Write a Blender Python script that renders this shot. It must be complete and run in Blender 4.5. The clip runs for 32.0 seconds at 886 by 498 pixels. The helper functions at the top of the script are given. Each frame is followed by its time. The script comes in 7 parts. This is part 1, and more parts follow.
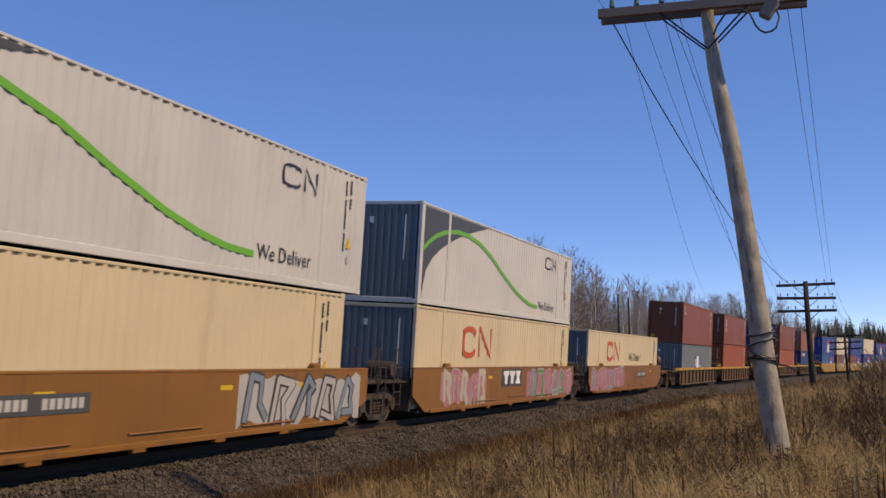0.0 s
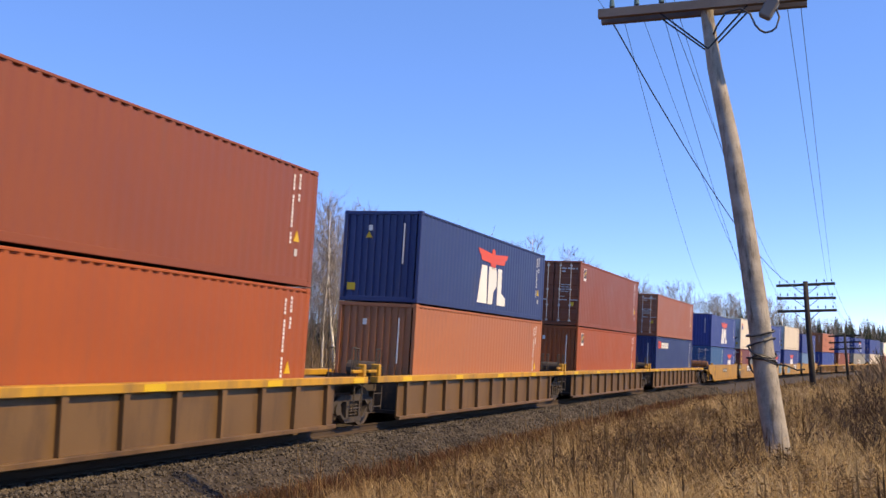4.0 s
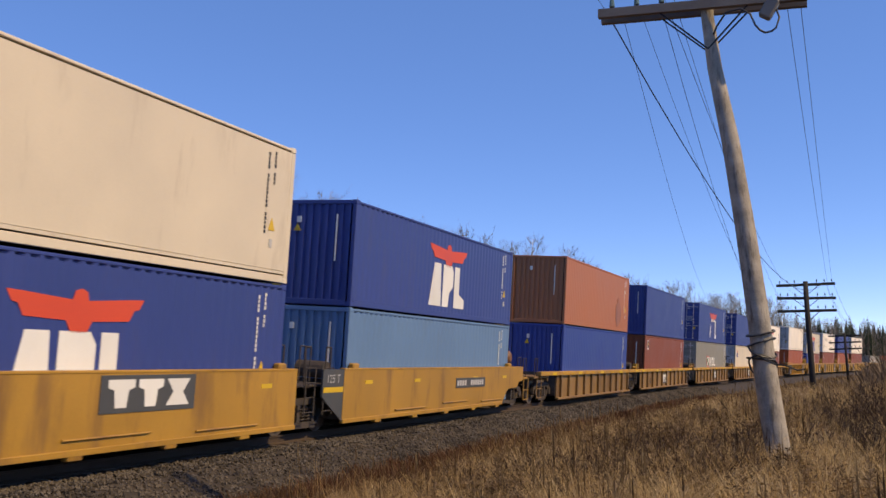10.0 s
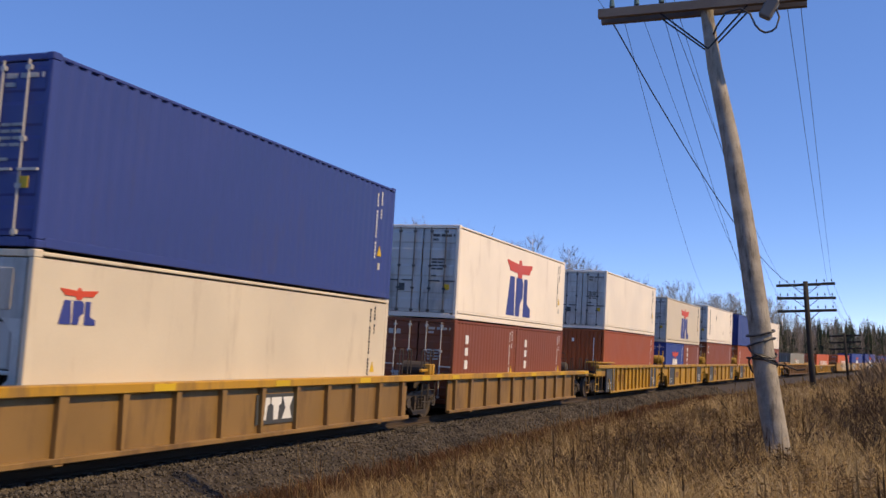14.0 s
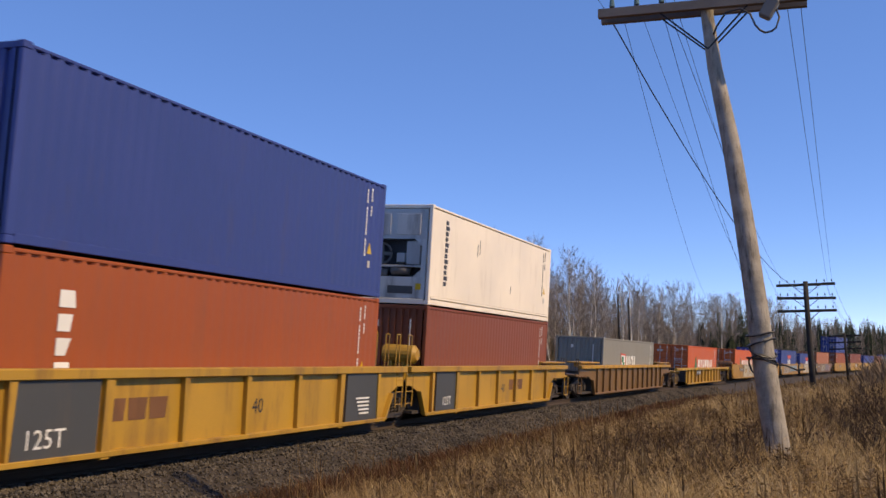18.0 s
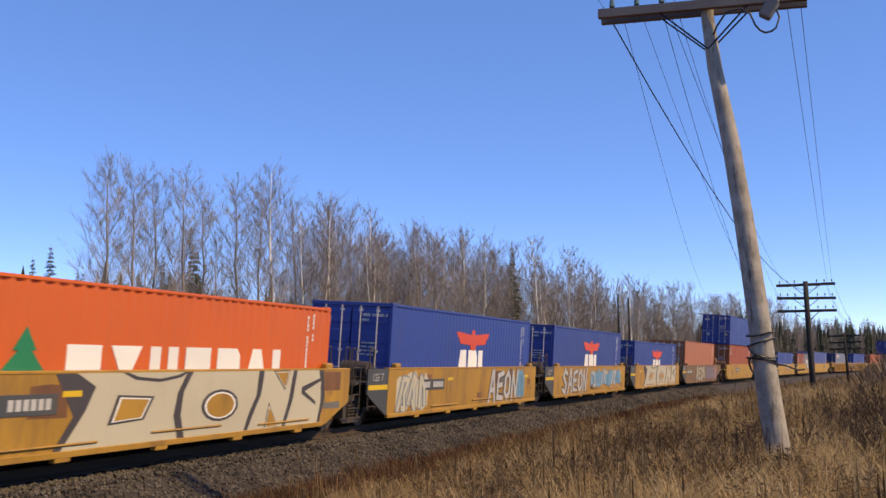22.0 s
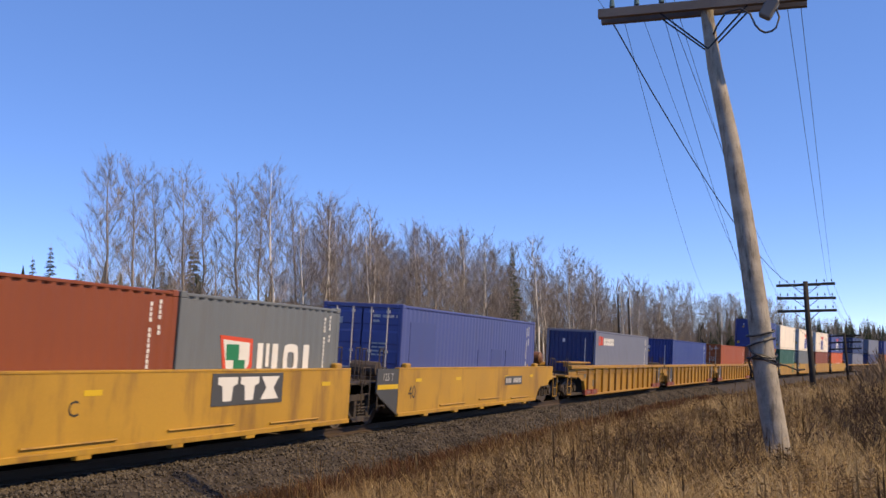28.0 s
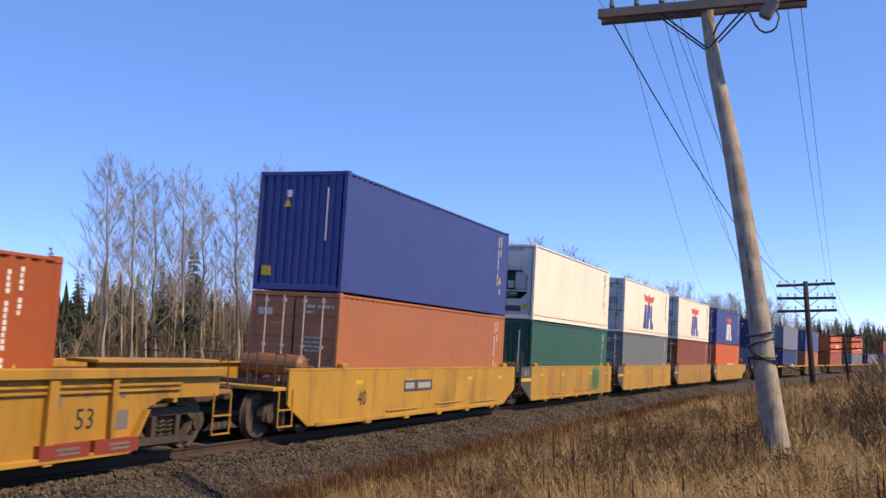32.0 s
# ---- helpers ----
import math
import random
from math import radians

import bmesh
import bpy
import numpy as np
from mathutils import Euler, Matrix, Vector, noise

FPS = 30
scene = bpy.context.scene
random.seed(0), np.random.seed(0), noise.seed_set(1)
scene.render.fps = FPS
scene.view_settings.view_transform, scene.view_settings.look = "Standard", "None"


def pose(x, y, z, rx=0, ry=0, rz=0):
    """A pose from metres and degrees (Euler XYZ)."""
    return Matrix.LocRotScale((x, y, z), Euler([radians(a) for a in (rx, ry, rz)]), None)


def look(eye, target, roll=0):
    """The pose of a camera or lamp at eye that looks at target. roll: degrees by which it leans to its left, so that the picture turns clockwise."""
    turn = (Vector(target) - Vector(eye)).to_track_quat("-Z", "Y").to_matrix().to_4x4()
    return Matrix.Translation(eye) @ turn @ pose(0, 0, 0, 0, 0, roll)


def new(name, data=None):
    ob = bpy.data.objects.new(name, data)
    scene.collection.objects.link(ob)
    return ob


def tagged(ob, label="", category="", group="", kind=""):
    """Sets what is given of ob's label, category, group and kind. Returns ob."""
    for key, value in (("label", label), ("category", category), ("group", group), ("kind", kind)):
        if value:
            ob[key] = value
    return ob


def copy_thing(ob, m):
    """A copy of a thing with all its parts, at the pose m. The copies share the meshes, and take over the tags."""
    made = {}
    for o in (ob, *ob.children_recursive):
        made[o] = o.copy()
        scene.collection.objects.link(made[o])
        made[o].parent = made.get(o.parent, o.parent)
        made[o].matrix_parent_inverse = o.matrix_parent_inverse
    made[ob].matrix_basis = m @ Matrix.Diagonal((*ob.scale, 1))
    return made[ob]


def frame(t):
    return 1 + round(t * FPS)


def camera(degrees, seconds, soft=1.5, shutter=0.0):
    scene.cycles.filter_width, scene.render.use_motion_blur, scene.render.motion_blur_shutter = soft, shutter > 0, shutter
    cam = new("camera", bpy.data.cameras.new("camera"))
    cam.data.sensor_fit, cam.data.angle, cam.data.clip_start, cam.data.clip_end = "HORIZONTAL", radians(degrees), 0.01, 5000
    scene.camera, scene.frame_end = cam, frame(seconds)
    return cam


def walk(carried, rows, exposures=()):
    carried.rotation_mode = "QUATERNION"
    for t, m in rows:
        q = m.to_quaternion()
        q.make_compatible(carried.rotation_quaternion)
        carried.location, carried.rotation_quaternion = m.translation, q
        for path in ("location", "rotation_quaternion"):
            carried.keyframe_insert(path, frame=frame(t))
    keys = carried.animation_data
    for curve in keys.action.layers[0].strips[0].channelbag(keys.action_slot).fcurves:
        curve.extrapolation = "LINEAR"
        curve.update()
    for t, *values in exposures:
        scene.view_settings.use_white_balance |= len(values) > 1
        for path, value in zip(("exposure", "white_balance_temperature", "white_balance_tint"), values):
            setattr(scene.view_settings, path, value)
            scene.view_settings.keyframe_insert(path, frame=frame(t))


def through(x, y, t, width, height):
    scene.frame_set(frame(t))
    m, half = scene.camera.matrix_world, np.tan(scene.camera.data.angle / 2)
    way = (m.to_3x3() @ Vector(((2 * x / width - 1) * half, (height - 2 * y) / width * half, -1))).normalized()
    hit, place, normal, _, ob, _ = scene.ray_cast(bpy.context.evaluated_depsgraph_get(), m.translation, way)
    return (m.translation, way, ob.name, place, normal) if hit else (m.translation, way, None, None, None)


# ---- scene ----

# ---------- camera: stands still ----------
PITCH, ROLL, YAW = 7.037, -0.775, 20.44
EYE = Vector((0.0, 0.0, 1.326))
cam = camera(48.99, 32.0, soft=1.5, shutter=0.08)
_d = Vector((-math.sin(radians(YAW)) * math.cos(radians(PITCH)), math.cos(radians(YAW)) * math.cos(radians(PITCH)), math.sin(radians(PITCH))))
CAM_POSE = look(EYE, EYE + _d, ROLL)
walk(cam, [(0.0, CAM_POSE), (32.0, CAM_POSE)], exposures=[(t, e, 7500, 10) for t, e in [(0.0, -0.40), (2.0, -0.20), (3.0, 0.20), (6.0, 0.38), (7.0, 0.26), (8.0, -0.18), (9.0, -0.17), (10.0, -0.16), (11.0, 0.22), (12.0, 0.30), (13.0, 0.14), (14.0, -0.18), (17.0, -0.40), (18.0, -0.17), (19.0, -0.14), (20.0, -0.02), (21.0, 0.00), (28.0, -0.02), (32.0, 0.18)]])

# ---------- world and sun ----------
SUN_EL, SUN_AZ = 42.0, 94.0      # degrees; azimuth clockwise from +Y
world = bpy.data.worlds.new("sky")
scene.world = world
world.use_nodes = True
_nt = world.node_tree
_sky = _nt.nodes.new("ShaderNodeTexSky")
_sky.sky_type, _sky.sun_disc = "NISHITA", False
_sky.sun_elevation, _sky.sun_rotation = radians(SUN_EL), radians(SUN_AZ)
_sky.air_density, _sky.dust_density, _sky.ozone_density, _sky.altitude = 0.72, 0.0, 2.0, 2600
_bg = _nt.nodes["Background"]
_deep = _nt.nodes.new("ShaderNodeHueSaturation")
_deep.inputs["Saturation"].default_value, _deep.inputs["Hue"].default_value = 1.22, 0.51
_nt.links.new(_sky.outputs[0], _deep.inputs["Color"])
_tint = _nt.nodes.new("ShaderNodeMix")
_tint.data_type, _tint.blend_type = "RGBA", "MULTIPLY"
_tint.inputs[0].default_value = 1.0
_tint.inputs[7].default_value = (1.02, 0.96, 1.0, 1)
_nt.links.new(_deep.outputs[0], _tint.inputs[6])
_haze = _nt.nodes.new("ShaderNodeMix")
_haze.data_type = "RGBA"
_haze.inputs[0].default_value = 0.42
_haze.inputs[7].default_value = (0.47, 1.06, 2.72, 1)
_nt.links.new(_tint.outputs[2], _haze.inputs[6])
_nt.links.new(_haze.outputs[2], _bg.inputs[0])
_bg.inputs[1].default_value = 0.31
sun = new("sun", bpy.data.lights.new("sun", "SUN"))
sun.data.energy, sun.data.angle, sun.data.color = 5.0, radians(0.7), (1.0, 0.77, 0.47)
_az, _el = radians(SUN_AZ), radians(SUN_EL)
_to = Vector((math.sin(_az) * math.cos(_el), math.cos(_az) * math.cos(_el), math.sin(_el)))
sun.matrix_world = look(_to * 100, (0, 0, 0))

# ---------- track alignment: straight, then a gentle right-hand curve, canted to the inside ----------
D_TRACK, CURVE, CANT = 11.837, 0.00095, radians(4.399)


def track(s):
    """Centre of the track s metres along it, and its heading clockwise from +Y."""
    if s <= 0:
        return -D_TRACK, s, 0.0
    return -D_TRACK + (1 - math.cos(CURVE * s)) / CURVE, math.sin(CURVE * s) / CURVE, CURVE * s


def beside(s, off, z=0.0):
    """A level point off metres to the right of the track."""
    x, y, th = track(s)
    return Vector((x + off * math.cos(th), y - off * math.sin(th), z))


def on_track(s, z=0.0):
    """Pose on the canted track: X back along the train, Y to the far side, Z up."""
    x, y, th = track(s)
    t = Vector((math.sin(th), math.cos(th), 0))
    n = Vector((math.cos(th), -math.sin(th), 0))
    up = n * math.sin(CANT) + Vector((0, 0, math.cos(CANT)))
    right = n * math.cos(CANT) - Vector((0, 0, math.sin(CANT)))
    m = Matrix((t, -right, up)).transposed().to_4x4()
    m.translation = Vector((x, y, 0)) + up * z
    return m


SPEED = ((0, 20.05), (7, 20.05), (12.5, 20.7), (18, 21.3), (23.5, 21.45), (32, 21.9))


def gone(t):
    """Metres the train has run at t seconds."""
    total = 0.0
    for (a, va), (b, vb) in zip(SPEED, SPEED[1:]):
        if t <= a:
            break
        e = min(t, b)
        ve = va + (vb - va) * (e - a) / (b - a)
        total += (va + ve) / 2 * (e - a)
    return total


# ---------- mesh building ----------
class Geo:
    """Collects faces for one mesh."""

    def __init__(self):
        self.v, self.f = [], []

    def add(self, verts, faces):
        n = len(self.v)
        self.v += [tuple(p) for p in verts]
        self.f += [tuple(i + n for i in q) for q in faces]
        return self

    def box(self, x0, x1, y0, y1, z0, z1):
        c = [(x, y, z) for z in (z0, z1) for y in (y0, y1) for x in (x0, x1)]
        return self.add(c, [(0, 2, 3, 1), (4, 5, 7, 6), (0, 1, 5, 4), (2, 6, 7, 3), (0, 4, 6, 2), (1, 3, 7, 5)])

    def rbox(self, x0, x1, y0, y1, z0, z1, b=0.02):
        """A box with chamfered edges."""
        xs, ys, zs = (x0, x1), (y0, y1), (z0, z1)
        v, idx = [], {}
        for i in (0, 1):
            for j in (0, 1):
                for k in (0, 1):
                    sx, sy, sz = (b, -b)[i], (b, -b)[j], (b, -b)[k]
                    for ax in range(3):
                        p = [xs[i] + sx, ys[j] + sy, zs[k] + sz]
                        p[ax] = (xs[i], ys[j], zs[k])[ax]
                        idx[i, j, k, ax] = len(v)
                        v.append(p)
        f = []
        for ax in range(3):
            o = [a for a in range(3) if a != ax]
            for e in (0, 1):
                q = []
                for a, c in ((0, 0), (1, 0), (1, 1), (0, 1)):
                    w = [0, 0, 0]
                    w[ax], w[o[0]], w[o[1]] = e, a, c
                    q.append(idx[w[0], w[1], w[2], ax])
                f.append(q if (e == 1) == (ax != 1) else q[::-1])
            for a in (0, 1):
                for c in (0, 1):
                    w0, w1 = [0, 0, 0], [0, 0, 0]
                    w0[ax], w1[ax] = 0, 1
                    w0[o[0]] = w1[o[0]] = a
                    w0[o[1]] = w1[o[1]] = c
                    q = [idx[(*w0, o[0])], idx[(*w1, o[0])], idx[(*w1, o[1])], idx[(*w0, o[1])]]
                    f.append(q if (a == c) == (ax != 1) else q[::-1])
        for i in (0, 1):
            for j in (0, 1):
                for k in (0, 1):
                    q = [idx[i, j, k, 0], idx[i, j, k, 1], idx[i, j, k, 2]]
                    f.append(q if (i + j + k) % 2 else q[::-1])
        return self.add(v, f)

    def rod(self, p, q, r0, r1=None, n=6, caps=True):
        p, q = Vector(p), Vector(q)
        r1 = r0 if r1 is None else r1
        d = (q - p).normalized()
        a = d.orthogonal().normalized()
        b = d.cross(a)
        v = []
        for c, r in ((p, r0), (q, r1)):
            v += [c + (a * math.cos(2 * math.pi * i / n) + b * math.sin(2 * math.pi * i / n)) * r for i in range(n)]
        f = [(i, (i + 1) % n, n + (i + 1) % n, n + i) for i in range(n)]
        if caps:
            f += [tuple(range(n))[::-1], tuple(range(n, 2 * n))]
        return self.add(v, f)

    def tube(self, pts, r, n=6):
        pts = [Vector(p) for p in pts]
        v, f = [], []
        for i, p in enumerate(pts):
            d = (pts[min(i + 1, len(pts) - 1)] - pts[max(i - 1, 0)]).normalized()
            a = d.cross(Vector((0.013, 0.031, 1))).normalized()
            b = d.cross(a)
            rr = r[i] if isinstance(r, (list, tuple)) else r
            v += [p + (a * math.cos(2 * math.pi * k / n) + b * math.sin(2 * math.pi * k / n)) * rr for k in range(n)]
            if i:
                o = (i - 1) * n
                f += [(o + k, o + (k + 1) % n, o + n + (k + 1) % n, o + n + k) for k in range(n)]
        f += [tuple(range(n))[::-1], tuple(range(len(v) - n, len(v)))]
        return self.add(v, f)

    def plate(self, poly, y0, y1):
        """A polygon in X, Z given a thickness from y0 (towards the viewer's side) to y1."""
        n = len(poly)
        v = [(x, y0, z) for x, z in poly] + [(x, y1, z) for x, z in poly]
        f = [tuple(range(n)), tuple(range(n, 2 * n))[::-1]]
        f += [(i, n + i, n + (i + 1) % n, (i + 1) % n) for i in range(n)]
        return self.add(v, f)

    def endplate(self, poly, x0, x1):
        """The same in Y, Z, with a thickness along X."""
        n = len(poly)
        v = [(x0, y, z) for y, z in poly] + [(x1, y, z) for y, z in poly]
        f = [tuple(range(n))[::-1], tuple(range(n, 2 * n))]
        f += [((i + 1) % n, n + (i + 1) % n, n + i, i) for i in range(n)]
        return self.add(v, f)

    def mirrored(self):
        """A copy turned over to the other side of the X axis plane."""
        g = Geo()
        g.v = [(x, -y, z) for x, y, z in self.v]
        g.f = [q[::-1] for q in self.f]
        return g

    def mesh(self, name, mat=None, smooth=False):
        me = bpy.data.meshes.new(name)
        me.from_pydata(self.v, [], self.f)
        if mat:
            me.materials.append(mat)
        if smooth:
            me.polygons.foreach_set("use_smooth", [True] * len(me.polygons))
        me.update()
        return me


CACHE = {}


def kept(key, make, name, mat, smooth=False):
    """The mesh made once for a key and shared after that."""
    key = (key, mat.name)
    if key not in CACHE:
        CACHE[key] = make().mesh(name, mat, smooth)
    return CACHE[key]


def part(name, me, parent, label="", m=None):
    ob = new(name, me)
    ob.parent = parent
    if m is not None:
        ob.matrix_basis = m
    if label:
        ob["label"] = label
    return ob


FONT = {}


def lettering(body, size):
    """Raised letters in X, Z: the built-in font turned into a mesh shape."""
    if body not in FONT:
        cu = bpy.data.curves.new("letters", "FONT")
        cu.body, cu.extrude, cu.resolution_u, cu.align_x = body, 0.0, 2, "CENTER"
        ob = new("letters", cu)
        bpy.context.view_layer.update()
        me = bpy.data.meshes.new_from_object(ob.evaluated_get(bpy.context.evaluated_depsgraph_get()))
        FONT[body] = ([tuple(v.co) for v in me.vertices], [tuple(p.vertices) for p in me.polygons])
        bpy.data.objects.remove(ob)
        bpy.data.curves.remove(cu)
        bpy.data.meshes.remove(me)
    return FONT[body]


# ---------- materials ----------
def material(name, colour, rough=0.6, metal=0.0, grain=3.0, vary=0.12, bump=0.0, streak=0.0, second=None, second_at=0.55, fine=60.0, hue=0.0):
    """Paint, wood, earth and so on: two scales of variation, optional run-down streaks and patches of a second colour."""
    mat = bpy.data.materials.new(name)
    mat.use_nodes = True
    nt = mat.node_tree
    nd, ln = nt.nodes, nt.links
    b = nd["Principled BSDF"]
    b.inputs["Roughness"].default_value, b.inputs["Metallic"].default_value = rough, metal
    co = nd.new("ShaderNodeTexCoord")
    info = nd.new("ShaderNodeObjectInfo")
    shift = nd.new("ShaderNodeVectorMath")
    shift.operation = "MULTIPLY_ADD"
    ln.new(info.outputs["Random"], shift.inputs[0])
    shift.inputs[1].default_value = (37, 61, 13)
    ln.new(co.outputs["Object"], shift.inputs[2])
    big = nd.new("ShaderNodeTexNoise")
    big.inputs["Scale"].default_value, big.inputs["Detail"].default_value = grain / 3, 5
    ln.new(shift.outputs[0], big.inputs["Vector"])
    small = nd.new("ShaderNodeTexNoise")
    small.inputs["Scale"].default_value, small.inputs["Detail"].default_value = fine, 3
    ln.new(shift.outputs[0], small.inputs["Vector"])
    mixn = nd.new("ShaderNodeMath")
    mixn.operation = "MULTIPLY_ADD"
    ln.new(small.outputs[0], mixn.inputs[0])
    mixn.inputs[1].default_value = 0.35
    ln.new(big.outputs[0], mixn.inputs[2])
    ramp = nd.new("ShaderNodeMapRange")
    ramp.inputs[1].default_value, ramp.inputs[2].default_value = 0.35, 1.0
    ramp.inputs[3].default_value, ramp.inputs[4].default_value = 1 - vary, 1 + vary
    ln.new(mixn.outputs[0], ramp.inputs[0])
    base = nd.new("ShaderNodeMix")
    base.data_type, base.blend_type = "RGBA", "MULTIPLY"
    base.inputs[0].default_value = 1.0
    base.inputs[6].default_value = (*colour, 1)
    ln.new(ramp.outputs[0], base.inputs[7])
    out = base.outputs[2]
    if second:
        pn = nd.new("ShaderNodeTexNoise")
        pn.inputs["Scale"].default_value, pn.inputs["Detail"].default_value, pn.inputs["Roughness"].default_value = grain, 8, 0.65
        mp = nd.new("ShaderNodeMapping")
        mp.inputs["Scale"].default_value = (1, 1, 0.22) if streak else (1, 1, 1)
        ln.new(shift.outputs[0], mp.inputs[0])
        ln.new(mp.outputs[0], pn.inputs["Vector"])
        pr = nd.new("ShaderNodeMapRange")
        pr.inputs[1].default_value, pr.inputs[2].default_value = second_at, second_at + 0.16
        pr.inputs[4].default_value = streak if streak else 0.8
        ln.new(pn.outputs[0], pr.inputs[0])
        mx = nd.new("ShaderNodeMix")
        mx.data_type = "RGBA"
        ln.new(pr.outputs[0], mx.inputs[0])
        ln.new(out, mx.inputs[6])
        mx.inputs[7].default_value = (*second, 1)
        out = mx.outputs[2]
    if hue:
        hs = nd.new("ShaderNodeHueSaturation")
        vr = nd.new("ShaderNodeMapRange")
        vr.inputs[3].default_value, vr.inputs[4].default_value = 1 - hue, 1 + hue
        ln.new(info.outputs["Random"], vr.inputs[0])
        ln.new(vr.outputs[0], hs.inputs["Value"])
        ln.new(out, hs.inputs["Color"])
        out = hs.outputs[0]
    ln.new(out, b.inputs["Base Color"])
    rr = nd.new("ShaderNodeMapRange")
    rr.inputs[3].default_value, rr.inputs[4].default_value = max(rough - 0.12, 0.05), min(rough + 0.15, 1)
    ln.new(big.outputs[0], rr.inputs[0])
    ln.new(rr.outputs[0], b.inputs["Roughness"])
    if bump:
        bp = nd.new("ShaderNodeBump")
        bp.inputs["Strength"].default_value, bp.inputs["Distance"].default_value = bump, 0.02
        ln.new(mixn.outputs[0], bp.inputs["Height"])
        ln.new(bp.outputs[0], b.inputs["Normal"])
    return mat


def paint(name, colour, dirt=(0.10, 0.07, 0.045), amount=0.2, at=0.56, vary=0.10, rough=0.5):
    return material(name, colour, rough, 0.0, 1.6, vary, 0.0, amount, dirt, at, 45.0, 0.05)


PAINT = {
    "brown": paint("brown_paint", (0.205, 0.051, 0.0145)),
    "maroon": paint("maroon_paint", (0.148, 0.0333, 0.0259)),
    "orange": paint("orange_paint", (0.36, 0.125, 0.045)),
    "tan": paint("tan_paint", (0.274, 0.0925, 0.0407)),
    "rust": paint("rust_orange_paint", (0.30, 0.067, 0.010)),
    "red": paint("red_paint", (0.53, 0.10, 0.013)),
    "blue": paint("blue_paint", (0.029, 0.050, 0.215)),
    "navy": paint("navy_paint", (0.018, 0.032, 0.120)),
    "royal": paint("royal_blue_paint", (0.0222, 0.0481, 0.237)),
    "teal": paint("teal_blue_paint", (0.0296, 0.0925, 0.222)),
    "sky": paint("light_blue_paint", (0.104, 0.192, 0.34)),
    "fadedblue": paint("faded_blue_paint", (0.060, 0.080, 0.245)),
    "ghostblue": paint("overpainted_blue_paint", (0.053, 0.072, 0.225)),
    "stained": paint("smudged_orange_paint", (0.20, 0.075, 0.035), (0.30, 0.10, 0.04), 0.8, 0.44),
    "slate": paint("slate_blue_paint", (0.148, 0.163, 0.222)),
    "white": paint("white_paint", (0.82, 0.74, 0.62), (0.30, 0.21, 0.13), 0.25),
    "offwhite": paint("off_white_paint", (0.63, 0.549, 0.414), (0.25, 0.17, 0.10), 0.3),
    "silver": paint("pale_grey_paint", (0.53, 0.52, 0.49), (0.2, 0.16, 0.11), 0.2),
    "cream": paint("cream_paint", (0.56, 0.465, 0.30), (0.22, 0.15, 0.08), 0.25),
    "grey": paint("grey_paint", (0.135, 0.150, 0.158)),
    "khaki": paint("warm_grey_paint", (0.222, 0.211, 0.174)),
    "green": paint("green_paint", (0.0185, 0.0888, 0.0555)),
}
CAR = {
    "yellow": paint("yellow_car_paint", (0.40, 0.225, 0.026), (0.15, 0.075, 0.026), 0.65, 0.50, 0.22),
    "amber": paint("dull_yellow_car_paint", (0.355, 0.192, 0.026), (0.13, 0.065, 0.026), 0.6, 0.50, 0.22),
    "ochre": paint("ochre_car_paint", (0.218, 0.0957, 0.0145), (0.13, 0.06, 0.022), 0.7, 0.52, 0.2),
    "brown": paint("weathered_brown_car_paint", (0.135, 0.076, 0.030), (0.07, 0.04, 0.02), 0.75, 0.47, 0.24),
    "buff": paint("weathered_buff_car_paint", (0.235, 0.135, 0.042), (0.11, 0.06, 0.025), 0.75, 0.48, 0.24),
    "dusty": paint("dusty_brown_car_paint", (0.178, 0.0957, 0.0297), (0.15, 0.085, 0.04), 0.6, 0.5, 0.2),
}
M_BRIGHT = paint("bright_yellow_paint", (0.44, 0.235, 0.02), (0.17, 0.095, 0.035), 0.7, 0.48, 0.2)
M_DARKGREY = paint("dark_grey_paint", (0.06, 0.0624, 0.064), (0.12, 0.09, 0.06), 0.4)
M_GRIME = material("grimy_steel", (0.048, 0.0376, 0.0304), 0.8, 0.0, 6, 0.35, 0.3, 0, (0.12, 0.075, 0.045), 0.55)
M_CASTDOOR = paint("scuffed_grey_door", (0.56, 0.55, 0.51), (0.14, 0.12, 0.1), 0.6, 0.50)
M_CAST = paint("grey_casting_paint", (0.14, 0.13, 0.12))
M_ROD = paint("galvanised_rod", (0.462, 0.448, 0.42), (0.2, 0.17, 0.14), 0.3)
M_WHITE = paint("white_marking", (0.72, 0.711, 0.666), (0.4, 0.35, 0.28), 0.2)
M_BLACK = paint("black_marking", (0.025, 0.025, 0.028), (0.09, 0.07, 0.05), 0.2)
M_RED = paint("red_marking", (0.6, 0.068, 0.024), (0.4, 0.12, 0.06), 0.2)
M_BLUEMARK = paint("blue_marking", (0.032, 0.048, 0.24), (0.1, 0.1, 0.2), 0.15)
M_LIME = paint("lime_green_marking", (0.12, 0.368, 0.024), (0.3, 0.4, 0.1), 0.15)
M_YELLOWMARK = paint("yellow_marking", (0.6, 0.39, 0.015), (0.4, 0.3, 0.05), 0.2)
M_ORANGEMARK = paint("orange_marking", (0.495, 0.09, 0.0225), (0.5, 0.2, 0.08), 0.15)
M_GREENMARK = paint("green_marking", (0.012, 0.176, 0.072), (0.05, 0.15, 0.08), 0.15)
M_PINK = paint("faded_red_marking", (0.21, 0.036, 0.022), (0.20, 0.075, 0.035), 0.5)
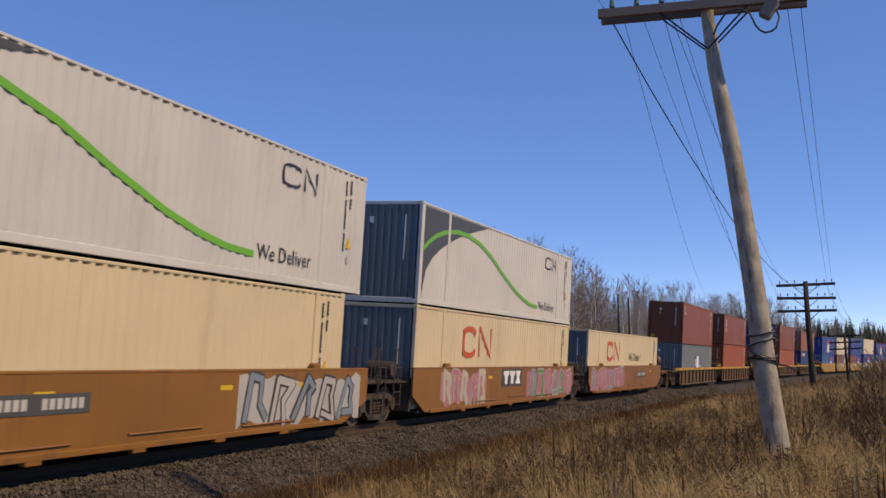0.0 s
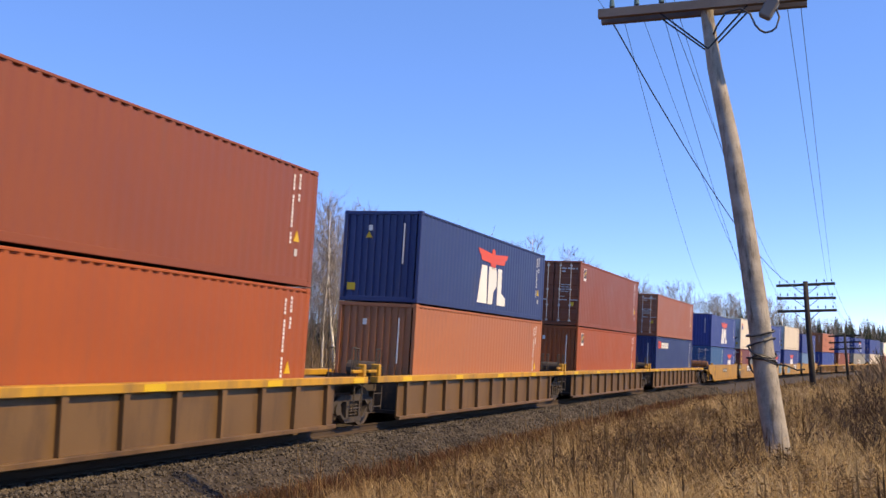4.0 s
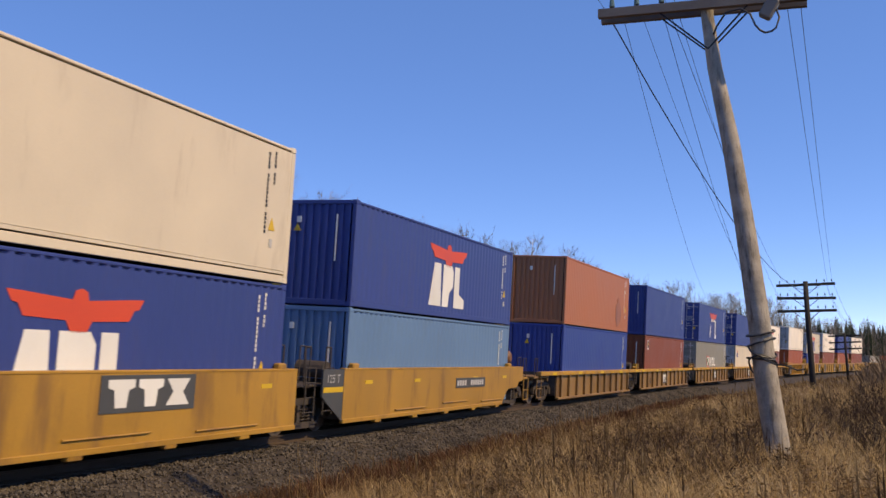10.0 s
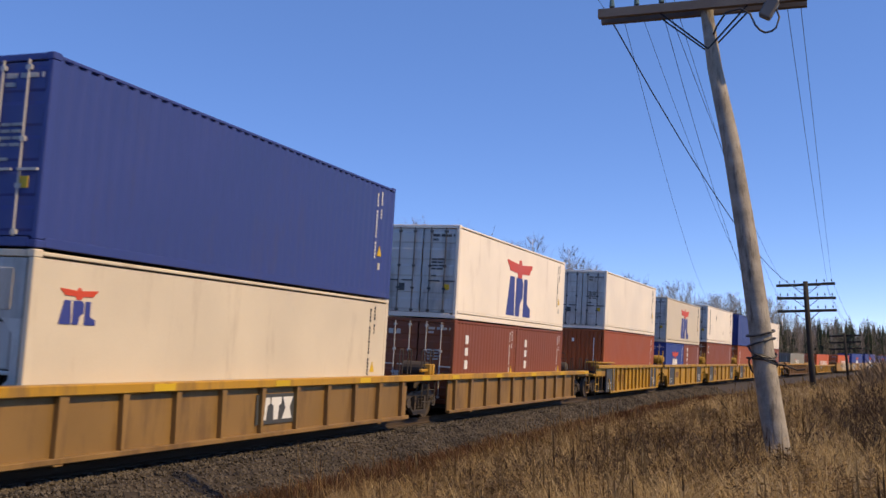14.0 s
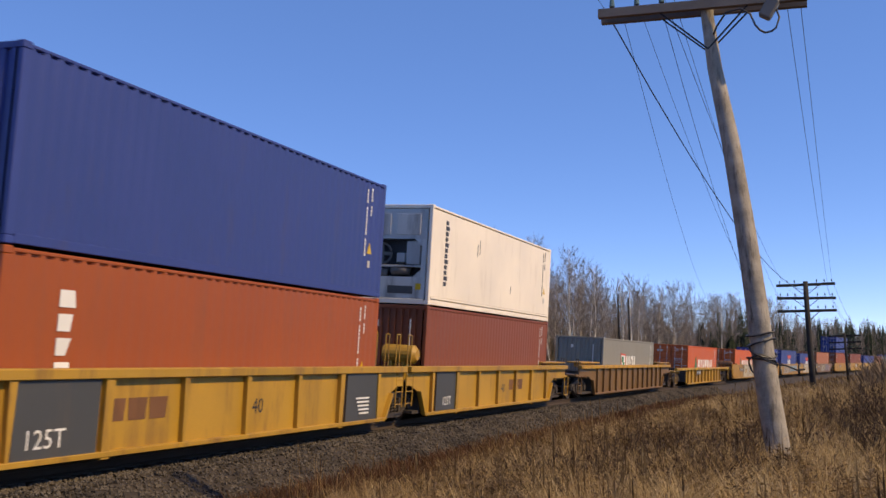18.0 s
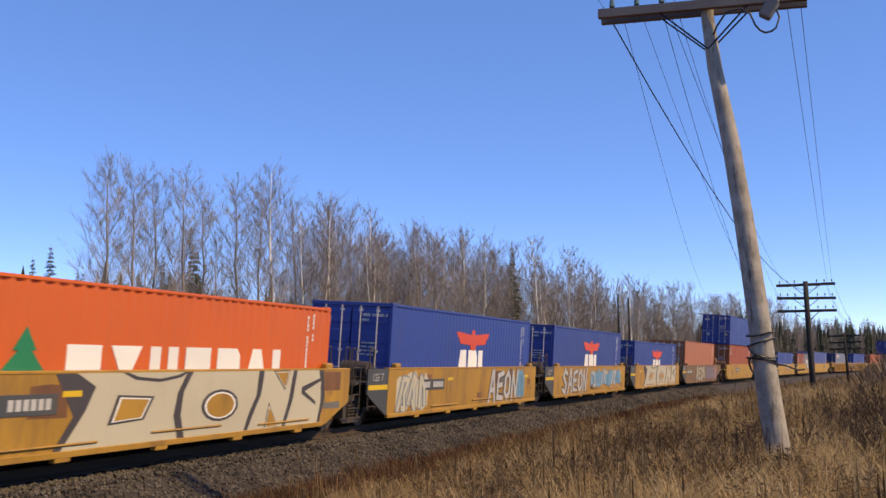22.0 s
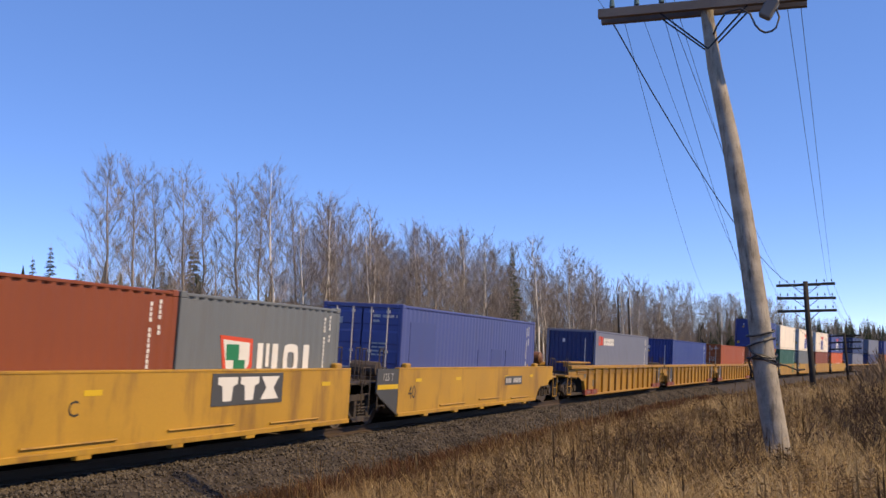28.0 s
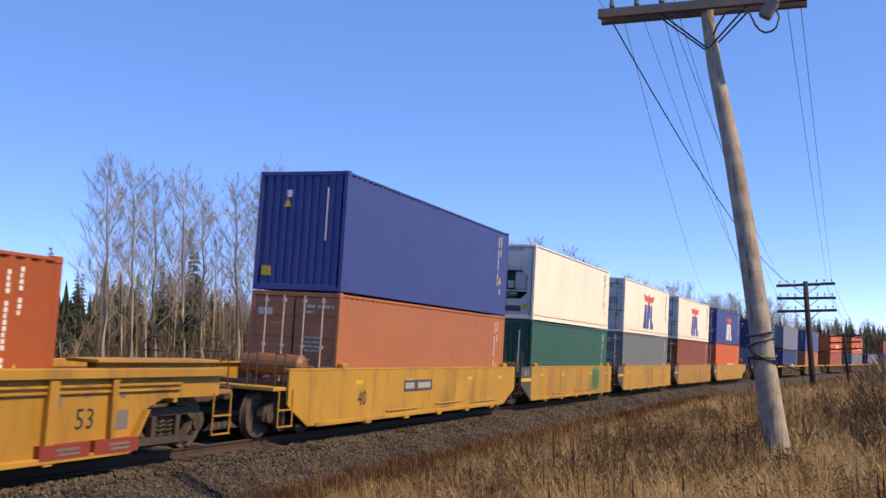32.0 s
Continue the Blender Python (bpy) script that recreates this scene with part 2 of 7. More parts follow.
M_TAG = {
    "silver": paint("silver_spray", (0.39, 0.382, 0.367), (0.25, 0.2, 0.15), 0.25),
    "pale": paint("pale_spray", (0.46, 0.415, 0.30), (0.3, 0.25, 0.18), 0.2),
    "pink": paint("pink_spray", (0.39, 0.156, 0.187), (0.3, 0.15, 0.1), 0.25),
    "bluegrey": paint("blue_grey_spray", (0.172, 0.211, 0.257), (0.2, 0.16, 0.12), 0.25),
    "dark": paint("dark_spray", (0.0546, 0.0468, 0.0468), (0.12, 0.08, 0.05), 0.2),
    "skyblue": paint("sky_blue_spray", (0.125, 0.281, 0.406), (0.2, 0.16, 0.12), 0.25),
    "red": paint("red_spray", (0.312, 0.0624, 0.039), (0.2, 0.1, 0.06), 0.25),
    "green": paint("green_spray", (0.0936, 0.234, 0.078), (0.2, 0.16, 0.08), 0.25),
}

# ---------- land materials ----------
M_SOIL = material("dry_grass_soil", (0.04, 0.025, 0.0125), 0.95, 0, 1.2, 0.3, 0.6, 0, (0.085, 0.055, 0.026), 0.5, 14)
M_BALLAST = material("crushed_stone_ballast", (0.032, 0.024, 0.017), 0.95, 0, 2.0, 0.35, 1.0, 0, (0.046, 0.033, 0.022), 0.52, 26)
M_RAIL = material("rusty_rail", (0.0595, 0.0392, 0.0252), 0.8, 0.2, 4, 0.2)
M_TIE = material("creosoted_tie", (0.075, 0.058, 0.043), 0.9, 0, 5, 0.3, 0.4)


def islands(name, colours, rough=0.9, through=0.0, clump=0.5, size=0.8):
    """A material whose joined pieces differ one from another."""
    mat = bpy.data.materials.new(name)
    mat.use_nodes = True
    nt = mat.node_tree
    b = nt.nodes["Principled BSDF"]
    b.inputs["Roughness"].default_value = rough
    geo = nt.nodes.new("ShaderNodeNewGeometry")
    ramp = nt.nodes.new("ShaderNodeValToRGB")
    el = ramp.color_ramp.elements
    while len(el) < len(colours):
        el.new(0.5)
    for i, c in enumerate(colours):
        el[i].position, el[i].color = i / (len(colours) - 1), (*c, 1)
    co = nt.nodes.new("ShaderNodeTexCoord")
    ns = nt.nodes.new("ShaderNodeTexNoise")
    ns.inputs["Scale"].default_value, ns.inputs["Detail"].default_value = size, 3
    nt.links.new(co.outputs["Object"], ns.inputs["Vector"])
    ma = nt.nodes.new("ShaderNodeMath")
    ma.operation = "MULTIPLY_ADD"
    ma.inputs[1].default_value = 1 - clump
    nt.links.new(geo.outputs["Random Per Island"], ma.inputs[0])
    sc = nt.nodes.new("ShaderNodeMapRange")
    sc.inputs[1].default_value, sc.inputs[2].default_value, sc.inputs[4].default_value = 0.34, 0.66, clump
    nt.links.new(ns.outputs[0], sc.inputs[0])
    nt.links.new(sc.outputs[0], ma.inputs[2])
    nt.links.new(ma.outputs[0], ramp.inputs[0])
    nt.links.new(ramp.outputs[0], b.inputs["Base Color"])
    if through:
        tr = nt.nodes.new("ShaderNodeBsdfTranslucent")
        nt.links.new(ramp.outputs[0], tr.inputs[0])
        mx = nt.nodes.new("ShaderNodeMixShader")
        mx.inputs[0].default_value = through
        nt.links.new(b.outputs[0], mx.inputs[1])
        nt.links.new(tr.outputs[0], mx.inputs[2])
        nt.links.new(mx.outputs[0], nt.nodes["Material Output"].inputs[0])
    return mat


M_GRASS = islands("dry_grass", [(0.0276, 0.0153, 0.00614), (0.0883, 0.0484, 0.0184), (0.193, 0.12, 0.046), (0.33, 0.223, 0.0958), (0.445, 0.321, 0.153)], 0.85, 0.4, 0.68, 1.5)
M_STRAW = islands("pale_straw", [(0.156, 0.0919, 0.033), (0.33, 0.216, 0.0872), (0.534, 0.385, 0.184), (0.643, 0.496, 0.267)], 0.8, 0.4)
M_STONES = islands("loose_stone", [(0.0136, 0.00992, 0.00682), (0.0341, 0.0267, 0.0192), (0.105, 0.0868, 0.0651), (0.031, 0.0211, 0.0136)])
M_TWIG = islands("bare_twig", [(0.111, 0.0897, 0.0754), (0.234, 0.198, 0.169), (0.468, 0.41, 0.358)])
M_BRUSH = islands("brown_brush", [(0.0816, 0.0518, 0.0288), (0.149, 0.101, 0.0576), (0.221, 0.158, 0.0912)])
M_BARK = material("grey_bark", (0.29, 0.25, 0.21), 0.9, 0, 6, 0.3, 0.3, 0, (0.10, 0.08, 0.062), 0.54)
M_BIRCH = material("pale_birch_bark", (0.68, 0.637, 0.561), 0.8, 0, 7, 0.15, 0.2, 0, (0.16, 0.13, 0.10), 0.66)
M_NEEDLE = islands("spruce_needles", [(0.012, 0.022, 0.012), (0.025, 0.042, 0.020), (0.045, 0.062, 0.026)])
M_POLE = material("weathered_pole_wood", (0.30, 0.268, 0.22), 0.9, 0, 14, 0.45, 1.0, 0.9, (0.095, 0.078, 0.06), 0.52, 60)
M_ARM = material("grey_arm_wood", (0.17, 0.14, 0.115), 0.9, 0, 5, 0.3, 0.3)
M_WIRE = material("dark_wire", (0.02, 0.021, 0.024), 0.7, 0.0, 5, 0.1)
M_DEEP = islands("deep_wood_bark", [(0.137, 0.103, 0.0743), (0.248, 0.194, 0.146), (0.421, 0.353, 0.278)])
M_WEED = islands("dead_weed_stalk", [(0.0253, 0.0135, 0.00675), (0.0506, 0.0281, 0.0141), (0.09, 0.0535, 0.027)], 0.9, 0.2)
M_SORREL = islands("rusty_weed", [(0.0592, 0.025, 0.0114), (0.1, 0.0432, 0.0182), (0.146, 0.0774, 0.0341)], 0.9, 0.3)
M_PLUME = islands("dry_seed_plume", [(0.043, 0.024, 0.0112), (0.112, 0.0688, 0.0327), (0.232, 0.155, 0.0774), (0.344, 0.25, 0.138)], 0.9, 0.35)
M_TAR = material("tarred_wood", (0.028, 0.024, 0.021), 0.9, 0, 5, 0.3, 0.3)
M_INSUL = material("green_glass_insulator", (0.10, 0.16, 0.15), 0.15, 0, 5, 0.1)


def offset_of(x, y):
    """Distance of a level point to the right of the track."""
    if y <= 0:
        return x + D_TRACK
    r = 1 / CURVE
    return r - math.hypot(x + D_TRACK - r, y)


PROFILE = ((-900, 2.0), (-60, 0.6), (-20, -0.35), (-8, -0.9), (-3.5, -1.0), (0, -1.05), (3.5, -0.95), (5.2, -0.85), (8, -0.55), (11.8, -0.4), (20, -0.35), (60, -0.5), (900, -0.5))


def land_height(x, y):
    o = offset_of(x, y)
    for (a, za), (b, zb) in zip(PROFILE, PROFILE[1:]):
        if o <= b:
            z = za + (zb - za) * max(o - a, 0) / (b - a)
            break
    else:
        z = -0.5
    bump = noise.noise((x * 0.21, y * 0.21, 0)) * 0.10 + noise.noise((x * 0.9, y * 0.9, 3)) * 0.03
    return z + bump * min(1, max(0, (abs(o) - 3.4) / 2))


def spread(lo, hi, step, grow, far):
    """Lines of a grid: even from lo to hi, then wider and wider."""
    a = list(np.arange(lo, hi + 1e-6, step))
    d = step
    while a[-1] < far:
        d *= grow
        a.append(a[-1] + d)
    d = step
    while a[0] > -far:
        d *= grow
        a.insert(0, a[0] - d)
    return a


def build_ground():
    xs, ys = spread(-24, 20, 0.7, 1.12, 2500), spread(-6, 130, 1.4, 1.12, 2500)
    nx = len(xs)
    v = [(x, y, land_height(x, y)) for y in ys for x in xs]
    f = [(j * nx + i, j * nx + i + 1, (j + 1) * nx + i + 1, (j + 1) * nx + i) for j in range(len(ys) - 1) for i in range(nx - 1)]
    tagged(new("ground", Geo().add(v, f).mesh("ground", M_SOIL, True)), "wide field of dry brown autumn grass beside a railway", "ground", kind="structure")


def swept(sections, profile, z=0.0, lean=True):
    """A profile (off, z) carried along the track."""
    g = Geo()
    n = len(profile)
    v = []
    for s in sections:
        m = on_track(s)
        if lean:
            v += [m @ Vector((0, -o, h + z)) for o, h in profile]
        else:
            v += [beside(s, o, h + z) for o, h in profile]
    f = []
    for k in range(len(sections) - 1):
        f += [(k * n + i, k * n + i + 1, (k + 1) * n + i + 1, (k + 1) * n + i) for i in range(n - 1)]
    return g.add(v, [q[::-1] for q in f])


def build_track():
    secs = [-720, -300, -60] + list(range(0, 300, 4)) + list(range(300, 980, 10))
    bal = swept(secs, [(-4.0, -1.25), (-3.2, -0.80), (-1.75, -0.22), (0, -0.20), (1.75, -0.22), (3.0, -0.72), (4.0, -1.05)])
    track_bed = tagged(new("track", bal.mesh("ballast", M_BALLAST)), "canted single railway track on grey stone ballast", "railway track", kind="structure")
    prof = [(-0.075, -0.19), (-0.075, -0.165), (-0.012, -0.14), (-0.012, -0.04), (-0.036, -0.03), (-0.036, 0.0), (0.036, 0.0), (0.036, -0.03), (0.012, -0.04), (0.012, -0.14), (0.075, -0.165), (0.075, -0.19)]
    for o in (-0.753, 0.753):
        part("rail", swept(secs, [(o + a, b) for a, b in prof]).mesh("rail", M_RAIL), track_bed, "rusty steel rail with a worn head")
    tie = Geo().rbox(-0.115, 0.115, -1.3, 1.3, -0.36, -0.185, 0.012).mesh("tie", M_TIE)
    for i in range(150):
        part("tie", tie, track_bed, m=on_track(3 + 0.52 * i + random.uniform(-0.02, 0.02)) @ pose(0, random.uniform(-0.04, 0.04), 0, 0, 0, random.uniform(-1, 1)))
    rest = Geo()
    for i in range(150, 620):
        m = on_track(3 + 0.52 * i)
        c = [m @ Vector((x, y, z)) for z in (-0.36, -0.185) for y in (-1.3, 1.3) for x in (-0.115, 0.115)]
        rest.add(c, [(4, 5, 7, 6), (0, 1, 5, 4), (2, 6, 7, 3), (0, 4, 6, 2), (1, 3, 7, 5)])
    tagged(part("far_ties", rest.mesh("far_ties", M_TIE), track_bed), kind="stuff")
    # loose stones over the shoulder
    g = Geo()
    base = [Vector(p).normalized() for p in ((1, 0, 0.1), (-1, 0.2, 0), (0.1, 1, 0), (0, -1, 0.2), (0.1, 0, 1), (0, 0.1, -1))]
    faces = [(0, 2, 4), (2, 1, 4), (1, 3, 4), (3, 0, 4), (2, 0, 5), (1, 2, 5), (3, 1, 5), (0, 3, 5)]
    rnd = random.Random(5)
    for _ in range(36000):
        s = 5 + 75 * rnd.random() ** 1.6
        o = rnd.uniform(1.0, 3.9)
        z = -0.20 if o < 1.75 else (-0.22 - (o - 1.75) * 0.40 if o < 3.0 else -0.72 - (o - 3) * 0.33)
        c = on_track(s) @ Vector((0, -o, z + 0.008))
        r = rnd.uniform(0.018, 0.044) * (1 + s / 90)
        rot = Euler((rnd.uniform(0, 6), rnd.uniform(0, 6), rnd.uniform(0, 6))).to_matrix()
        g.add([c + rot @ (p * r * rnd.uniform(0.75, 1.25)) for p in base], faces)
    tagged(new("ballast_stones", g.mesh("ballast_stones", M_STONES)), "loose grey and brown crushed stones on the track shoulder", "gravel", kind="stuff")


def build_grass():
    """Tussocks of drooping blades, thinning out towards the ballast."""
    rng = np.random.default_rng(3)
    v, f = [], []

    def blade(x, y, z, h, w, a, lean):
        turn = rng.uniform(0, math.pi)
        dx, dy = math.cos(turn) * w, math.sin(turn) * w
        lx, ly = math.cos(a) * lean, math.sin(a) * lean
        n = len(v)
        v.extend(((x - dx, y - dy, z), (x + dx, y + dy, z),
                  (x + dx * 0.9 + lx * 0.22, y + dy * 0.9 + ly * 0.22, z + h * 0.5), (x - dx * 0.9 + lx * 0.22, y - dy * 0.9 + ly * 0.22, z + h * 0.5),
                  (x + dx * 0.6 + lx * 0.62, y + dy * 0.6 + ly * 0.62, z + h * 0.86), (x - dx * 0.6 + lx * 0.62, y - dy * 0.6 + ly * 0.62, z + h * 0.86),
                  (x + lx * 1.15, y + ly * 1.15, z + h * rng.uniform(0.82, 1.04))))
        f.extend(((n, n + 1, n + 2, n + 3), (n + 3, n + 2, n + 4, n + 5), (n + 5, n + 4, n + 6)))

    def tufts(count, r0, r1, blades, w0, power, b0=-52, b1=9):
        made = 0
        while made < count:
            b = math.radians(rng.uniform(b0, b1))
            r = r0 * (r1 / r0) ** (rng.random() ** power)
            x, y = r * math.sin(b), r * math.cos(b)
            o = offset_of(x, y)
            edge = 2.75 + noise.noise((x * 0.35, y * 0.35, 9)) * 0.7
            if o < edge:
                continue
            c = noise.noise((x * 0.5, y * 0.5, 5)) + 0.75 * noise.noise((x * 1.3, y * 1.3, 7))
            made += 1
            if c < -0.12 and rng.random() < 0.72:
                continue
            ramp = min(1.0, 0.46 + (o - edge) / 6.0)
            size = ramp * (0.58 + 0.60 * max(-0.5, min(0.8, c)))
            z = land_height(x, y) - 0.03
            spread_r = 0.10 + 0.005 * r
            wind = rng.normal(2.7, 0.9)
            for _ in range(blades):
                a = rng.uniform(0, 2 * math.pi)
                q = spread_r * math.sqrt(rng.random())
                h = size * rng.uniform(0.25, 1.15)
                lean = h * abs(rng.normal(0.5, 0.4))
                if rng.random() < 0.62:           # bent over and lodged
                    h, lean = h * rng.uniform(0.35, 0.65), h * rng.uniform(0.7, 1.5)
                aim = a if rng.random() < 0.55 else wind + rng.normal(0, 0.5)
                blade(x + math.cos(a) * q, y + math.sin(a) * q, z, h, w0 * (1 + 0.045 * r) * rng.uniform(0.6, 1.4), aim, lean)
            if size > 0.5 and rng.random() < 0.10:     # a stiff stem with a seed head
                a, h = rng.uniform(0, 6.28), size * rng.uniform(1.0, 1.35)
                sx, sy = x + math.cos(a) * 0.06, y + math.sin(a) * 0.06
                blade(x, y, z, h, w0 * (1 + 0.045 * r), a, 0.06)
                r2 = 0.004 + 0.0004 * r
                n = len(v)
                v.extend(((sx - r2, sy, z + h * 0.9), (sx + r2, sy, z + h * 0.9), (sx, sy, z + h * 1.06), (sx, sy - r2, z + h * 0.92), (sx, sy, z + h * 0.78)))
                f.extend(((n, n + 1, n + 2), (n, n + 4, n + 1), (n + 3, n + 2, n + 4)))

    tufts(8600, 4.2, 32, 18, 0.0018, 0.85)
    tufts(5200, 24, 240, 10, 0.0026, 1.1)
    tufts(3600, 2.2, 45, 9, 0.0030, 0.7, 12, 300)       # the field behind and beside the camera
    g = Geo()
    g.v, g.f = v, f
    # bright tussocks that arch over between the rest
    tv, tf = v, f
    v, f = [], []

    def arch(x, y, z, h, reach, a, w):
        turn = a + 1.57 + rng.normal(0, 0.6)
        dx, dy = math.cos(turn) * w, math.sin(turn) * w
        n = len(v)
        for k, up in ((0.0, 0.0), (0.22, 0.62), (0.55, 0.98), (0.85, 0.86)):
            px, py, pz = x + math.cos(a) * reach * k, y + math.sin(a) * reach * k, z + h * up
            s = 1 - 0.5 * k
            v.extend(((px - dx * s, py - dy * s, pz), (px + dx * s, py + dy * s, pz)))
        v.append((x + math.cos(a) * reach * 1.1, y + math.sin(a) * reach * 1.1, z + h * rng.uniform(0.45, 0.75)))
        f.extend(((n, n + 1, n + 3, n + 2), (n + 2, n + 3, n + 5, n + 4), (n + 4, n + 5, n + 7, n + 6), (n + 6, n + 7, n + 8)))
    for _ in range(1500):
        b = math.radians(rng.uniform(-36, 7))
        r = 5.5 * (55 / 5.5) ** rng.random()
        x, y = r * math.sin(b), r * math.cos(b)
        o = offset_of(x, y)
        if o < 4.2 or noise.noise((x * 0.28, y * 0.28, 4)) < -0.08:
            continue
        size = min(1.0, 0.3 + (o - 4) / 7) * rng.uniform(0.5, 1.15)
        z = land_height(x, y) - 0.02
        wind = rng.normal(2.9, 0.5)
        for _ in range(95):
            a = rng.uniform(0, 6.283) if rng.random() < 0.5 else wind + rng.normal(0, 0.7)
            q = 0.16 * math.sqrt(rng.random()) * (1 + r / 40)
            h = size * rng.uniform(0.35, 0.85)
            arch(x + math.cos(a) * q, y + math.sin(a) * q, z, h, h * rng.uniform(0.35, 1.1), a, 0.0016 * (1 + 0.05 * r))
    g2 = Geo()
    g2.v, g2.f = v, f
    tagged(new("straw_tussocks", g2.mesh("straw_tussocks", M_STRAW)), "pale straw-coloured tussocks of arching dead grass", "grass", kind="stuff")
    g.v, g.f = tv, tf
    tagged(new("dry_grass", g.mesh("dry_grass", M_GRASS)), "tall dry brown and straw-coloured grass in a trackside field", "grass", kind="stuff")


def build_weeds():
    """Dark dead stalks with side shoots, and the rusty low growth along the ballast."""
    rnd = random.Random(17)
    g = Geo()

    def stalk(x, y, h, w, shoots):
        z = land_height(x, y) - 0.03
        p = Vector((x, y, z))
        top = p + Vector((rnd.gauss(0, 0.13) * h, rnd.gauss(0, 0.13) * h, h))
        g.rod(p, top, w, w * 0.5, 3, False)
        for _ in range(shoots):
            u = p.lerp(top, rnd.uniform(0.3, 0.98))
            a = rnd.uniform(0, 6.28)
            ln = h * rnd.uniform(0.06, 0.26)
            e = u + Vector((math.cos(a) * ln * 0.6, math.sin(a) * ln * 0.6, ln * 0.8))
            g.rod(u, e, w * 0.7, w * 0.9, 3, False)
            if rnd.random() < 0.6:
                g.rod(e, e + Vector((rnd.gauss(0, 0.02), rnd.gauss(0, 0.02), rnd.uniform(0.02, 0.06))), w * 1.8, w * 0.4, 3, False)
    spots = []
    for _ in range(90):          # clumps out in the field
        b, r = math.radians(rnd.uniform(-30, 8)), 7 * (40 / 7) ** rnd.random()
        spots.append((r * math.sin(b), r * math.cos(b), 0.35, 6, 0.75))
    for _ in range(90):          # the thicket beyond the pole
        b, r = math.radians(rnd.uniform(2.0, 9)), 13 * (50 / 13) ** rnd.random()
        spots.append((r * math.sin(b), r * math.cos(b), 0.6, 16, 0.8))
    for _ in range(46):          # rank growth in front of the pole
        spots.append((-1.6 + rnd.gauss(0, 1.9), 11.6 + rnd.gauss(0, 1.7), 0.22, 9, 0.8))
    for _ in range(12):          # about the foot of the pole
        spots.append((-0.8 + rnd.gauss(0, 0.9), 13.2 + rnd.gauss(0, 0.8), 0.3, 7, 0.85))
    for cx, cy, rr, n, hh in spots:
        for _ in range(n):
            x, y = cx + rnd.gauss(0, rr), cy + rnd.gauss(0, rr)
            o = offset_of(x, y)
            if o < 4.5:
                continue
            stalk(x, y, hh * rnd.uniform(0.5, 1.15) * min(1, o / 9), 0.0026 + 0.00014 * math.hypot(x, y), 9)
    def plume(x, y, h, w):
        """A stiff stem that ends in a drooping, fuzzy seed plume."""
        p = Vector((x, y, land_height(x, y) - 0.03))
        a = rnd.uniform(0, 6.28)
        top = p + Vector((math.cos(a) * 0.12 * h, math.sin(a) * 0.12 * h, h))
        plumes.rod(p, top, w, w * 0.6, 3, False)
        for q in range(26):
            k = rnd.random() ** 0.7
            u = p.lerp(top, 0.42 + 0.58 * k)
            b = rnd.uniform(0, 6.28)
            ln = (0.05 + 0.16 * (1 - k)) * h * rnd.uniform(0.5, 1.2)
            e = u + Vector((math.cos(b) * ln, math.sin(b) * ln, ln * rnd.uniform(0.2, 1.0)))
            d = Vector((-math.sin(b), math.cos(b), rnd.uniform(-0.8, 0.8))).normalized() * w * rnd.uniform(1.4, 2.8)
            mid = u.lerp(e, 0.6)
            plumes.add([u, mid + d, e - Vector((0, 0, ln * 0.25)), mid - d], [(0, 1, 2, 3)])
    plumes = Geo()
    for _ in range(210):
        b, r = math.radians(rnd.uniform(-21, 7)), 6.0 * (30 / 6.0) ** rnd.random()
        cx, cy = r * math.sin(b), r * math.cos(b)
        if offset_of(cx, cy) < 5.5 or noise.noise((cx * 0.4, cy * 0.4, 8)) < -0.1:
            continue
        for _ in range(rnd.randint(7, 16)):
            x, y = cx + rnd.gauss(0, 0.28), cy + rnd.gauss(0, 0.28)
            plume(x, y, rnd.uniform(0.45, 0.95) * min(1, offset_of(x, y) / 9), 0.003 + 0.00022 * r)
    tagged(new("plumed_weeds", plumes.mesh("plumed_weeds", M_PLUME)), "dry brown weeds with fuzzy seed plumes in the field", "weeds", kind="stuff")
    tagged(new("dead_weeds", g.mesh("dead_weeds", M_WEED)), "dark brown dead weed stalks standing in the dry grass", "weeds", kind="stuff")
    g = Geo()
    for _ in range(46000):
        s = 8 + 60 * rnd.random() ** 1.7
        o = 2.55 + abs(rnd.gauss(0, 1.2))
        p = beside(s, o)
        if noise.noise((p.x * 0.7, p.y * 0.7, 2)) < (0.2 if o < 3.0 else -0.45):
            continue
        p.z = max(land_height(p.x, p.y), (on_track(s) @ Vector((0, -o, -0.72 - (o - 3) * 0.33))).z) - 0.01
        h = rnd.uniform(0.12, 0.50) * (0.5 if o < 3.0 else 1.0)
        a = rnd.uniform(0, 6.28)
        w = 0.0045 + 0.00025 * s
        lean = Vector((rnd.gauss(0, 0.35) * h, rnd.gauss(0, 0.35) * h, h))
        d = Vector((math.sin(a) * w, -math.cos(a) * w, 0))
        g.add([p - d, p + d, p + lean * 0.6 + d * 0.8, p + lean * 0.6 - d * 0.8, p + lean + Vector((0, 0, -0.1 * h))], [(0, 1, 2, 3), (3, 2, 4)])
    tagged(new("rusty_weeds", g.mesh("rusty_weeds", M_SORREL)), "low rust-brown weeds along the edge of the ballast", "weeds", kind="stuff")


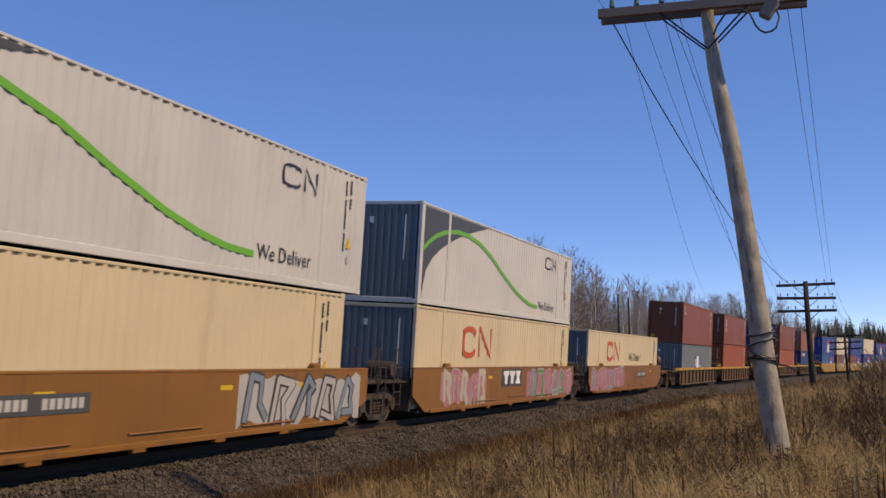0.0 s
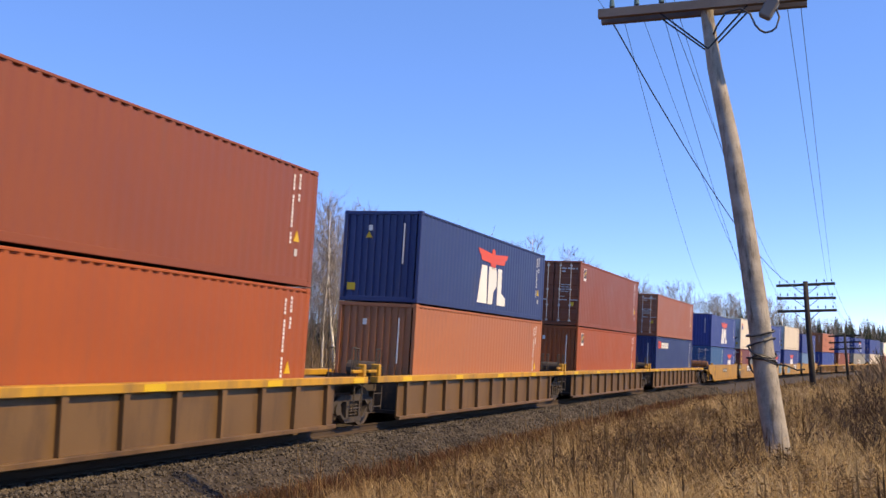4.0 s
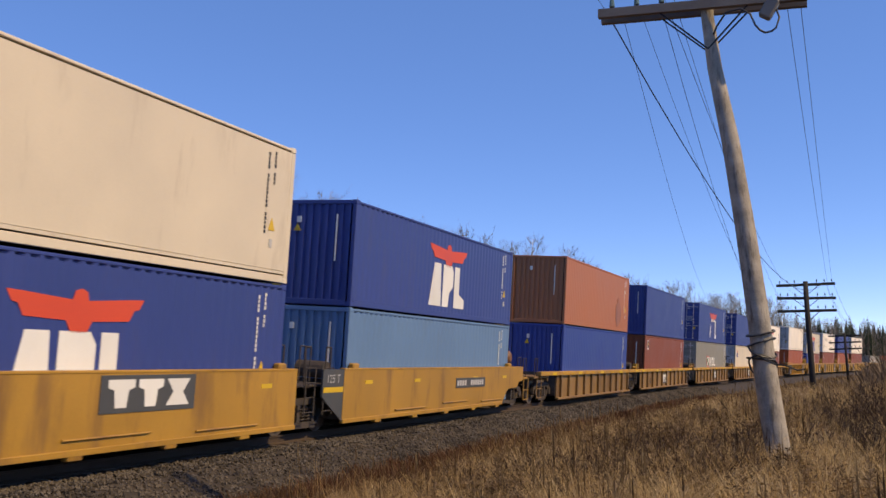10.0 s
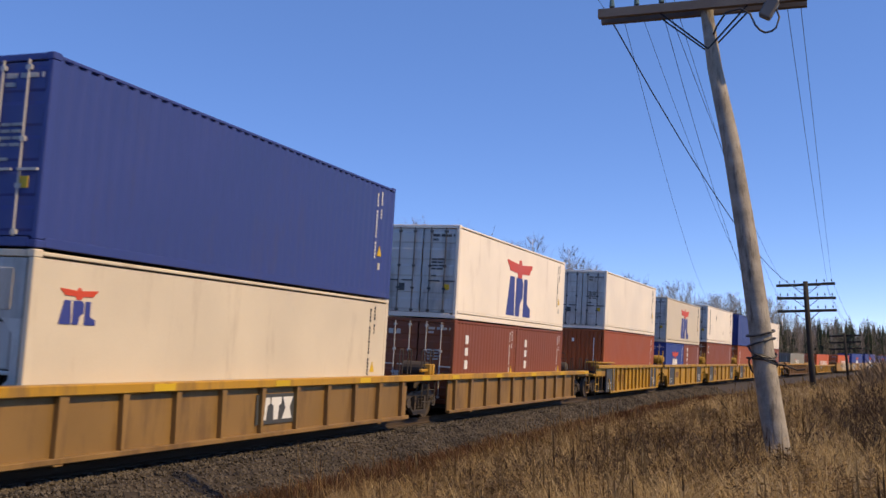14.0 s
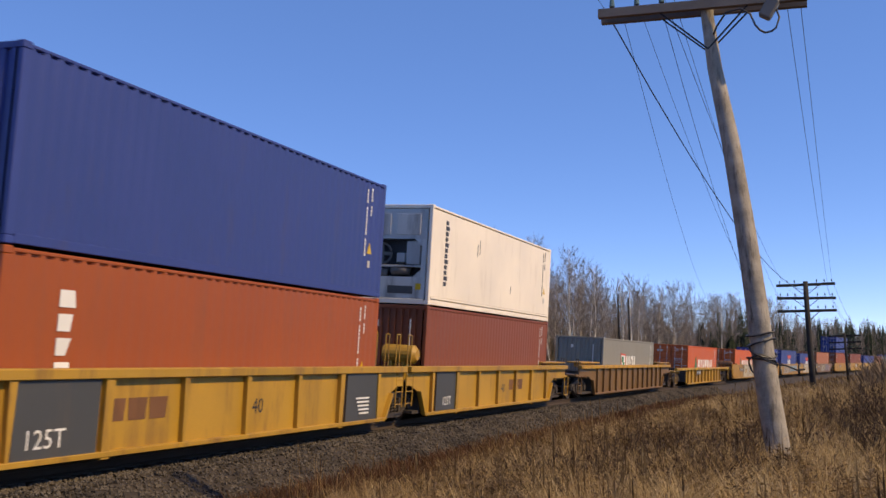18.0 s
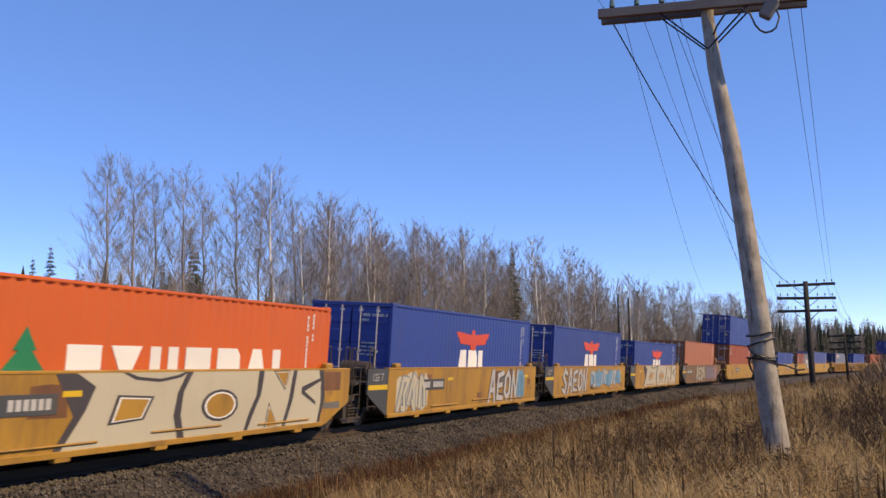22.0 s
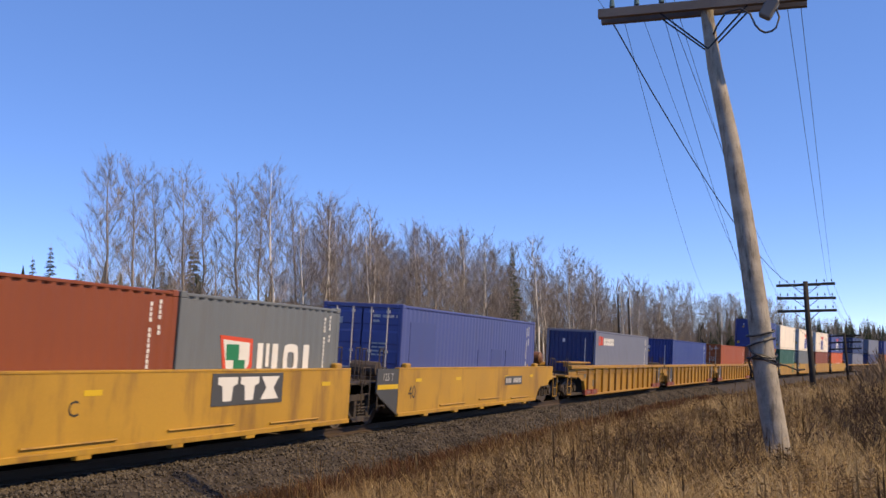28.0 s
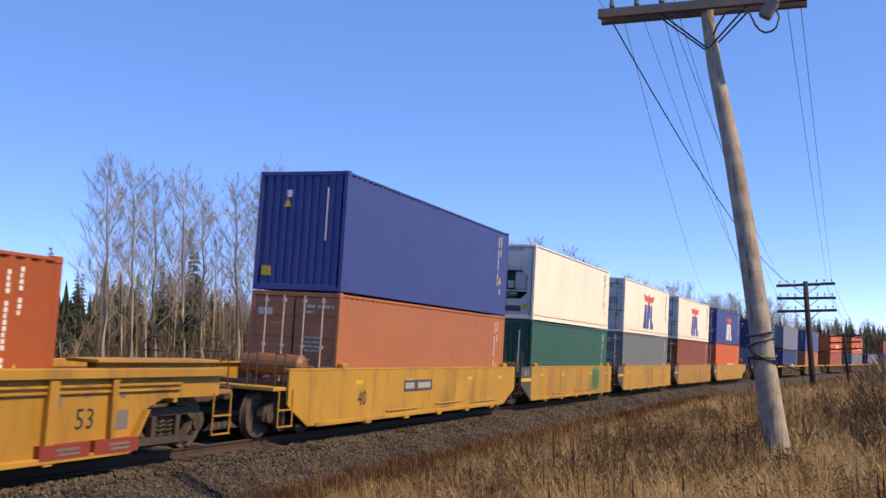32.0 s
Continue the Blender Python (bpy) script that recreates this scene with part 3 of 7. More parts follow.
# ---------- trees ----------
def bare_tree(rnd, h, slim=1.0):
    """Trunk and fine twiggy crown of a leafless aspen or birch: limbs that bend upward, branchlets, twigs."""
    t, c = Geo(), Geo()
    pts, rad = [], []
    x = y = 0.0
    for i in range(9):
        k = i / 8
        pts.append(Vector((x, y, h * 0.97 * k)))
        rad.append((0.012 + 0.0085 * h * (1 - k) ** 0.9) * slim)
        x += rnd.uniform(-0.02, 0.02) * h * 0.5
        y += rnd.uniform(-0.02, 0.02) * h * 0.5
    t.tube(pts, rad, 6)

    def at(k):
        i = min(int(k * 8), 7)
        return pts[i].lerp(pts[i + 1], k * 8 - i)

    def twig(p, q, w):
        s = (q - p).cross(Vector((rnd.uniform(-1, 1), rnd.uniform(-1, 1), rnd.uniform(-1, 1)))).normalized() * w
        c.add([p - s, p + s, q + s * 0.4, q - s * 0.4], [(0, 1, 2, 3)])

    def any_way(up):
        return Vector((rnd.uniform(-1, 1), rnd.uniform(-1, 1), rnd.uniform(-0.4, 1) * up))
    for i in range(46):
        k = min(0.32 + 0.66 * (i / 46) ** 0.95 + rnd.uniform(-0.02, 0.02), 0.985)
        a = i * 2.4 + rnd.uniform(-0.6, 0.6)
        ln = h * (0.25 * (1.0 - k) ** 0.55 + 0.042) * rnd.uniform(0.55, 1.15)
        d = Vector((math.cos(a), math.sin(a), rnd.uniform(0.55, 1.3))).normalized()
        line = [at(k)]
        for _ in range(3):
            line.append(line[-1] + d * ln * 0.36)
            d = (d + any_way(0.4) * 0.3 + Vector((0, 0, 0.26))).normalized()
        r = max(0.009, 0.0025 * h * (1.1 - k)) * slim
        for q in range(3):
            c.rod(line[q], line[q + 1], r * (1 - 0.28 * q), r * (0.72 - 0.28 * q) + 0.002, 4 if q < 2 else 3, False)
        for j in range(11):
            m = rnd.uniform(0.25, 2.98)
            b = line[int(m)].lerp(line[int(m) + 1], m % 1)
            dd = (d * 1.0 + any_way(0.6) * 0.75).normalized()
            l2 = ln * rnd.uniform(0.22, 0.5)
            e = b + dd * l2
            twig(b, e, 0.0060)
            for _ in range(9):
                u = b.lerp(e, rnd.uniform(0.15, 1))
                d3 = (dd + any_way(0.6) * 0.65).normalized()
                twig(u, u + d3 * l2 * rnd.uniform(0.3, 0.8), 0.0042)
    return t, c


def spruce(rnd, h, spread_at=0.17):
    t, c = Geo(), Geo()
    t.rod((0, 0, 0), (0, 0, h), 0.013 * h, 0.01, 6)
    n = int(h * 3.2)
    for i in range(n):
        k = 0.06 + 0.93 * i / n
        reach = h * spread_at * (1 - k) ** 0.8 * rnd.uniform(0.7, 1.15) + 0.08
        for j in range(11):
            a = j * 0.571 + i * 1.1 + rnd.uniform(-0.3, 0.3)
            d = Vector((math.cos(a), math.sin(a), 0))
            s = Vector((-d.y, d.x, 0))
            r = reach * rnd.uniform(0.55, 1.1)
            z = h * k + rnd.uniform(-0.1, 0.1)
            p = Vector((0, 0, z))
            tip = p + d * r + Vector((0, 0, -r * 0.35))
            for q in range(3):
                m = p.lerp(tip, 0.3 + 0.3 * q)
                w = r * 0.34 * (1.15 - 0.25 * q) * rnd.uniform(0.7, 1.3)
                e = m + d * r * 0.34
                c.add([m - s * w * 0.3, m + s * w + d * r * 0.1 + Vector((0, 0, -w * 0.5)), e + Vector((0, 0, 0.02)), m - s * w + d * r * 0.1 + Vector((0, 0, -w * 0.5)), m + Vector((0, 0, w * 0.5))],
                      [(4, 1, 2), (4, 2, 3), (0, 1, 4), (0, 4, 3)])
    return t, c


def tree_thing(name, made, bark, leaf, label, category, group):
    t, c = made
    root = tagged(new(name), label, category, group)
    part("trunk", t.mesh("trunk", bark, True), root)
    part("crown", c.mesh("crown", leaf), root)
    return root


def plant(kinds, spots, rnd):
    """First use of a kind is the original; the rest are copies."""
    used = set()
    for k, s, o, size in spots:
        p = beside(s, o)
        p.z = land_height(p.x, p.y) - 0.05
        m = Matrix.LocRotScale(p, Euler((rnd.uniform(-0.03, 0.03), rnd.uniform(-0.03, 0.03), rnd.uniform(0, 6.28))), Vector((size, size, size * rnd.uniform(0.94, 1.06))))
        if k not in used:
            used.add(k)
            kinds[k].matrix_basis = m
        else:
            made = copy_thing(kinds[k], Matrix())
            made.matrix_basis = m


def build_trees():
    rnd = random.Random(11)
    kinds = {}
    for i in range(6):
        pale = i in (1, 4)
        kinds["aspen", i] = tree_thing("birch_tree" if pale else "aspen_tree", bare_tree(rnd, 13.0, 1.05 if pale else 1.0), M_BIRCH if pale else M_BARK, M_TWIG,
                                       "leafless birch with a white trunk at the edge of a wood" if pale else "tall leafless grey aspen with fine upswept twigs", "tree", "bare trees along the wood")
    for i in range(4):
        kinds["spruce", i] = tree_thing("spruce_tree", spruce(rnd, 11.0, (0.17, 0.13, 0.2, 0.11)[i]), M_BARK, M_NEEDLE, "dark green spruce with a pointed top", "tree", "spruces in the wood")

    def bearing(b, off):
        """Metres along the track at which a row off metres to its side lies in that direction."""
        lo, hi = 2.0, 700.0
        for _ in range(50):
            m = (lo + hi) / 2
            p = beside(m, off)
            if math.degrees(math.atan2(p.x, p.y)) < b:
                lo = m
            else:
                hi = m
        return lo
    def strip(g, p, q, w):
        """A thin far twig as one narrow face, turned at random."""
        k = (q - p).cross(Vector((rnd.uniform(-1, 1), rnd.uniform(-1, 1), rnd.uniform(-0.5, 0.5)))).normalized() * w
        g.add([p - k, p + k, q + k * 0.5, q - k * 0.5], [(0, 1, 2, 3)])
    spots = []
    # the tall group of aspens nearest the camera
    for b, o, z in ((-39.6, -21, 1.0), (-38.3, -23, 1.08), (-36.9, -24, 1.06), (-35.4, -22, 1.02), (-34.2, -24, 1.0), (-32.4, -22, 1.06), (-31.4, -23, 1.02), (-30.1, -19.5, 1.04), (-29.3, -24, 1.1), (-39.9, -30, 0.62)):
        spots.append((("aspen", rnd.choice((0, 2, 3, 5)) if b != -30.1 else 1), bearing(b, o), o, z * (0.94 if b < -36 else 1.01)))
    # the edge of the wood, running back beside the line
    for i in range(150):
        b = -29 + 28 * (i / 150) ** 0.8 + rnd.uniform(-0.4, 0.4)
        o = -20 - rnd.uniform(0, 11)
        spots.append((("aspen", rnd.choice((0, 1, 1, 2, 3, 4, 4, 5))), bearing(b, o), o, rnd.uniform(0.82, 1.22) + max(0, b + 16) * 0.009))
    for i in range(60):
        b = -39.5 + 10.5 * i / 60 + rnd.uniform(-0.4, 0.4)
        o = -34 - rnd.uniform(0, 20)
        spots.append((("aspen", rnd.randrange(6)), bearing(b, o), o, rnd.uniform(0.5, 0.75)))
    for i in range(60):
        b = -1 + 8 * i / 60 + rnd.uniform(-0.4, 0.4)
        o = -17 - rnd.uniform(0, 14)
        spots.append((("aspen", rnd.randrange(6)), bearing(b, o), o, rnd.uniform(0.85, 1.15)))
    # spruces
    for b, o, z in ((-42.64, -30, 0.85), (-43.2, -32, 0.76), (-43.9, -34, 0.7), (-41.3, -33, 0.76), (-40.9, -34, 0.72), (-38.05, -34, 0.82), (-36.8, -32, 0.86), (-36.1, -33, 0.80), (-34.87, -30, 0.96), (-39.2, -36, 0.78),
                    (-16.29, -25, 1.40), (-14.09, -28, 1.25), (-12.12, -28, 1.36), (-17.6, -29, 1.1), (-10.4, -27, 1.2), (-8.0, -26, 1.12), (-4.78, -22, 1.15), (-4.25, -24, 1.22), (-3.46, -20, 1.39), (-3.79, -24, 1.28), (-3.04, -22, 1.25),
                    (-2.2, -22, 1.1), (-1.12, -20, 1.1), (0.64, -20, 1.27), (1.52, -18, 1.40), (1.9, -20, 1.3), (2.23, -18, 1.46), (3.05, -18, 1.37), (3.6, -20, 1.3), (4.2, -18, 1.4)):
        spots.append((("spruce", rnd.randrange(4)), bearing(b, o), o, z))
    for i in range(46):
        b = -5.2 + 9.5 * i / 46 + rnd.uniform(-0.2, 0.2)
        o = -18 - rnd.uniform(0, 12)
        spots.append((("spruce", rnd.randrange(4)), bearing(b, o), o, rnd.uniform(0.55, 1.0)))
    plant(kinds, spots, rnd)
    # the depth of the wood and the brush at its foot
    g = Geo()
    for k in range(3900):
        s = 16 + 330 * rnd.random() ** 0.9 if k < 2600 else 190 + 330 * rnd.random()
        o = -22 - 60 * rnd.random() ** 1.2 if k < 2600 else -13 - 25 * rnd.random()
        p = beside(s, o)
        p.z = land_height(p.x, p.y)
        h = rnd.uniform(4.5, 10.5) if math.degrees(math.atan2(p.x, p.y)) > -40.5 else rnd.uniform(3, 5)
        top = p + Vector((rnd.uniform(-0.4, 0.4), rnd.uniform(-0.4, 0.4), h))
        g.rod(p, top, 0.06, 0.012, 3, False)
        for i in range(16):
            b = p.lerp(top, rnd.uniform(0.25, 0.98))
            a = rnd.uniform(0, 6.28)
            ln = rnd.uniform(0.5, 1.7)
            e = b + Vector((math.cos(a) * ln * 0.6, math.sin(a) * ln * 0.6, ln))
            strip(g, b, e, 0.013)
            for _ in range(2):
                u = b.lerp(e, rnd.uniform(0.3, 0.9))
                a += rnd.uniform(-1.5, 1.5)
                strip(g, u, u + Vector((math.cos(a) * 0.4, math.sin(a) * 0.4, rnd.uniform(0.1, 0.6))), 0.009)
    conifers = Geo()
    for k in range(1160):
        s = 10 + 330 * rnd.random() if k < 420 else 30 + 100 * rnd.random() if k < 760 else 200 + 320 * rnd.random()
        o = -33 - 55 * rnd.random() if k < 420 else -36 - 22 * rnd.random() if k < 760 else -17 - 30 * rnd.random()
        p = beside(s, o)
        p.z = land_height(p.x, p.y)
        h = rnd.uniform(5.5, 9.5) * (1 + max(0, s - 120) / 420)
        for i in range(9):
            k = i / 9
            z0, z1 = p.z + h * (0.04 + 0.86 * k), p.z + h * min(1.0, 0.26 + 0.86 * k)
            rr = h * 0.15 * (1 - k) ** 0.9 + 0.10
            n = 10
            ring_pts = []
            for j in range(n):
                q, a = rr * (rnd.uniform(0.8, 1.4) if j % 2 else rnd.uniform(0.25, 0.5)), 6.283 * (j + 0.5 * (i % 2)) / n
                ring_pts.append((p.x + math.cos(a) * q, p.y + math.sin(a) * q, z0 + rnd.uniform(-0.25, 0.25)))
            conifers.add(ring_pts + [(p.x, p.y, z1)], [(j, (j + 1) % n, n) for j in range(n)])
    tagged(new("spruce_wood", conifers.mesh("spruce_wood", M_NEEDLE)), "dark spruce thicket deep in the wood", "woodland", kind="stuff")
    tagged(new("deep_wood", g.mesh("deep_wood", M_DEEP)), "dense leafless young wood behind the railway", "woodland", kind="stuff")
    g = Geo()
    for _ in range(5200):
        s = 8 + 330 * rnd.random() ** 1.2
        o = -7.5 - 22 * rnd.random()
        p = beside(s, o)
        p.z = land_height(p.x, p.y) - 0.05
        h = rnd.uniform(0.9, 3.6) * min(1.0, 0.35 + (-o - 7) / 11)
        for _ in range(7):
            a, l = rnd.uniform(0, 6.28), rnd.uniform(0.1, 0.45) * h
            e = p + Vector((math.cos(a) * l, math.sin(a) * l, h * rnd.uniform(0.6, 1.0)))
            w = rnd.uniform(0.012, 0.026)
            strip(g, p, e, w)
            u = p.lerp(e, 0.6)
            strip(g, u, u + Vector((rnd.uniform(-0.4, 0.4), rnd.uniform(-0.4, 0.4), rnd.uniform(0.1, 0.5))) * h * 0.4, w * 0.6)
    for _ in range(1900):            # taller saplings under the edge of the wood
        s = 45 + 300 * rnd.random()
        p = beside(s, -20 - 13 * rnd.random())
        p.z = land_height(p.x, p.y) - 0.05
        h = rnd.uniform(3.0, 6.5)
        for _ in range(6):
            a, l = rnd.uniform(0, 6.28), rnd.uniform(0.1, 0.3) * h
            e = p + Vector((math.cos(a) * l, math.sin(a) * l, h * rnd.uniform(0.6, 1.0)))
            strip(g, p, e, 0.024)
            for _ in range(3):
                u = p.lerp(e, rnd.uniform(0.4, 0.95))
                strip(g, u, u + Vector((rnd.uniform(-0.3, 0.3), rnd.uniform(-0.3, 0.3), rnd.uniform(0.1, 0.4))) * h * 0.35, 0.014)
    for _ in range(130):             # bushes on the near side, hiding the end of the line
        b, r = math.radians(rnd.uniform(2.6, 8)), rnd.uniform(60, 150)
        p = Vector((r * math.sin(b), r * math.cos(b), 0))
        if offset_of(p.x, p.y) < 6:
            continue
        p.z = land_height(p.x, p.y) - 0.05
        h = rnd.uniform(1.2, 3.0) * min(1.0, 0.5 + (math.degrees(b) - 2.6) / 2)
        for _ in range(26):
            a, l = rnd.uniform(0, 6.28), rnd.uniform(0.1, 0.7) * h
            e = p + Vector((math.cos(a) * l, math.sin(a) * l, h * rnd.uniform(0.5, 1.0)))
            strip(g, p, e, 0.028)
    tagged(new("trackside_brush", g.mesh("trackside_brush", M_BRUSH)), "tangled brown leafless brush along the far side of the line", "bushes", kind="stuff")


# ---------- telegraph poles ----------
def telegraph_pole(spine, girth, arms, label, detail=False):
    """spine: points up the shaft; arms: (centre, left end, right end) each. The root stands at the foot."""
    base = Vector(spine[0])
    root = tagged(new("telegraph_pole"), label, "utility pole", "poles of the wire line")
    root.location = base
    rel = lambda p: Vector(p) - base
    r1 = girth[-1]
    part("shaft", Geo().tube([rel(p) for p in spine], girth, 14).mesh("shaft", M_POLE if detail else M_TAR, True), root)
    for centre, a, b in arms:
        a, b, centre = rel(a), rel(b), rel(centre)
        d = (b - a).normalized()
        dy = Vector((0, 0, 1)).cross(d).normalized()
        dz = d.cross(dy)
        for side in ((-1, 1) if detail else (1,)):
            off = dy * side * (r1 + 0.05)
            h, w = 0.062 if detail else 0.075, 0.045
            c = [p + off + dy * sy * w + dz * sz * h for p in (a, b) for sy in (-1, 1) for sz in (-1, 1)]
            part("crossarm", Geo().add(c, [(0, 1, 3, 2), (4, 6, 7, 5), (0, 2, 6, 4), (1, 5, 7, 3), (0, 4, 5, 1), (2, 3, 7, 6)]).mesh("crossarm", M_ARM if detail else M_TAR), root)
            low = centre - Vector((0, 0, 0.62)) + dy * side * r1
            for e in (a, b):
                q = centre.lerp(e, 0.42) + off - dz * h
                part("brace", Geo().rod(low, q, 0.016 if detail else 0.022, None, 4).mesh("brace", M_WIRE), root)
        n = 8
        for i in range(n):
            k = (i + 0.5) / n
            if abs(k - 0.5) < 0.09:
                continue
            p = a.lerp(b, k) + dz * 0.06
            pin = Geo().rod(p, p + Vector((0, 0, 0.10)), 0.012, None, 5)
            pin = part("pin", pin.mesh("pin", M_WIRE), root)
            g = Geo().rod(p + Vector((0, 0, 0.08)), p + Vector((0, 0, 0.20)), 0.042, 0.028, 8)
            part("insulator", g.mesh("insulator", M_INSUL), pin, "small glass insulator")
    return root


def build_poles():
    # the near pole is bowed and leans towards the track
    spine = [(-0.36, 13.5, -0.6), (-0.44, 13.5, 0.2), (-0.51, 13.5, 0.82), (-0.56, 13.5, 1.37), (-0.60, 13.5, 1.96), (-0.71, 13.5, 3.17), (-0.84, 13.5, 4.35), (-1.0, 13.5, 5.4), (-1.06, 13.5, 6.1), (-1.10, 13.5, 7.5)]
    girth = [0.16, 0.158, 0.154, 0.148, 0.142, 0.130, 0.118, 0.098, 0.088, 0.08]
    near = telegraph_pole(spine, girth, [((-1.07, 13.5, 6.27), (-2.55, 13.45, 6.32), (0.24, 13.5, 6.20))], "leaning weathered grey wooden telegraph pole with paired crossarms", True)
    rel = lambda p: Vector(p) - near.location
    loop = ((-0.98, 13.3, 5.8), (-0.93, 13.27, 5.9), (-0.80, 13.25, 6.07), (-0.61, 13.25, 6.1), (-0.49, 13.25, 6.01), (-0.43, 13.25, 5.84), (-0.37, 13.25, 5.76), (-0.31, 13.25, 5.72), (-0.23, 13.25, 5.73), (-0.17, 13.25, 5.77), (-0.12, 13.25, 5.91), (-0.15, 13.3, 6.02), (-0.2, 13.35, 6.1))
    part("cable_loop", Geo().tube([rel(p) for p in loop], 0.014, 6).mesh("cable_loop", M_BLACK, True), near, "black drop cable hanging in a loop")
    part("junction_box", Geo().rbox(-0.085, 0.085, -0.07, 0.07, -0.15, 0.13, 0.02).mesh("junction_box", M_CAST), near, "small grey box under the crossarm", pose(*rel((-0.24, 13.3, 6.07)), 0, 32, 0))
    for k, (z0, w) in enumerate(((1.62, 0.05), (1.50, -0.09), (1.32, 0.13), (1.74, -0.04), (1.40, 0.02))):
        pts = []
        for i in range(25):
            a = i * math.pi / 12
            r = 0.172 + 0.018 * math.sin(3 * a + k)
            pts.append(rel((-0.585 + r * math.cos(a), 13.5 + r * math.sin(a), z0 + w * math.cos(a + k * 0.8))))
        part("wire_wrap", Geo().tube(pts, 0.014, 5).mesh("wire_wrap", M_BLACK), near, "loose black wire wound round the pole")
    part("loose_end", Geo().tube([rel(p) for p in ((-0.56, 13.33, 1.40), (-0.42, 13.27, 1.33), (-0.28, 13.2, 1.31), (-0.15, 13.2, 1.25), (-0.06, 13.2, 1.26))], 0.011, 5).mesh("loose_end", M_BLACK), near)
    R = 57.0
    arms = [((0.02, R - 0.1, z), (-1.5, R - 0.2, z), (1.56, R, z + d)) for z, d in ((5.66, 0.02), (4.97, -0.08), (4.24, -0.02))]
    telegraph_pole([(0.12, R, -0.6), (0.09, R, 1.4), (0.05, R, 3.5), (0.02, R, 5.85)], [0.17, 0.16, 0.145, 0.13], arms, "dark wooden telegraph pole with three crossarms")
    x, y = 3.4, 105.0
    telegraph_pole([(x + 0.1, y, -0.6), (x, y, 4.3)], [0.14, 0.11], [((x, y - 0.1, z), (x - 1.5, y - 0.1, z), (x + 1.5, y - 0.1, z + 0.05)) for z in (4.05, 3.4, 2.75)], "distant dark wooden telegraph pole with three crossarms")
    # two bare posts at the edge of the wood
    for px, py, h in ((-17.2, 95.0, 9.3), (-16.2, 95.0, 8.9)):
        post = tagged(new("wooden_post", Geo().rod((0, 0, 0), (0, 0, h), 0.11, 0.09, 8).mesh("wooden_post", M_TAR, True)), "tall bare dark wooden post before the wood", "post", "bare posts")
        post.location = (px, py, land_height(px, py) - 0.1)
    # wires, sagging between the poles
    line = tagged(new("line_wires"), "thin sagging telegraph wires strung between the poles", "wires")

    def wire(p, q, sag, r):
        p, q = Vector(p), Vector(q)
        pts = [p.lerp(q, k / 16) - Vector((0, 0, sag * 4 * (k / 16) * (1 - k / 16))) for k in range(17)]
        part("wire", Geo().tube(pts, r, 4).mesh("wire", M_WIRE), line)
    spans = ((-2.46, 1.0, 5.7, 1.85, 0.0115), (-1.99, -0.6, 4.3, 2.2, 0.0035), (-1.69, -1.5, 4.3, 2.1, 0.0045), (-1.61, -0.5, 5.0, 0.9, 0.0045), (-1.49, -0.4, 4.3, 1.6, 0.0035), (-0.04, 1.2, 5.0, 0.2, 0.0045), (0.14, 1.4, 5.7, 0.45, 0.0045))
    for nx, fx, fz, sag, r in spans:
        wire((nx, 13.4, 6.40), (fx, R, fz + 0.12), sag, r)
        wire((fx, R, fz + 0.12), (fx + 3.3, 105, fz - 1.3), 0.4, 0.008)
        wire((nx, 13.4, 6.40), (nx - 0.2, -30, 6.3), 0.8, 0.004)
    wire((-2.24, 13.4, 6.40), (-5.2, 62, 5.0), 1.3, 0.004)


build_ground()
build_track()
build_grass()
build_weeds()
build_trees()
build_poles()

# ---------- containers ----------
W2 = 1.219


def wall_corrugated(L, H, pitch=0.28):
    """A corrugated side between the posts and rails, on the near side; each trough runs into a pocket under the top rail."""
    rise = 0.020 if L > 14 else 0.007
    g = Geo()
    n = int((L - 0.3) / pitch)
    p = (L - 0.3) / n
    x0 = -L / 2 + 0.15
    xs = []
    for i in range(n):
        a = x0 + i * p
        xs += [(a, 0), (a + p * 0.27, 0), (a + p * 0.5, 1), (a + p * 0.77, 1)]
    xs.append((x0 + n * p, 0))
    v, f = [], []
    for x, k in xs:
        y = -W2 + 0.006 + k * rise
        v += [(x, y, 0.15), (x, y, H - 0.128), (x, y + 0.05 * k, H - 0.12), (x, y + 0.05 * k, H - 0.075)]
    for i in range(len(xs) - 1):
        for q in range(3):
            f.append((4 * i + q, 4 * i + 4 + q, 4 * i + 5 + q, 4 * i + 1 + q))
    return g.add(v, f)


def wall_smooth(L, H):
    g = Geo()
    g.box(-L / 2 + 0.15, L / 2 - 0.15, -W2 + 0.008, -W2 + 0.05, 0.26, H - 0.12)
    return g


def end_corrugated(L, H):
    """The plain leading end with upright corrugations."""
    g = Geo()
    v, f, ys = [], [], []
    n = 10
    w = 2 * W2 - 0.3
    for i in range(n):
        a = -w / 2 + i * w / n
        ys += [(a, 0), (a + w / n * 0.4, 0), (a + w / n * 0.5, 1), (a + w / n * 0.9, 1)]
    ys.append((w / 2, 0))
    for y, k in ys:
        x = -L / 2 + 0.01 + 0.045 * k
        v += [(x, y, 0.15), (x, y, H - 0.10)]
    for i in range(len(ys) - 1):
        f.append((2 * i, 2 * i + 1, 2 * i + 3, 2 * i + 2))
    return g.add(v, f)


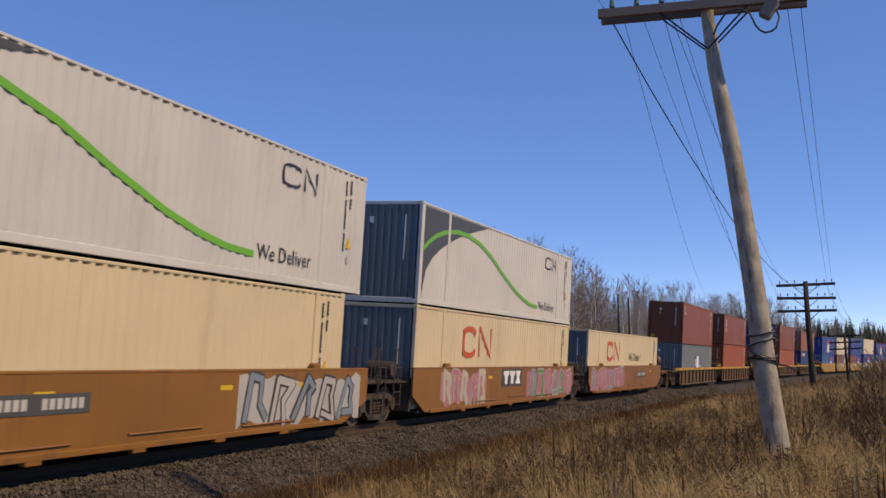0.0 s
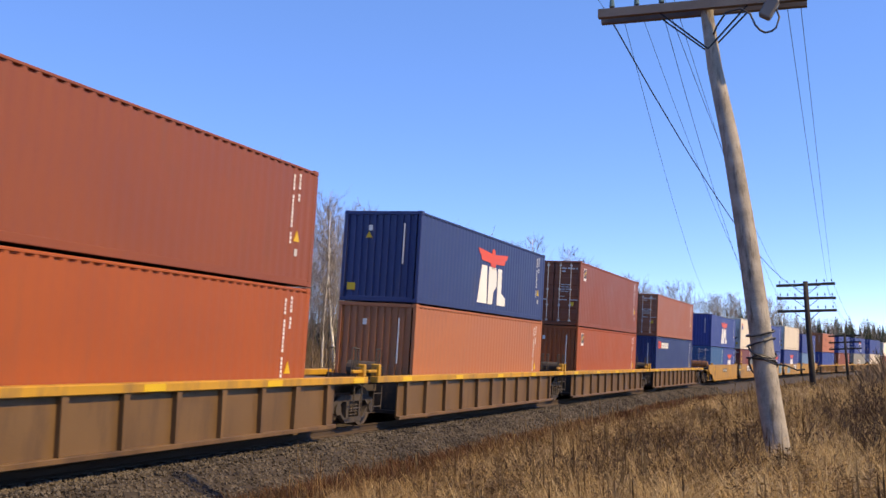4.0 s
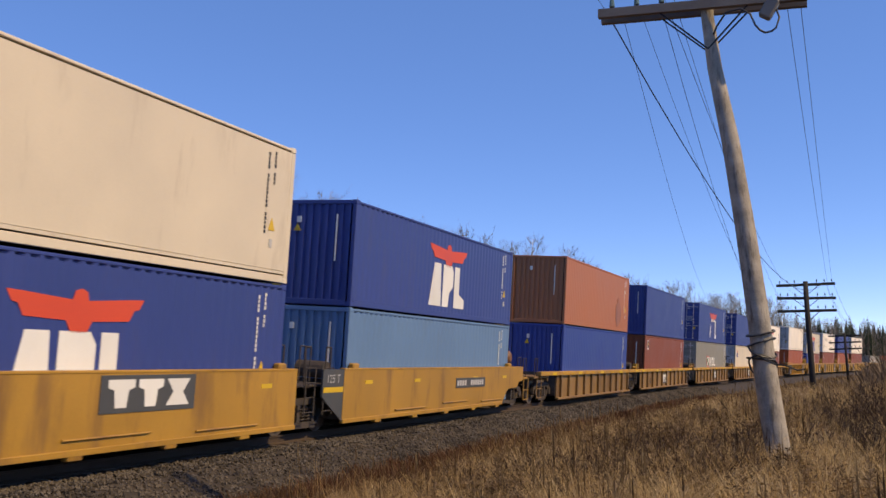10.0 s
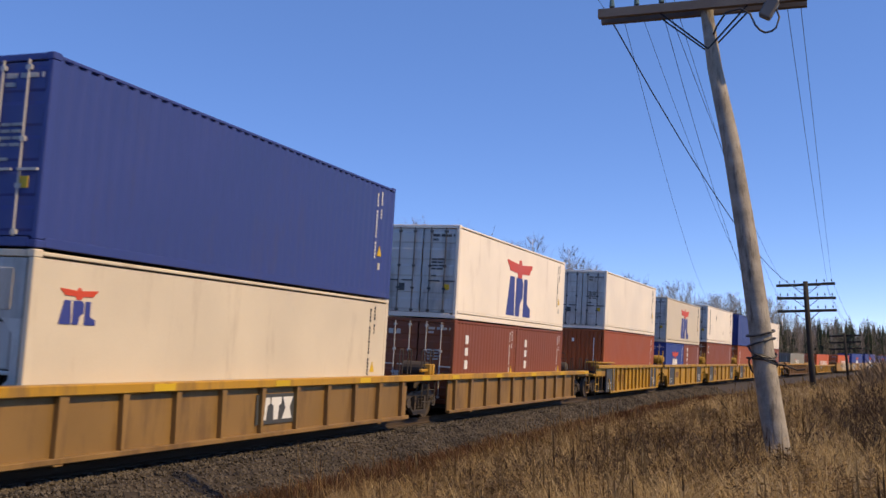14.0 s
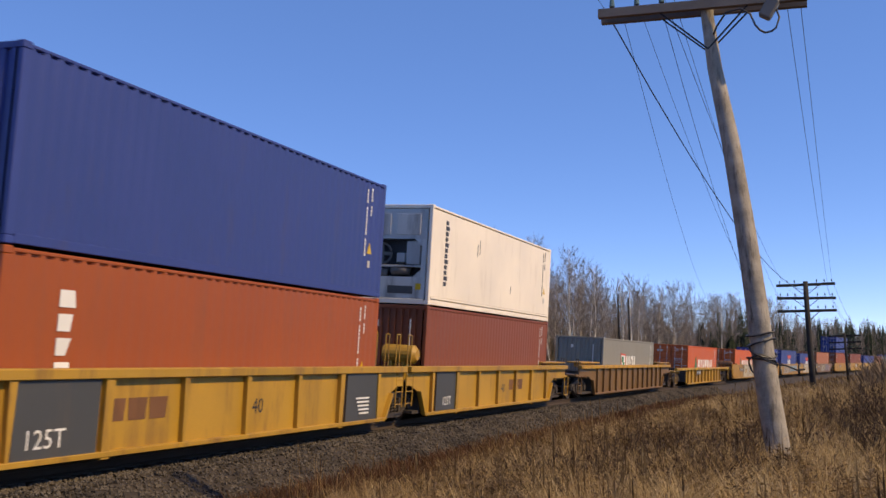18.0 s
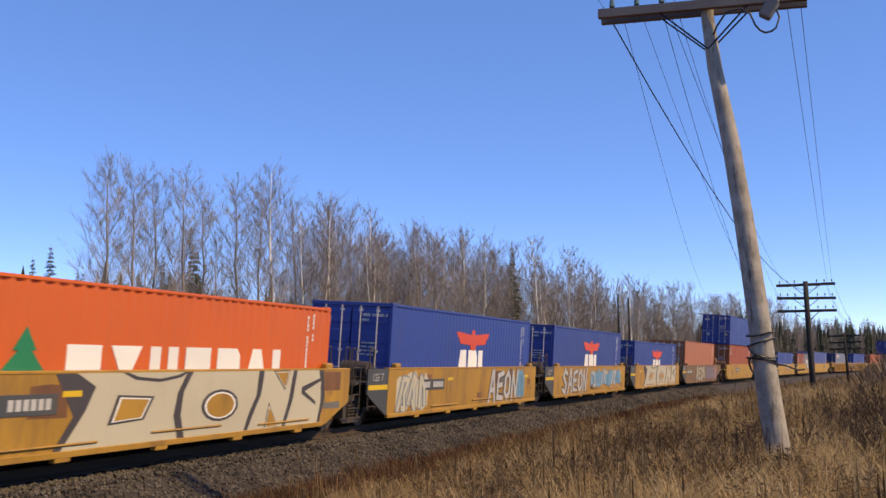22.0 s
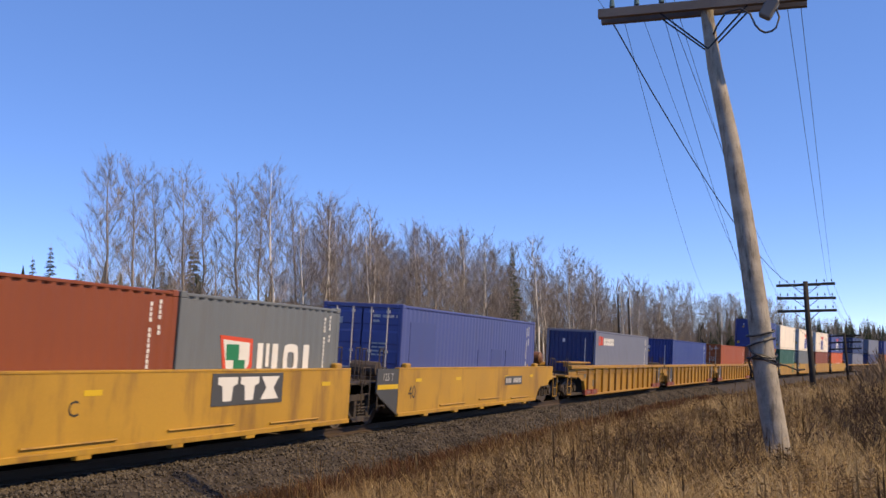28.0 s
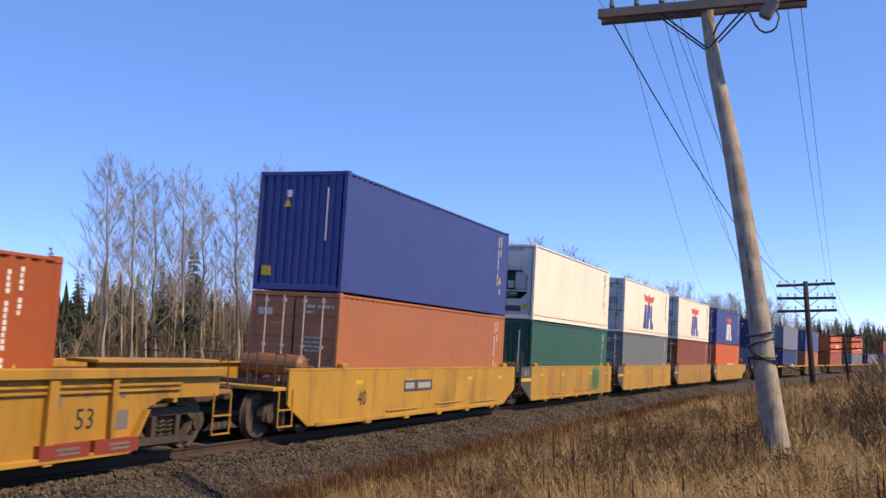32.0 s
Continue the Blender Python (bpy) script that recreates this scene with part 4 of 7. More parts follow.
def door_leaf(L, H):
    """One door leaf, a single pressed sheet with five shallow raised bands, on the +Y half."""
    x = -L / 2 + 0.03
    z0, z1, n = 0.17, H - 0.13, 5
    hh = (z1 - z0) / n
    prof = [(0.0, z0)]
    for i in range(n):
        a = z0 + i * hh
        prof += [(0.0, a + 0.06), (-0.016, a + 0.10), (-0.016, a + hh - 0.14), (0.0, a + hh - 0.08)]
    prof.append((0.0, z1))
    v = []
    for d, z in prof:
        v += [(x + d, 0.02, z), (x + d, W2 - 0.12, z)]
    f = [(2 * i, 2 * i + 2, 2 * i + 3, 2 * i + 1) for i in range(len(prof) - 1)]
    return Geo().add(v, f)


def door_rods(L, H):
    out = []
    x = -L / 2 - 0.012
    for y in (0.28, 0.78):
        g = Geo().rod((x, y, 0.16), (x, y, H - 0.1), 0.017, None, 6)
        for z in (0.22, 0.9, 1.6, H - 0.22):
            g.box(x - 0.012, x + 0.04, y - 0.05, y + 0.05, z - 0.035, z + 0.035)
        g.box(x - 0.03, x, y - 0.02, y + 0.36, 1.12, 1.16)
        out.append(g)
    return out


def door_text(L, H):
    """Rows of small unreadable marks on the near-side door leaf."""
    g = Geo()
    x = -L / 2 - 0.004
    for z, h, words in ((0.87, 0.075, (4, 6, 1)), (0.825, 0.065, (4,)), (0.62, 0.045, (5, 6)), (0.585, 0.045, (5, 5)), (0.55, 0.045, (6, 6)), (0.515, 0.045, (4, 6)), (0.44, 0.045, (5,))):
        y = -0.34
        for n in words:
            for _ in range(n):
                g.box(x, x + 0.02, y - h * 0.55, y, H * z, H * z + h)
                y -= h * 0.75
            y -= h * 0.8
    return g


def frame_parts(L, H):
    """Name and shape of each bar of the frame."""
    out = []
    for sx in (-1, 1):
        for sy in (-1, 1):
            a, b = sorted((sx * (L / 2), sx * (L / 2 - 0.155)))
            c, d = sorted((sy * W2, sy * (W2 - 0.11)))
            out.append(("corner_post", Geo().rbox(a, b, c, d, 0.118, H - 0.118, 0.012)))
            for z0, z1 in ((0, 0.118), (H - 0.118, H)):
                out.append(("corner_casting", Geo().rbox(*sorted((sx * (L / 2 + 0.004), sx * (L / 2 - 0.174))), *sorted((sy * (W2 + 0.004), sy * (W2 - 0.158))), z0, z1, 0.015)))
    for sy in (-1, 1):
        out.append(("bottom_rail", Geo().rbox(-L / 2 + 0.174, L / 2 - 0.174, *sorted((sy * W2, sy * (W2 - 0.06))), 0.01, 0.16, 0.01)))
        out.append(("top_rail", Geo().rbox(-L / 2 + 0.174, L / 2 - 0.174, *sorted((sy * W2, sy * (W2 - 0.06))), H - 0.085, H - 0.03, 0.01)))
    for sx in (-1, 1):
        for z0, z1 in ((0.01, 0.15), (H - 0.115, H - 0.01)):
            out.append(("end_sill", Geo().rbox(*sorted((sx * L / 2, sx * (L / 2 - 0.1))), -W2 + 0.16, W2 - 0.16, z0, z1, 0.01)))
    return out


def reefer_machine(L, H, root, mat):
    """The cooling end: panels round a dark bay with a fan, gussets, a compressor and pale boxes, and a lower access panel."""
    x = -L / 2
    z0, z1 = H * 0.27, H * 0.65
    def sheet(a, b, c, d, deep=0.02):
        return Geo().endplate([(a, c), (b, c), (b, d), (a, d)], x + deep, x + deep + 0.04)
    for n, (a, b, c, d) in enumerate(((-1.07, 1.07, 0.16, z0), (-1.07, 1.07, z1, H - 0.13), (-1.07, -0.92, z0, z1), (0.92, 1.07, z0, z1))):
        part("machine_panel", kept(("mach", L, H, n), lambda: sheet(a, b, c, d), "machine_panel", M_CASTDOOR), root, "scuffed pale panel of the cooling unit")
    part("fan_bay", kept(("bay", L, H), lambda: Geo().box(x + 0.34, x + 0.38, -0.92, 0.92, z0, z1), "fan_bay", M_BLACK), root, "black open machinery bay")
    for sy in (-1, 1):
        for za, zb in ((z0, z0 + 0.22), (z1, z1 - 0.22)):
            pts = [(sy * 0.92, za), (sy * 0.68, za), (sy * 0.92, zb)]
            part("gusset", kept(("gus", L, H, sy, za), lambda: Geo().endplate(pts if (sy > 0) == (za > zb) else pts[::-1], x + 0.02, x + 0.06), "gusset", M_CASTDOOR), root)
    part("fan", kept(("fan", L, H), lambda: Geo().tube([(x + 0.2, 0.42 + 0.30 * math.cos(i * math.pi / 8), z1 - 0.42 + 0.30 * math.sin(i * math.pi / 8)) for i in range(17)], 0.035, 6).box(x + 0.19, x + 0.21, 0.12, 0.72, z1 - 0.47, z1 - 0.37).box(x + 0.19, x + 0.21, 0.37, 0.47, z1 - 0.72, z1 - 0.12), "fan", M_CAST), root, "grey condenser fan in its ring")
    part("compressor", kept(("comp", L, H), lambda: Geo().rod((x + 0.2, -0.5, z0 + 0.2), (x + 0.2, 0.05, z0 + 0.2), 0.15, None, 12).box(x + 0.12, x + 0.28, 0.2, 0.6, z0, z0 + 0.24), "compressor", M_CAST, True), root)
    part("control_box", kept(("ctl", L, H), lambda: Geo().rbox(x + 0.05, x + 0.28, -0.86, -0.42, z0 + 0.36, z1 - 0.06, 0.02), "control_box", M_ROD), root, "pale control box")
    part("receiver_box", kept(("rcv", L, H), lambda: Geo().rbox(x + 0.08, x + 0.28, -0.36, -0.1, z0 + 0.42, z0 + 0.7, 0.02), "receiver_box", M_ROD), root, "pale box beside the controls")
    part("cross_bar", kept(("xbar", L, H), lambda: Geo().rbox(x + 0.03, x + 0.08, -0.92, 0.92, z0 + 0.28, z0 + 0.34, 0.01), "cross_bar", M_CASTDOOR), root)
    for n, (a, b) in enumerate(((-0.85, -0.1), (0.1, 0.85))):
        part("access_hatch", kept(("hatch", L, H, n), lambda: Geo().rbox(x + 0.0, x + 0.022, a, b, z1 + 0.12, H - 0.28, 0.008), "access_hatch", M_CASTDOOR), root)
    part("lower_grille", kept(("grl", L, H), lambda: Geo().box(x + 0.004, x + 0.02, -0.7, 0.1, 0.30, 0.52), "lower_grille", M_DARKGREY), root, "dark air grille")
    part("warning_label", kept(("rwl", L, H), lambda: Geo().box(x + 0.006, x + 0.02, -0.95, -0.78, 0.42, 0.6), "warning_label", M_YELLOWMARK), root, "yellow warning label")


def bars(spots, y=-W2 - 0.004):
    g = Geo()
    for x0, x1, z0, z1 in spots:
        g.plate([(x0, z0), (x1, z0), (x1, z1), (x0, z1)], y, y + 0.012)
    return g


def letters_at(body, cx, z, size, y=-W2 - 0.004, italic=0.0):
    v, f = lettering(body, size)
    g = Geo()
    g.add([(cx + (a + b * italic) * size, y, z + b * size) for a, b, c in v], f)
    return g


def wing(cx, z, w):
    """The plain red winged shape."""
    h = w * 0.15
    p = [(-0.52, 0.50), (-0.40, 0.46), (-0.06, 0.30), (-0.045, 0.62), (0.0, 0.72), (0.045, 0.62), (0.06, 0.30), (0.40, 0.46), (0.52, 0.50), (0.48, 0.10), (0.44, 0.06), (0.40, -0.36), (0.10, -0.44), (0.06, -0.86), (-0.06, -0.86), (-0.10, -0.44), (-0.40, -0.36), (-0.44, 0.06), (-0.48, 0.10)]
    return Geo().plate([(cx + a * w, z + b * h) for a, b in p], -W2 - 0.004, -W2 + 0.008)


def blocks(cx, z, w, h):
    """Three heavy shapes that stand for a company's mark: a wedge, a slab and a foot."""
    g = Geo()
    u = w / 3
    y0, y1 = -W2 - 0.004, -W2 + 0.008
    a = cx - w / 2
    g.plate([(a - u * 0.06, z), (a + u * 0.94, z), (a + u * 0.84, z + h), (a + u * 0.30, z + h)], y0, y1)
    a += u * 1.06
    g.plate([(a, z), (a + u * 0.50, z), (a + u * 0.58, z + h * 0.34), (a + u * 0.90, z + h * 0.50), (a + u * 0.90, z + h * 0.86), (a + u * 0.74, z + h), (a, z + h)], y0, y1)
    a += u * 1.02
    g.plate([(a, z), (a + u * 0.95, z), (a + u * 0.95, z + h * 0.22), (a + u * 0.46, z + h * 0.34), (a + u * 0.44, z + h), (a, z + h)], y0, y1)
    return g


def row_of_blocks(x0, z, w, h, n, gap=0.18):
    """n upright blocks of slightly different widths, in place of a company name."""
    g = Geo()
    u = w / n
    for i in range(n):
        k = (0.0, 0.1, 0.04, 0.12)[i % 4]
        g.plate([(x0 + i * u, z + h * k), (x0 + (i + 1 - gap) * u, z), (x0 + (i + 1 - gap) * u, z + h * (1 - k)), (x0 + i * u, z + h)], -W2 - 0.004, -W2 + 0.008)
    return g


def ring(cx, z, w, h, t, n=20, gap=0.0):
    """An open ring shape, t thick."""
    g = Geo()
    v, f = [], []
    y = -W2 - 0.004
    span = 2 * math.pi * (1 - gap)
    for i in range(n + 1):
        a = gap * math.pi + span * i / n
        c, s = math.cos(a), math.sin(a)
        q = max(abs(c), abs(s)) ** 0.6
        v += [(cx + w / 2 * c / q, y, z + h / 2 * s / q), (cx + (w / 2 - t) * c / q, y, z + (h / 2 - t) * s / q)]
    f = [(2 * i, 2 * i + 1, 2 * i + 3, 2 * i + 2) for i in range(n)]
    return g.add(v, f)


def ribbon(pts, t):
    """A painted stripe along points in X, Z."""
    g = Geo()
    v = []
    for i, (x, z) in enumerate(pts):
        a, b = pts[max(i - 1, 0)], pts[min(i + 1, len(pts) - 1)]
        d = Vector((b[0] - a[0], b[1] - a[1])).normalized()
        v += [(x - d.y * t, -W2 - 0.004, z + d.x * t), (x + d.y * t, -W2 - 0.004, z - d.x * t)]
    return g.add(v, [(2 * i, 2 * i + 1, 2 * i + 3, 2 * i + 2) for i in range(len(pts) - 1)])


WAVE = ((-7.9, 1.55), (-7.5, 1.80), (-7.0, 2.02), (-6.34, 2.20), (-5.4, 2.33), (-4.45, 2.33), (-3.4, 2.20), (-2.25, 1.90), (-1.0, 1.42), (0.4, 0.95), (1.4, 0.70), (2.3, 0.55), (3.25, 0.50))


def codes(L, H, root, mat):
    """Small unreadable registration marks towards the trailing end, a label and a hazard triangle."""
    x = L / 2 - (1.05 if L > 10 else 0.75)
    spots = []
    for a, z0, z1 in ((x, 0.30, 0.88), (x + 0.24, 0.64, 0.90)):
        n = int((z1 - z0) * H / 0.088)
        spots += [(a, a + (0.06, 0.045, 0.055)[i % 3], z1 * H - i * 0.088, z1 * H - i * 0.088 + 0.07) for i in range(n) if i % 9 != 4]
    g = bars(spots)
    tagged(part("number_stencil", kept(("codes", L, H), lambda: g, "number_stencil", mat), root), kind="stuff")
    part("data_label", kept(("dlb", L, H), lambda: bars([(x + 0.22, x + 0.34, H * 0.24, H * 0.30)]), "data_label", M_ROD), root, "small pale data label")
    part("hazard_triangle", kept(("haz", L, H), lambda: Geo().plate([(x + 0.16, H * 0.36), (x + 0.40, H * 0.36), (x + 0.28, H * 0.45)], -W2 - 0.004, -W2 + 0.01), "hazard_triangle", M_YELLOWMARK), root, "yellow hazard triangle")


PIECES = {}


def pieces(g):
    """Splits a collection of faces into its separate pieces."""
    up = list(range(len(g.v)))

    def top(i):
        while up[i] != i:
            up[i] = up[up[i]]
            i = up[i]
        return i
    for q in g.f:
        for b in q[1:]:
            up[top(b)] = top(q[0])
    sets = {}
    for q in g.f:
        sets.setdefault(top(q[0]), []).append(q)
    if len(sets) > 9:
        return [g]
    out = []
    for fs in sets.values():
        ids = sorted({i for q in fs for i in q})
        at = {i: n for n, i in enumerate(ids)}
        out.append(Geo().add([g.v[i] for i in ids], [tuple(at[i] for i in q) for q in fs]))
    return out


def logo(root, L, H, what):
    """The painted marks of one container, by kind."""
    k = (what, L, H)

    def put(name, make, mat, label=""):
        key = (k, name, mat.name)
        if key not in PIECES:
            PIECES[key] = [g.mesh(name, mat) for g in pieces(make())]
        for me in PIECES[key]:
            part(name, me, root, label)
    join = lambda *gs: [gs[0].add(q.v, q.f) for q in gs[1:]] and gs[0] or gs[0]
    if what in ("wing_white", "wing_blue"):
        m = M_WHITE if what == "wing_white" else M_BLUEMARK
        k1 = 1.0 if L > 10 else 0.72
        put("red_wing", lambda: wing(0.05, H * 0.72, 2.85 * k1), M_RED, "red winged emblem")
        put("mark_block", lambda: blocks(0.05, H * 0.12, 2.70 * k1, H * 0.48), m, "heavy block company mark")
    elif what == "wing_small":
        put("red_wing", lambda: wing(-5.12, H * 0.80, 0.78), M_RED, "red winged emblem")
        put("mark_block", lambda: blocks(-5.12, H * 0.635, 0.76, H * 0.125), M_BLUEMARK, "blue block company mark")
    elif what == "wing_open":
        put("red_wing", lambda: wing(0.05, H * 0.72, 3.0), M_RED, "red winged emblem")
        put("mark_block", lambda: join(bars([(-0.85, -0.25, H * 0.57, H * 0.64), (0.0, 1.0, H * 0.57, H * 0.63), (0.85, 1.2, H * 0.18, H * 0.62), (0.85, 1.5, H * 0.12, H * 0.22)]), Geo().plate([(-1.45, H * 0.14), (-1.15, H * 0.14), (-0.95, H * 0.5), (-1.1, H * 0.5)], -W2 - 0.004, -W2 + 0.008)), M_WHITE, "part of a worn white block mark")
    elif what in ("seaco", "seaco_worn"):
        put("red_mark", lambda: join(ring(-5.36, 2.40, 0.50, 0.48, 0.14, 18), bars([(-5.08, -4.74, 2.19, 2.60)])), M_RED, "red company mark of a ring and a block")
        put("white_mark", lambda: join(*[ring(-4.43 + 0.43 * i, 2.37, 0.39, 0.36, (0.15, 0.12, 0.13, 0.12, 0.11)[i], 16) for i in range(5)]), M_WHITE, "white company mark of five round shapes")
    elif what == "wave":
        put("green_wave", lambda: ribbon(WAVE, 0.066), M_LIME, "lime green wave stripe")
        put("black_mark", lambda: join(ring(4.52, 2.30, 0.78, 0.50, 0.06, 22, 0.16), ribbon([(5.08, 2.06), (5.08, 2.54), (5.6, 2.06), (5.6, 2.54)], 0.035)), M_BLACK, "black looped company mark")
        put("slogan", lambda: letters_at("We Deliver", 4.45, 0.42, 0.46), M_BLACK)
        put("dark_corner", lambda: Geo().plate([(-L / 2 + 0.2, H * 0.05)] + [(-L / 2 + 0.2 + 5.2 * (i / 8) ** 1.5, H * (0.08 + 0.88 * (i / 8) ** 0.6)) for i in range(9)] + [(-L / 2 + 0.2, H * 0.955)], -W2 - 0.002, -W2 + 0.006), M_DARKGREY, "dark swept corner panel")
    elif what in ("loop", "loop_slogan"):
        put("orange_mark", lambda: join(ring(-3.85, 1.93, 1.2, 1.0, 0.17, 22, 0.16), ribbon([(-2.95, 1.47), (-2.95, 2.42), (-1.85, 1.47), (-1.85, 2.42)], 0.085)), M_ORANGEMARK, "orange looped company mark")
        if what == "loop_slogan":
            put("slogan", lambda: letters_at("We Deliver!", 1.8, 1.46, 0.60, italic=0.1), M_BLACK)
    elif what == "plaque":
        put("blue_panel", lambda: bars([(-1.24, 1.08, 0.86, 1.76)]), M_BLUEMARK, "blue panel of a company mark")
        put("white_panel", lambda: bars([(-0.50, 0.26, 0.84, 1.78)], -W2 - 0.008), M_WHITE, "white middle of the mark")
        put("white_block", lambda: bars([(-1.12, -0.98, 1.0, 1.56), (-0.88, -0.80, 1.15, 1.56), (-0.70, -0.56, 1.0, 1.56), (0.40, 0.56, 1.0, 1.56), (0.56, 0.92, 1.0, 1.12)], -W2 - 0.008), M_WHITE)
        put("blue_ring", lambda: ring(-0.12, 1.31, 0.48, 0.74, 0.11, 16), M_BLUEMARK)
    elif what == "crest":
        x = -1.8 if L > 7 else -1.15
        put("red_crest", lambda: Geo().plate([(x - 0.6, 1.85), (x + 0.52, 1.80), (x + 0.55, 1.25), (x + 0.1, 0.86), (x - 0.42, 1.1)], -W2 - 0.004, -W2 + 0.008), M_RED, "red bordered crest")
        put("white_crest", lambda: Geo().plate([(x - 0.5, 1.77), (x + 0.42, 1.72), (x + 0.43, 1.3), (x + 0.08, 1.0), (x - 0.34, 1.17)], -W2 - 0.008, -W2), M_WHITE)
        put("green_crest", lambda: bars([(x - 0.38, x + 0.05, 1.38, 1.68), (x - 0.12, x + 0.28, 1.1, 1.38)], -W2 - 0.012), M_GREENMARK)
        put("white_block", lambda: join(bars([(x + 0.72, x + 0.92, 1.06, 1.72), (x + 1.04, x + 1.16, 1.25, 1.72), (x + 1.28, x + 1.50, 1.06, 1.72), (x + 2.55, x + 2.80, 1.06, 1.72), (x + 2.80, x + 3.3, 1.06, 1.20)]), ring(x + 2.03, 1.39, 0.62, 0.68, 0.17, 16)), M_WHITE, "white block company mark")
    elif what == "row":
        put("green_tree", lambda: Geo().plate([(-3.64, 0.92), (-2.42, 0.92), (-2.75, 1.2), (-2.62, 1.2), (-2.9, 1.5), (-2.8, 1.5), (-3.02, 1.84), (-3.25, 1.5), (-3.15, 1.5), (-3.45, 1.2), (-3.3, 1.2)], -W2 - 0.004, -W2 + 0.008), M_GREENMARK, "green triangular tree emblem")

        cuts = (((0, 0), (0.36, 0), (0.36, 0.34), (0.64, 0.34), (0.64, 0), (1, 0), (1, 1), (0, 1)), ((0.3, 0), (0.7, 0), (0.7, 0.4), (1, 1), (0, 1), (0.3, 0.4)), ((0, 0), (1, 0), (1, 1), (0.64, 1), (0.64, 0.4), (0.36, 0.4), (0.36, 1), (0, 1)),
                ((0, 0), (0.4, 0), (0.6, 0.3), (1, 0.3), (1, 1), (0, 1)), ((0, 0), (0.85, 0), (1, 0.2), (1, 0.8), (0.85, 1), (0, 1)), ((0, 0), (1, 0), (0.7, 1), (0.3, 1)), ((0, 0), (0.4, 0), (0.4, 1), (0, 1)))

        def row():
            g = Geo()
            for i, cut in enumerate(cuts):
                g.plate([(-2.2 + i * 0.98 + a * 0.76, 0.92 + b * 0.68) for a, b in cut], -W2 - 0.004, -W2 + 0.008)
            return g
        put("white_block", row, M_WHITE, "white row of notched blocks, a company mark")
    elif what == "sticker":
        put("dark_sticker", lambda: bars([(-L / 2 + 0.58, -L / 2 + 1.00, H * 0.71, H * 0.90)]), M_WHITE, "pale rectangular owner's sticker")
        put("slanted_mark", lambda: Geo().plate([(-L / 2 + 0.61, H * 0.75), (-L / 2 + 0.97, H * 0.75), (-L / 2 + 0.97, H * 0.888), (-L / 2 + 0.61, H * 0.888)], -W2 - 0.010, -W2), M_DARKGREY)
        put("yellow_slash", lambda: Geo().plate([(-L / 2 + 0.64, H * 0.775), (-L / 2 + 0.94, H * 0.84), (-L / 2 + 0.94, H * 0.87), (-L / 2 + 0.64, H * 0.80)], -W2 - 0.014, -W2), M_YELLOWMARK)
    elif what == "upright":
        def col():
            g = Geo()
            x = -L / 2 + 0.95
            for i, (a, b) in enumerate(((0.0, 0.24), (0.30, 0.52), (0.60, 0.84))):
                g.add(*(lambda q: (q.v, q.f))(bars([(x, x + 0.26, H * (0.84 - b * 0.5), H * (0.84 - a * 0.5) - 0.04)])))
            return g
        put("upright_mark", col, M_WHITE, "white upright company mark")
    elif what == "upright_yellow":
        put("upright_mark", lambda: bars([(-L / 2 + 0.55, -L / 2 + 0.9, 1.95, 2.3), (-L / 2 + 0.55, -L / 2 + 0.9, 1.5, 1.82), (-L / 2 + 0.55, -L / 2 + 0.9, 1.05, 1.38)]), M_YELLOWMARK, "yellow upright company mark")
    elif what == "upright_cream":
        def col():
            g = Geo()
            for i in range(6):
                x, z = -L / 2 + 1.15, 2.35 - i * 0.36
                g.plate([(x, z - 0.26), (x + (0.34, 0.26, 0.2, 0.34, 0.34, 0.3)[i], z - 0.26), (x + 0.3, z), (x, z)], -W2 - 0.004, -W2 + 0.008)
            return g
        put("upright_mark", col, M_WHITE, "cream upright company mark")
    elif what == "upright_black":
        def col():
            g = Geo()
            for i in range(12):
                x, z = -L / 2 + 1.05, 0.62 + i * 0.165
                g.plate([(x, z), (x + (0.2, 0.26, 0.18)[i % 3], z), (x + (0.2, 0.26, 0.18)[i % 3], z + 0.12), (x, z + 0.12)], -W2 - 0.004, -W2 + 0.008)
            return g
        put("upright_mark", col, M_BLACK, "black upright company name")
        put("streaks", lambda: bars([(-2.3, -2.26, 1.75, 2.15), (-2.1, -2.07, 1.85, 2.3), (1.2, 1.23, 0.8, 1.05)]), M_CAST, "grey rubbed streaks")
    elif what == "bar":
        put("white_block", lambda: row_of_blocks(1.0, 0.62, 1.9, 0.5, 4), M_WHITE, "white company mark")
    elif what == "low_row":
        put("white_block", lambda: row_of_blocks(-0.3, 0.5, 3.6, 0.75, 6), M_WHITE, "white company mark")
    elif what == "scuff":
        rnd = random.Random(77)
        put("stain", lambda: Geo().plate([(3.75 + (0.62 + rnd.uniform(-0.12, 0.1)) * math.cos(a) * (0.55 if math.sin(a) > 0.5 else 1), 0.95 + (0.72 + rnd.uniform(-0.14, 0.1)) * math.sin(a)) for a in [i * math.pi / 12 for i in range(24)]], -W2 - 0.002, -W2 + 0.01), PAINT["stained"], "dark brown smudge on the paint")
    elif what == "ghost":
        put("ghost_patch", lambda: bars([(-L / 2 + 0.55, -L / 2 + 2.3, 0.7, 2.45), (-0.1, 0.75, 0.7, 1.75), (1.2, 2.3, 0.7, 1.8), (2.7, 3.5, 0.7, 1.75)]), PAINT["ghostblue"], "slightly darker painted-over patches")


# plain leading ends of these containers take a darker colour than their sides
END_COLOUR = {"slate": "navy", "silver": "grey", "cream": "grey"}


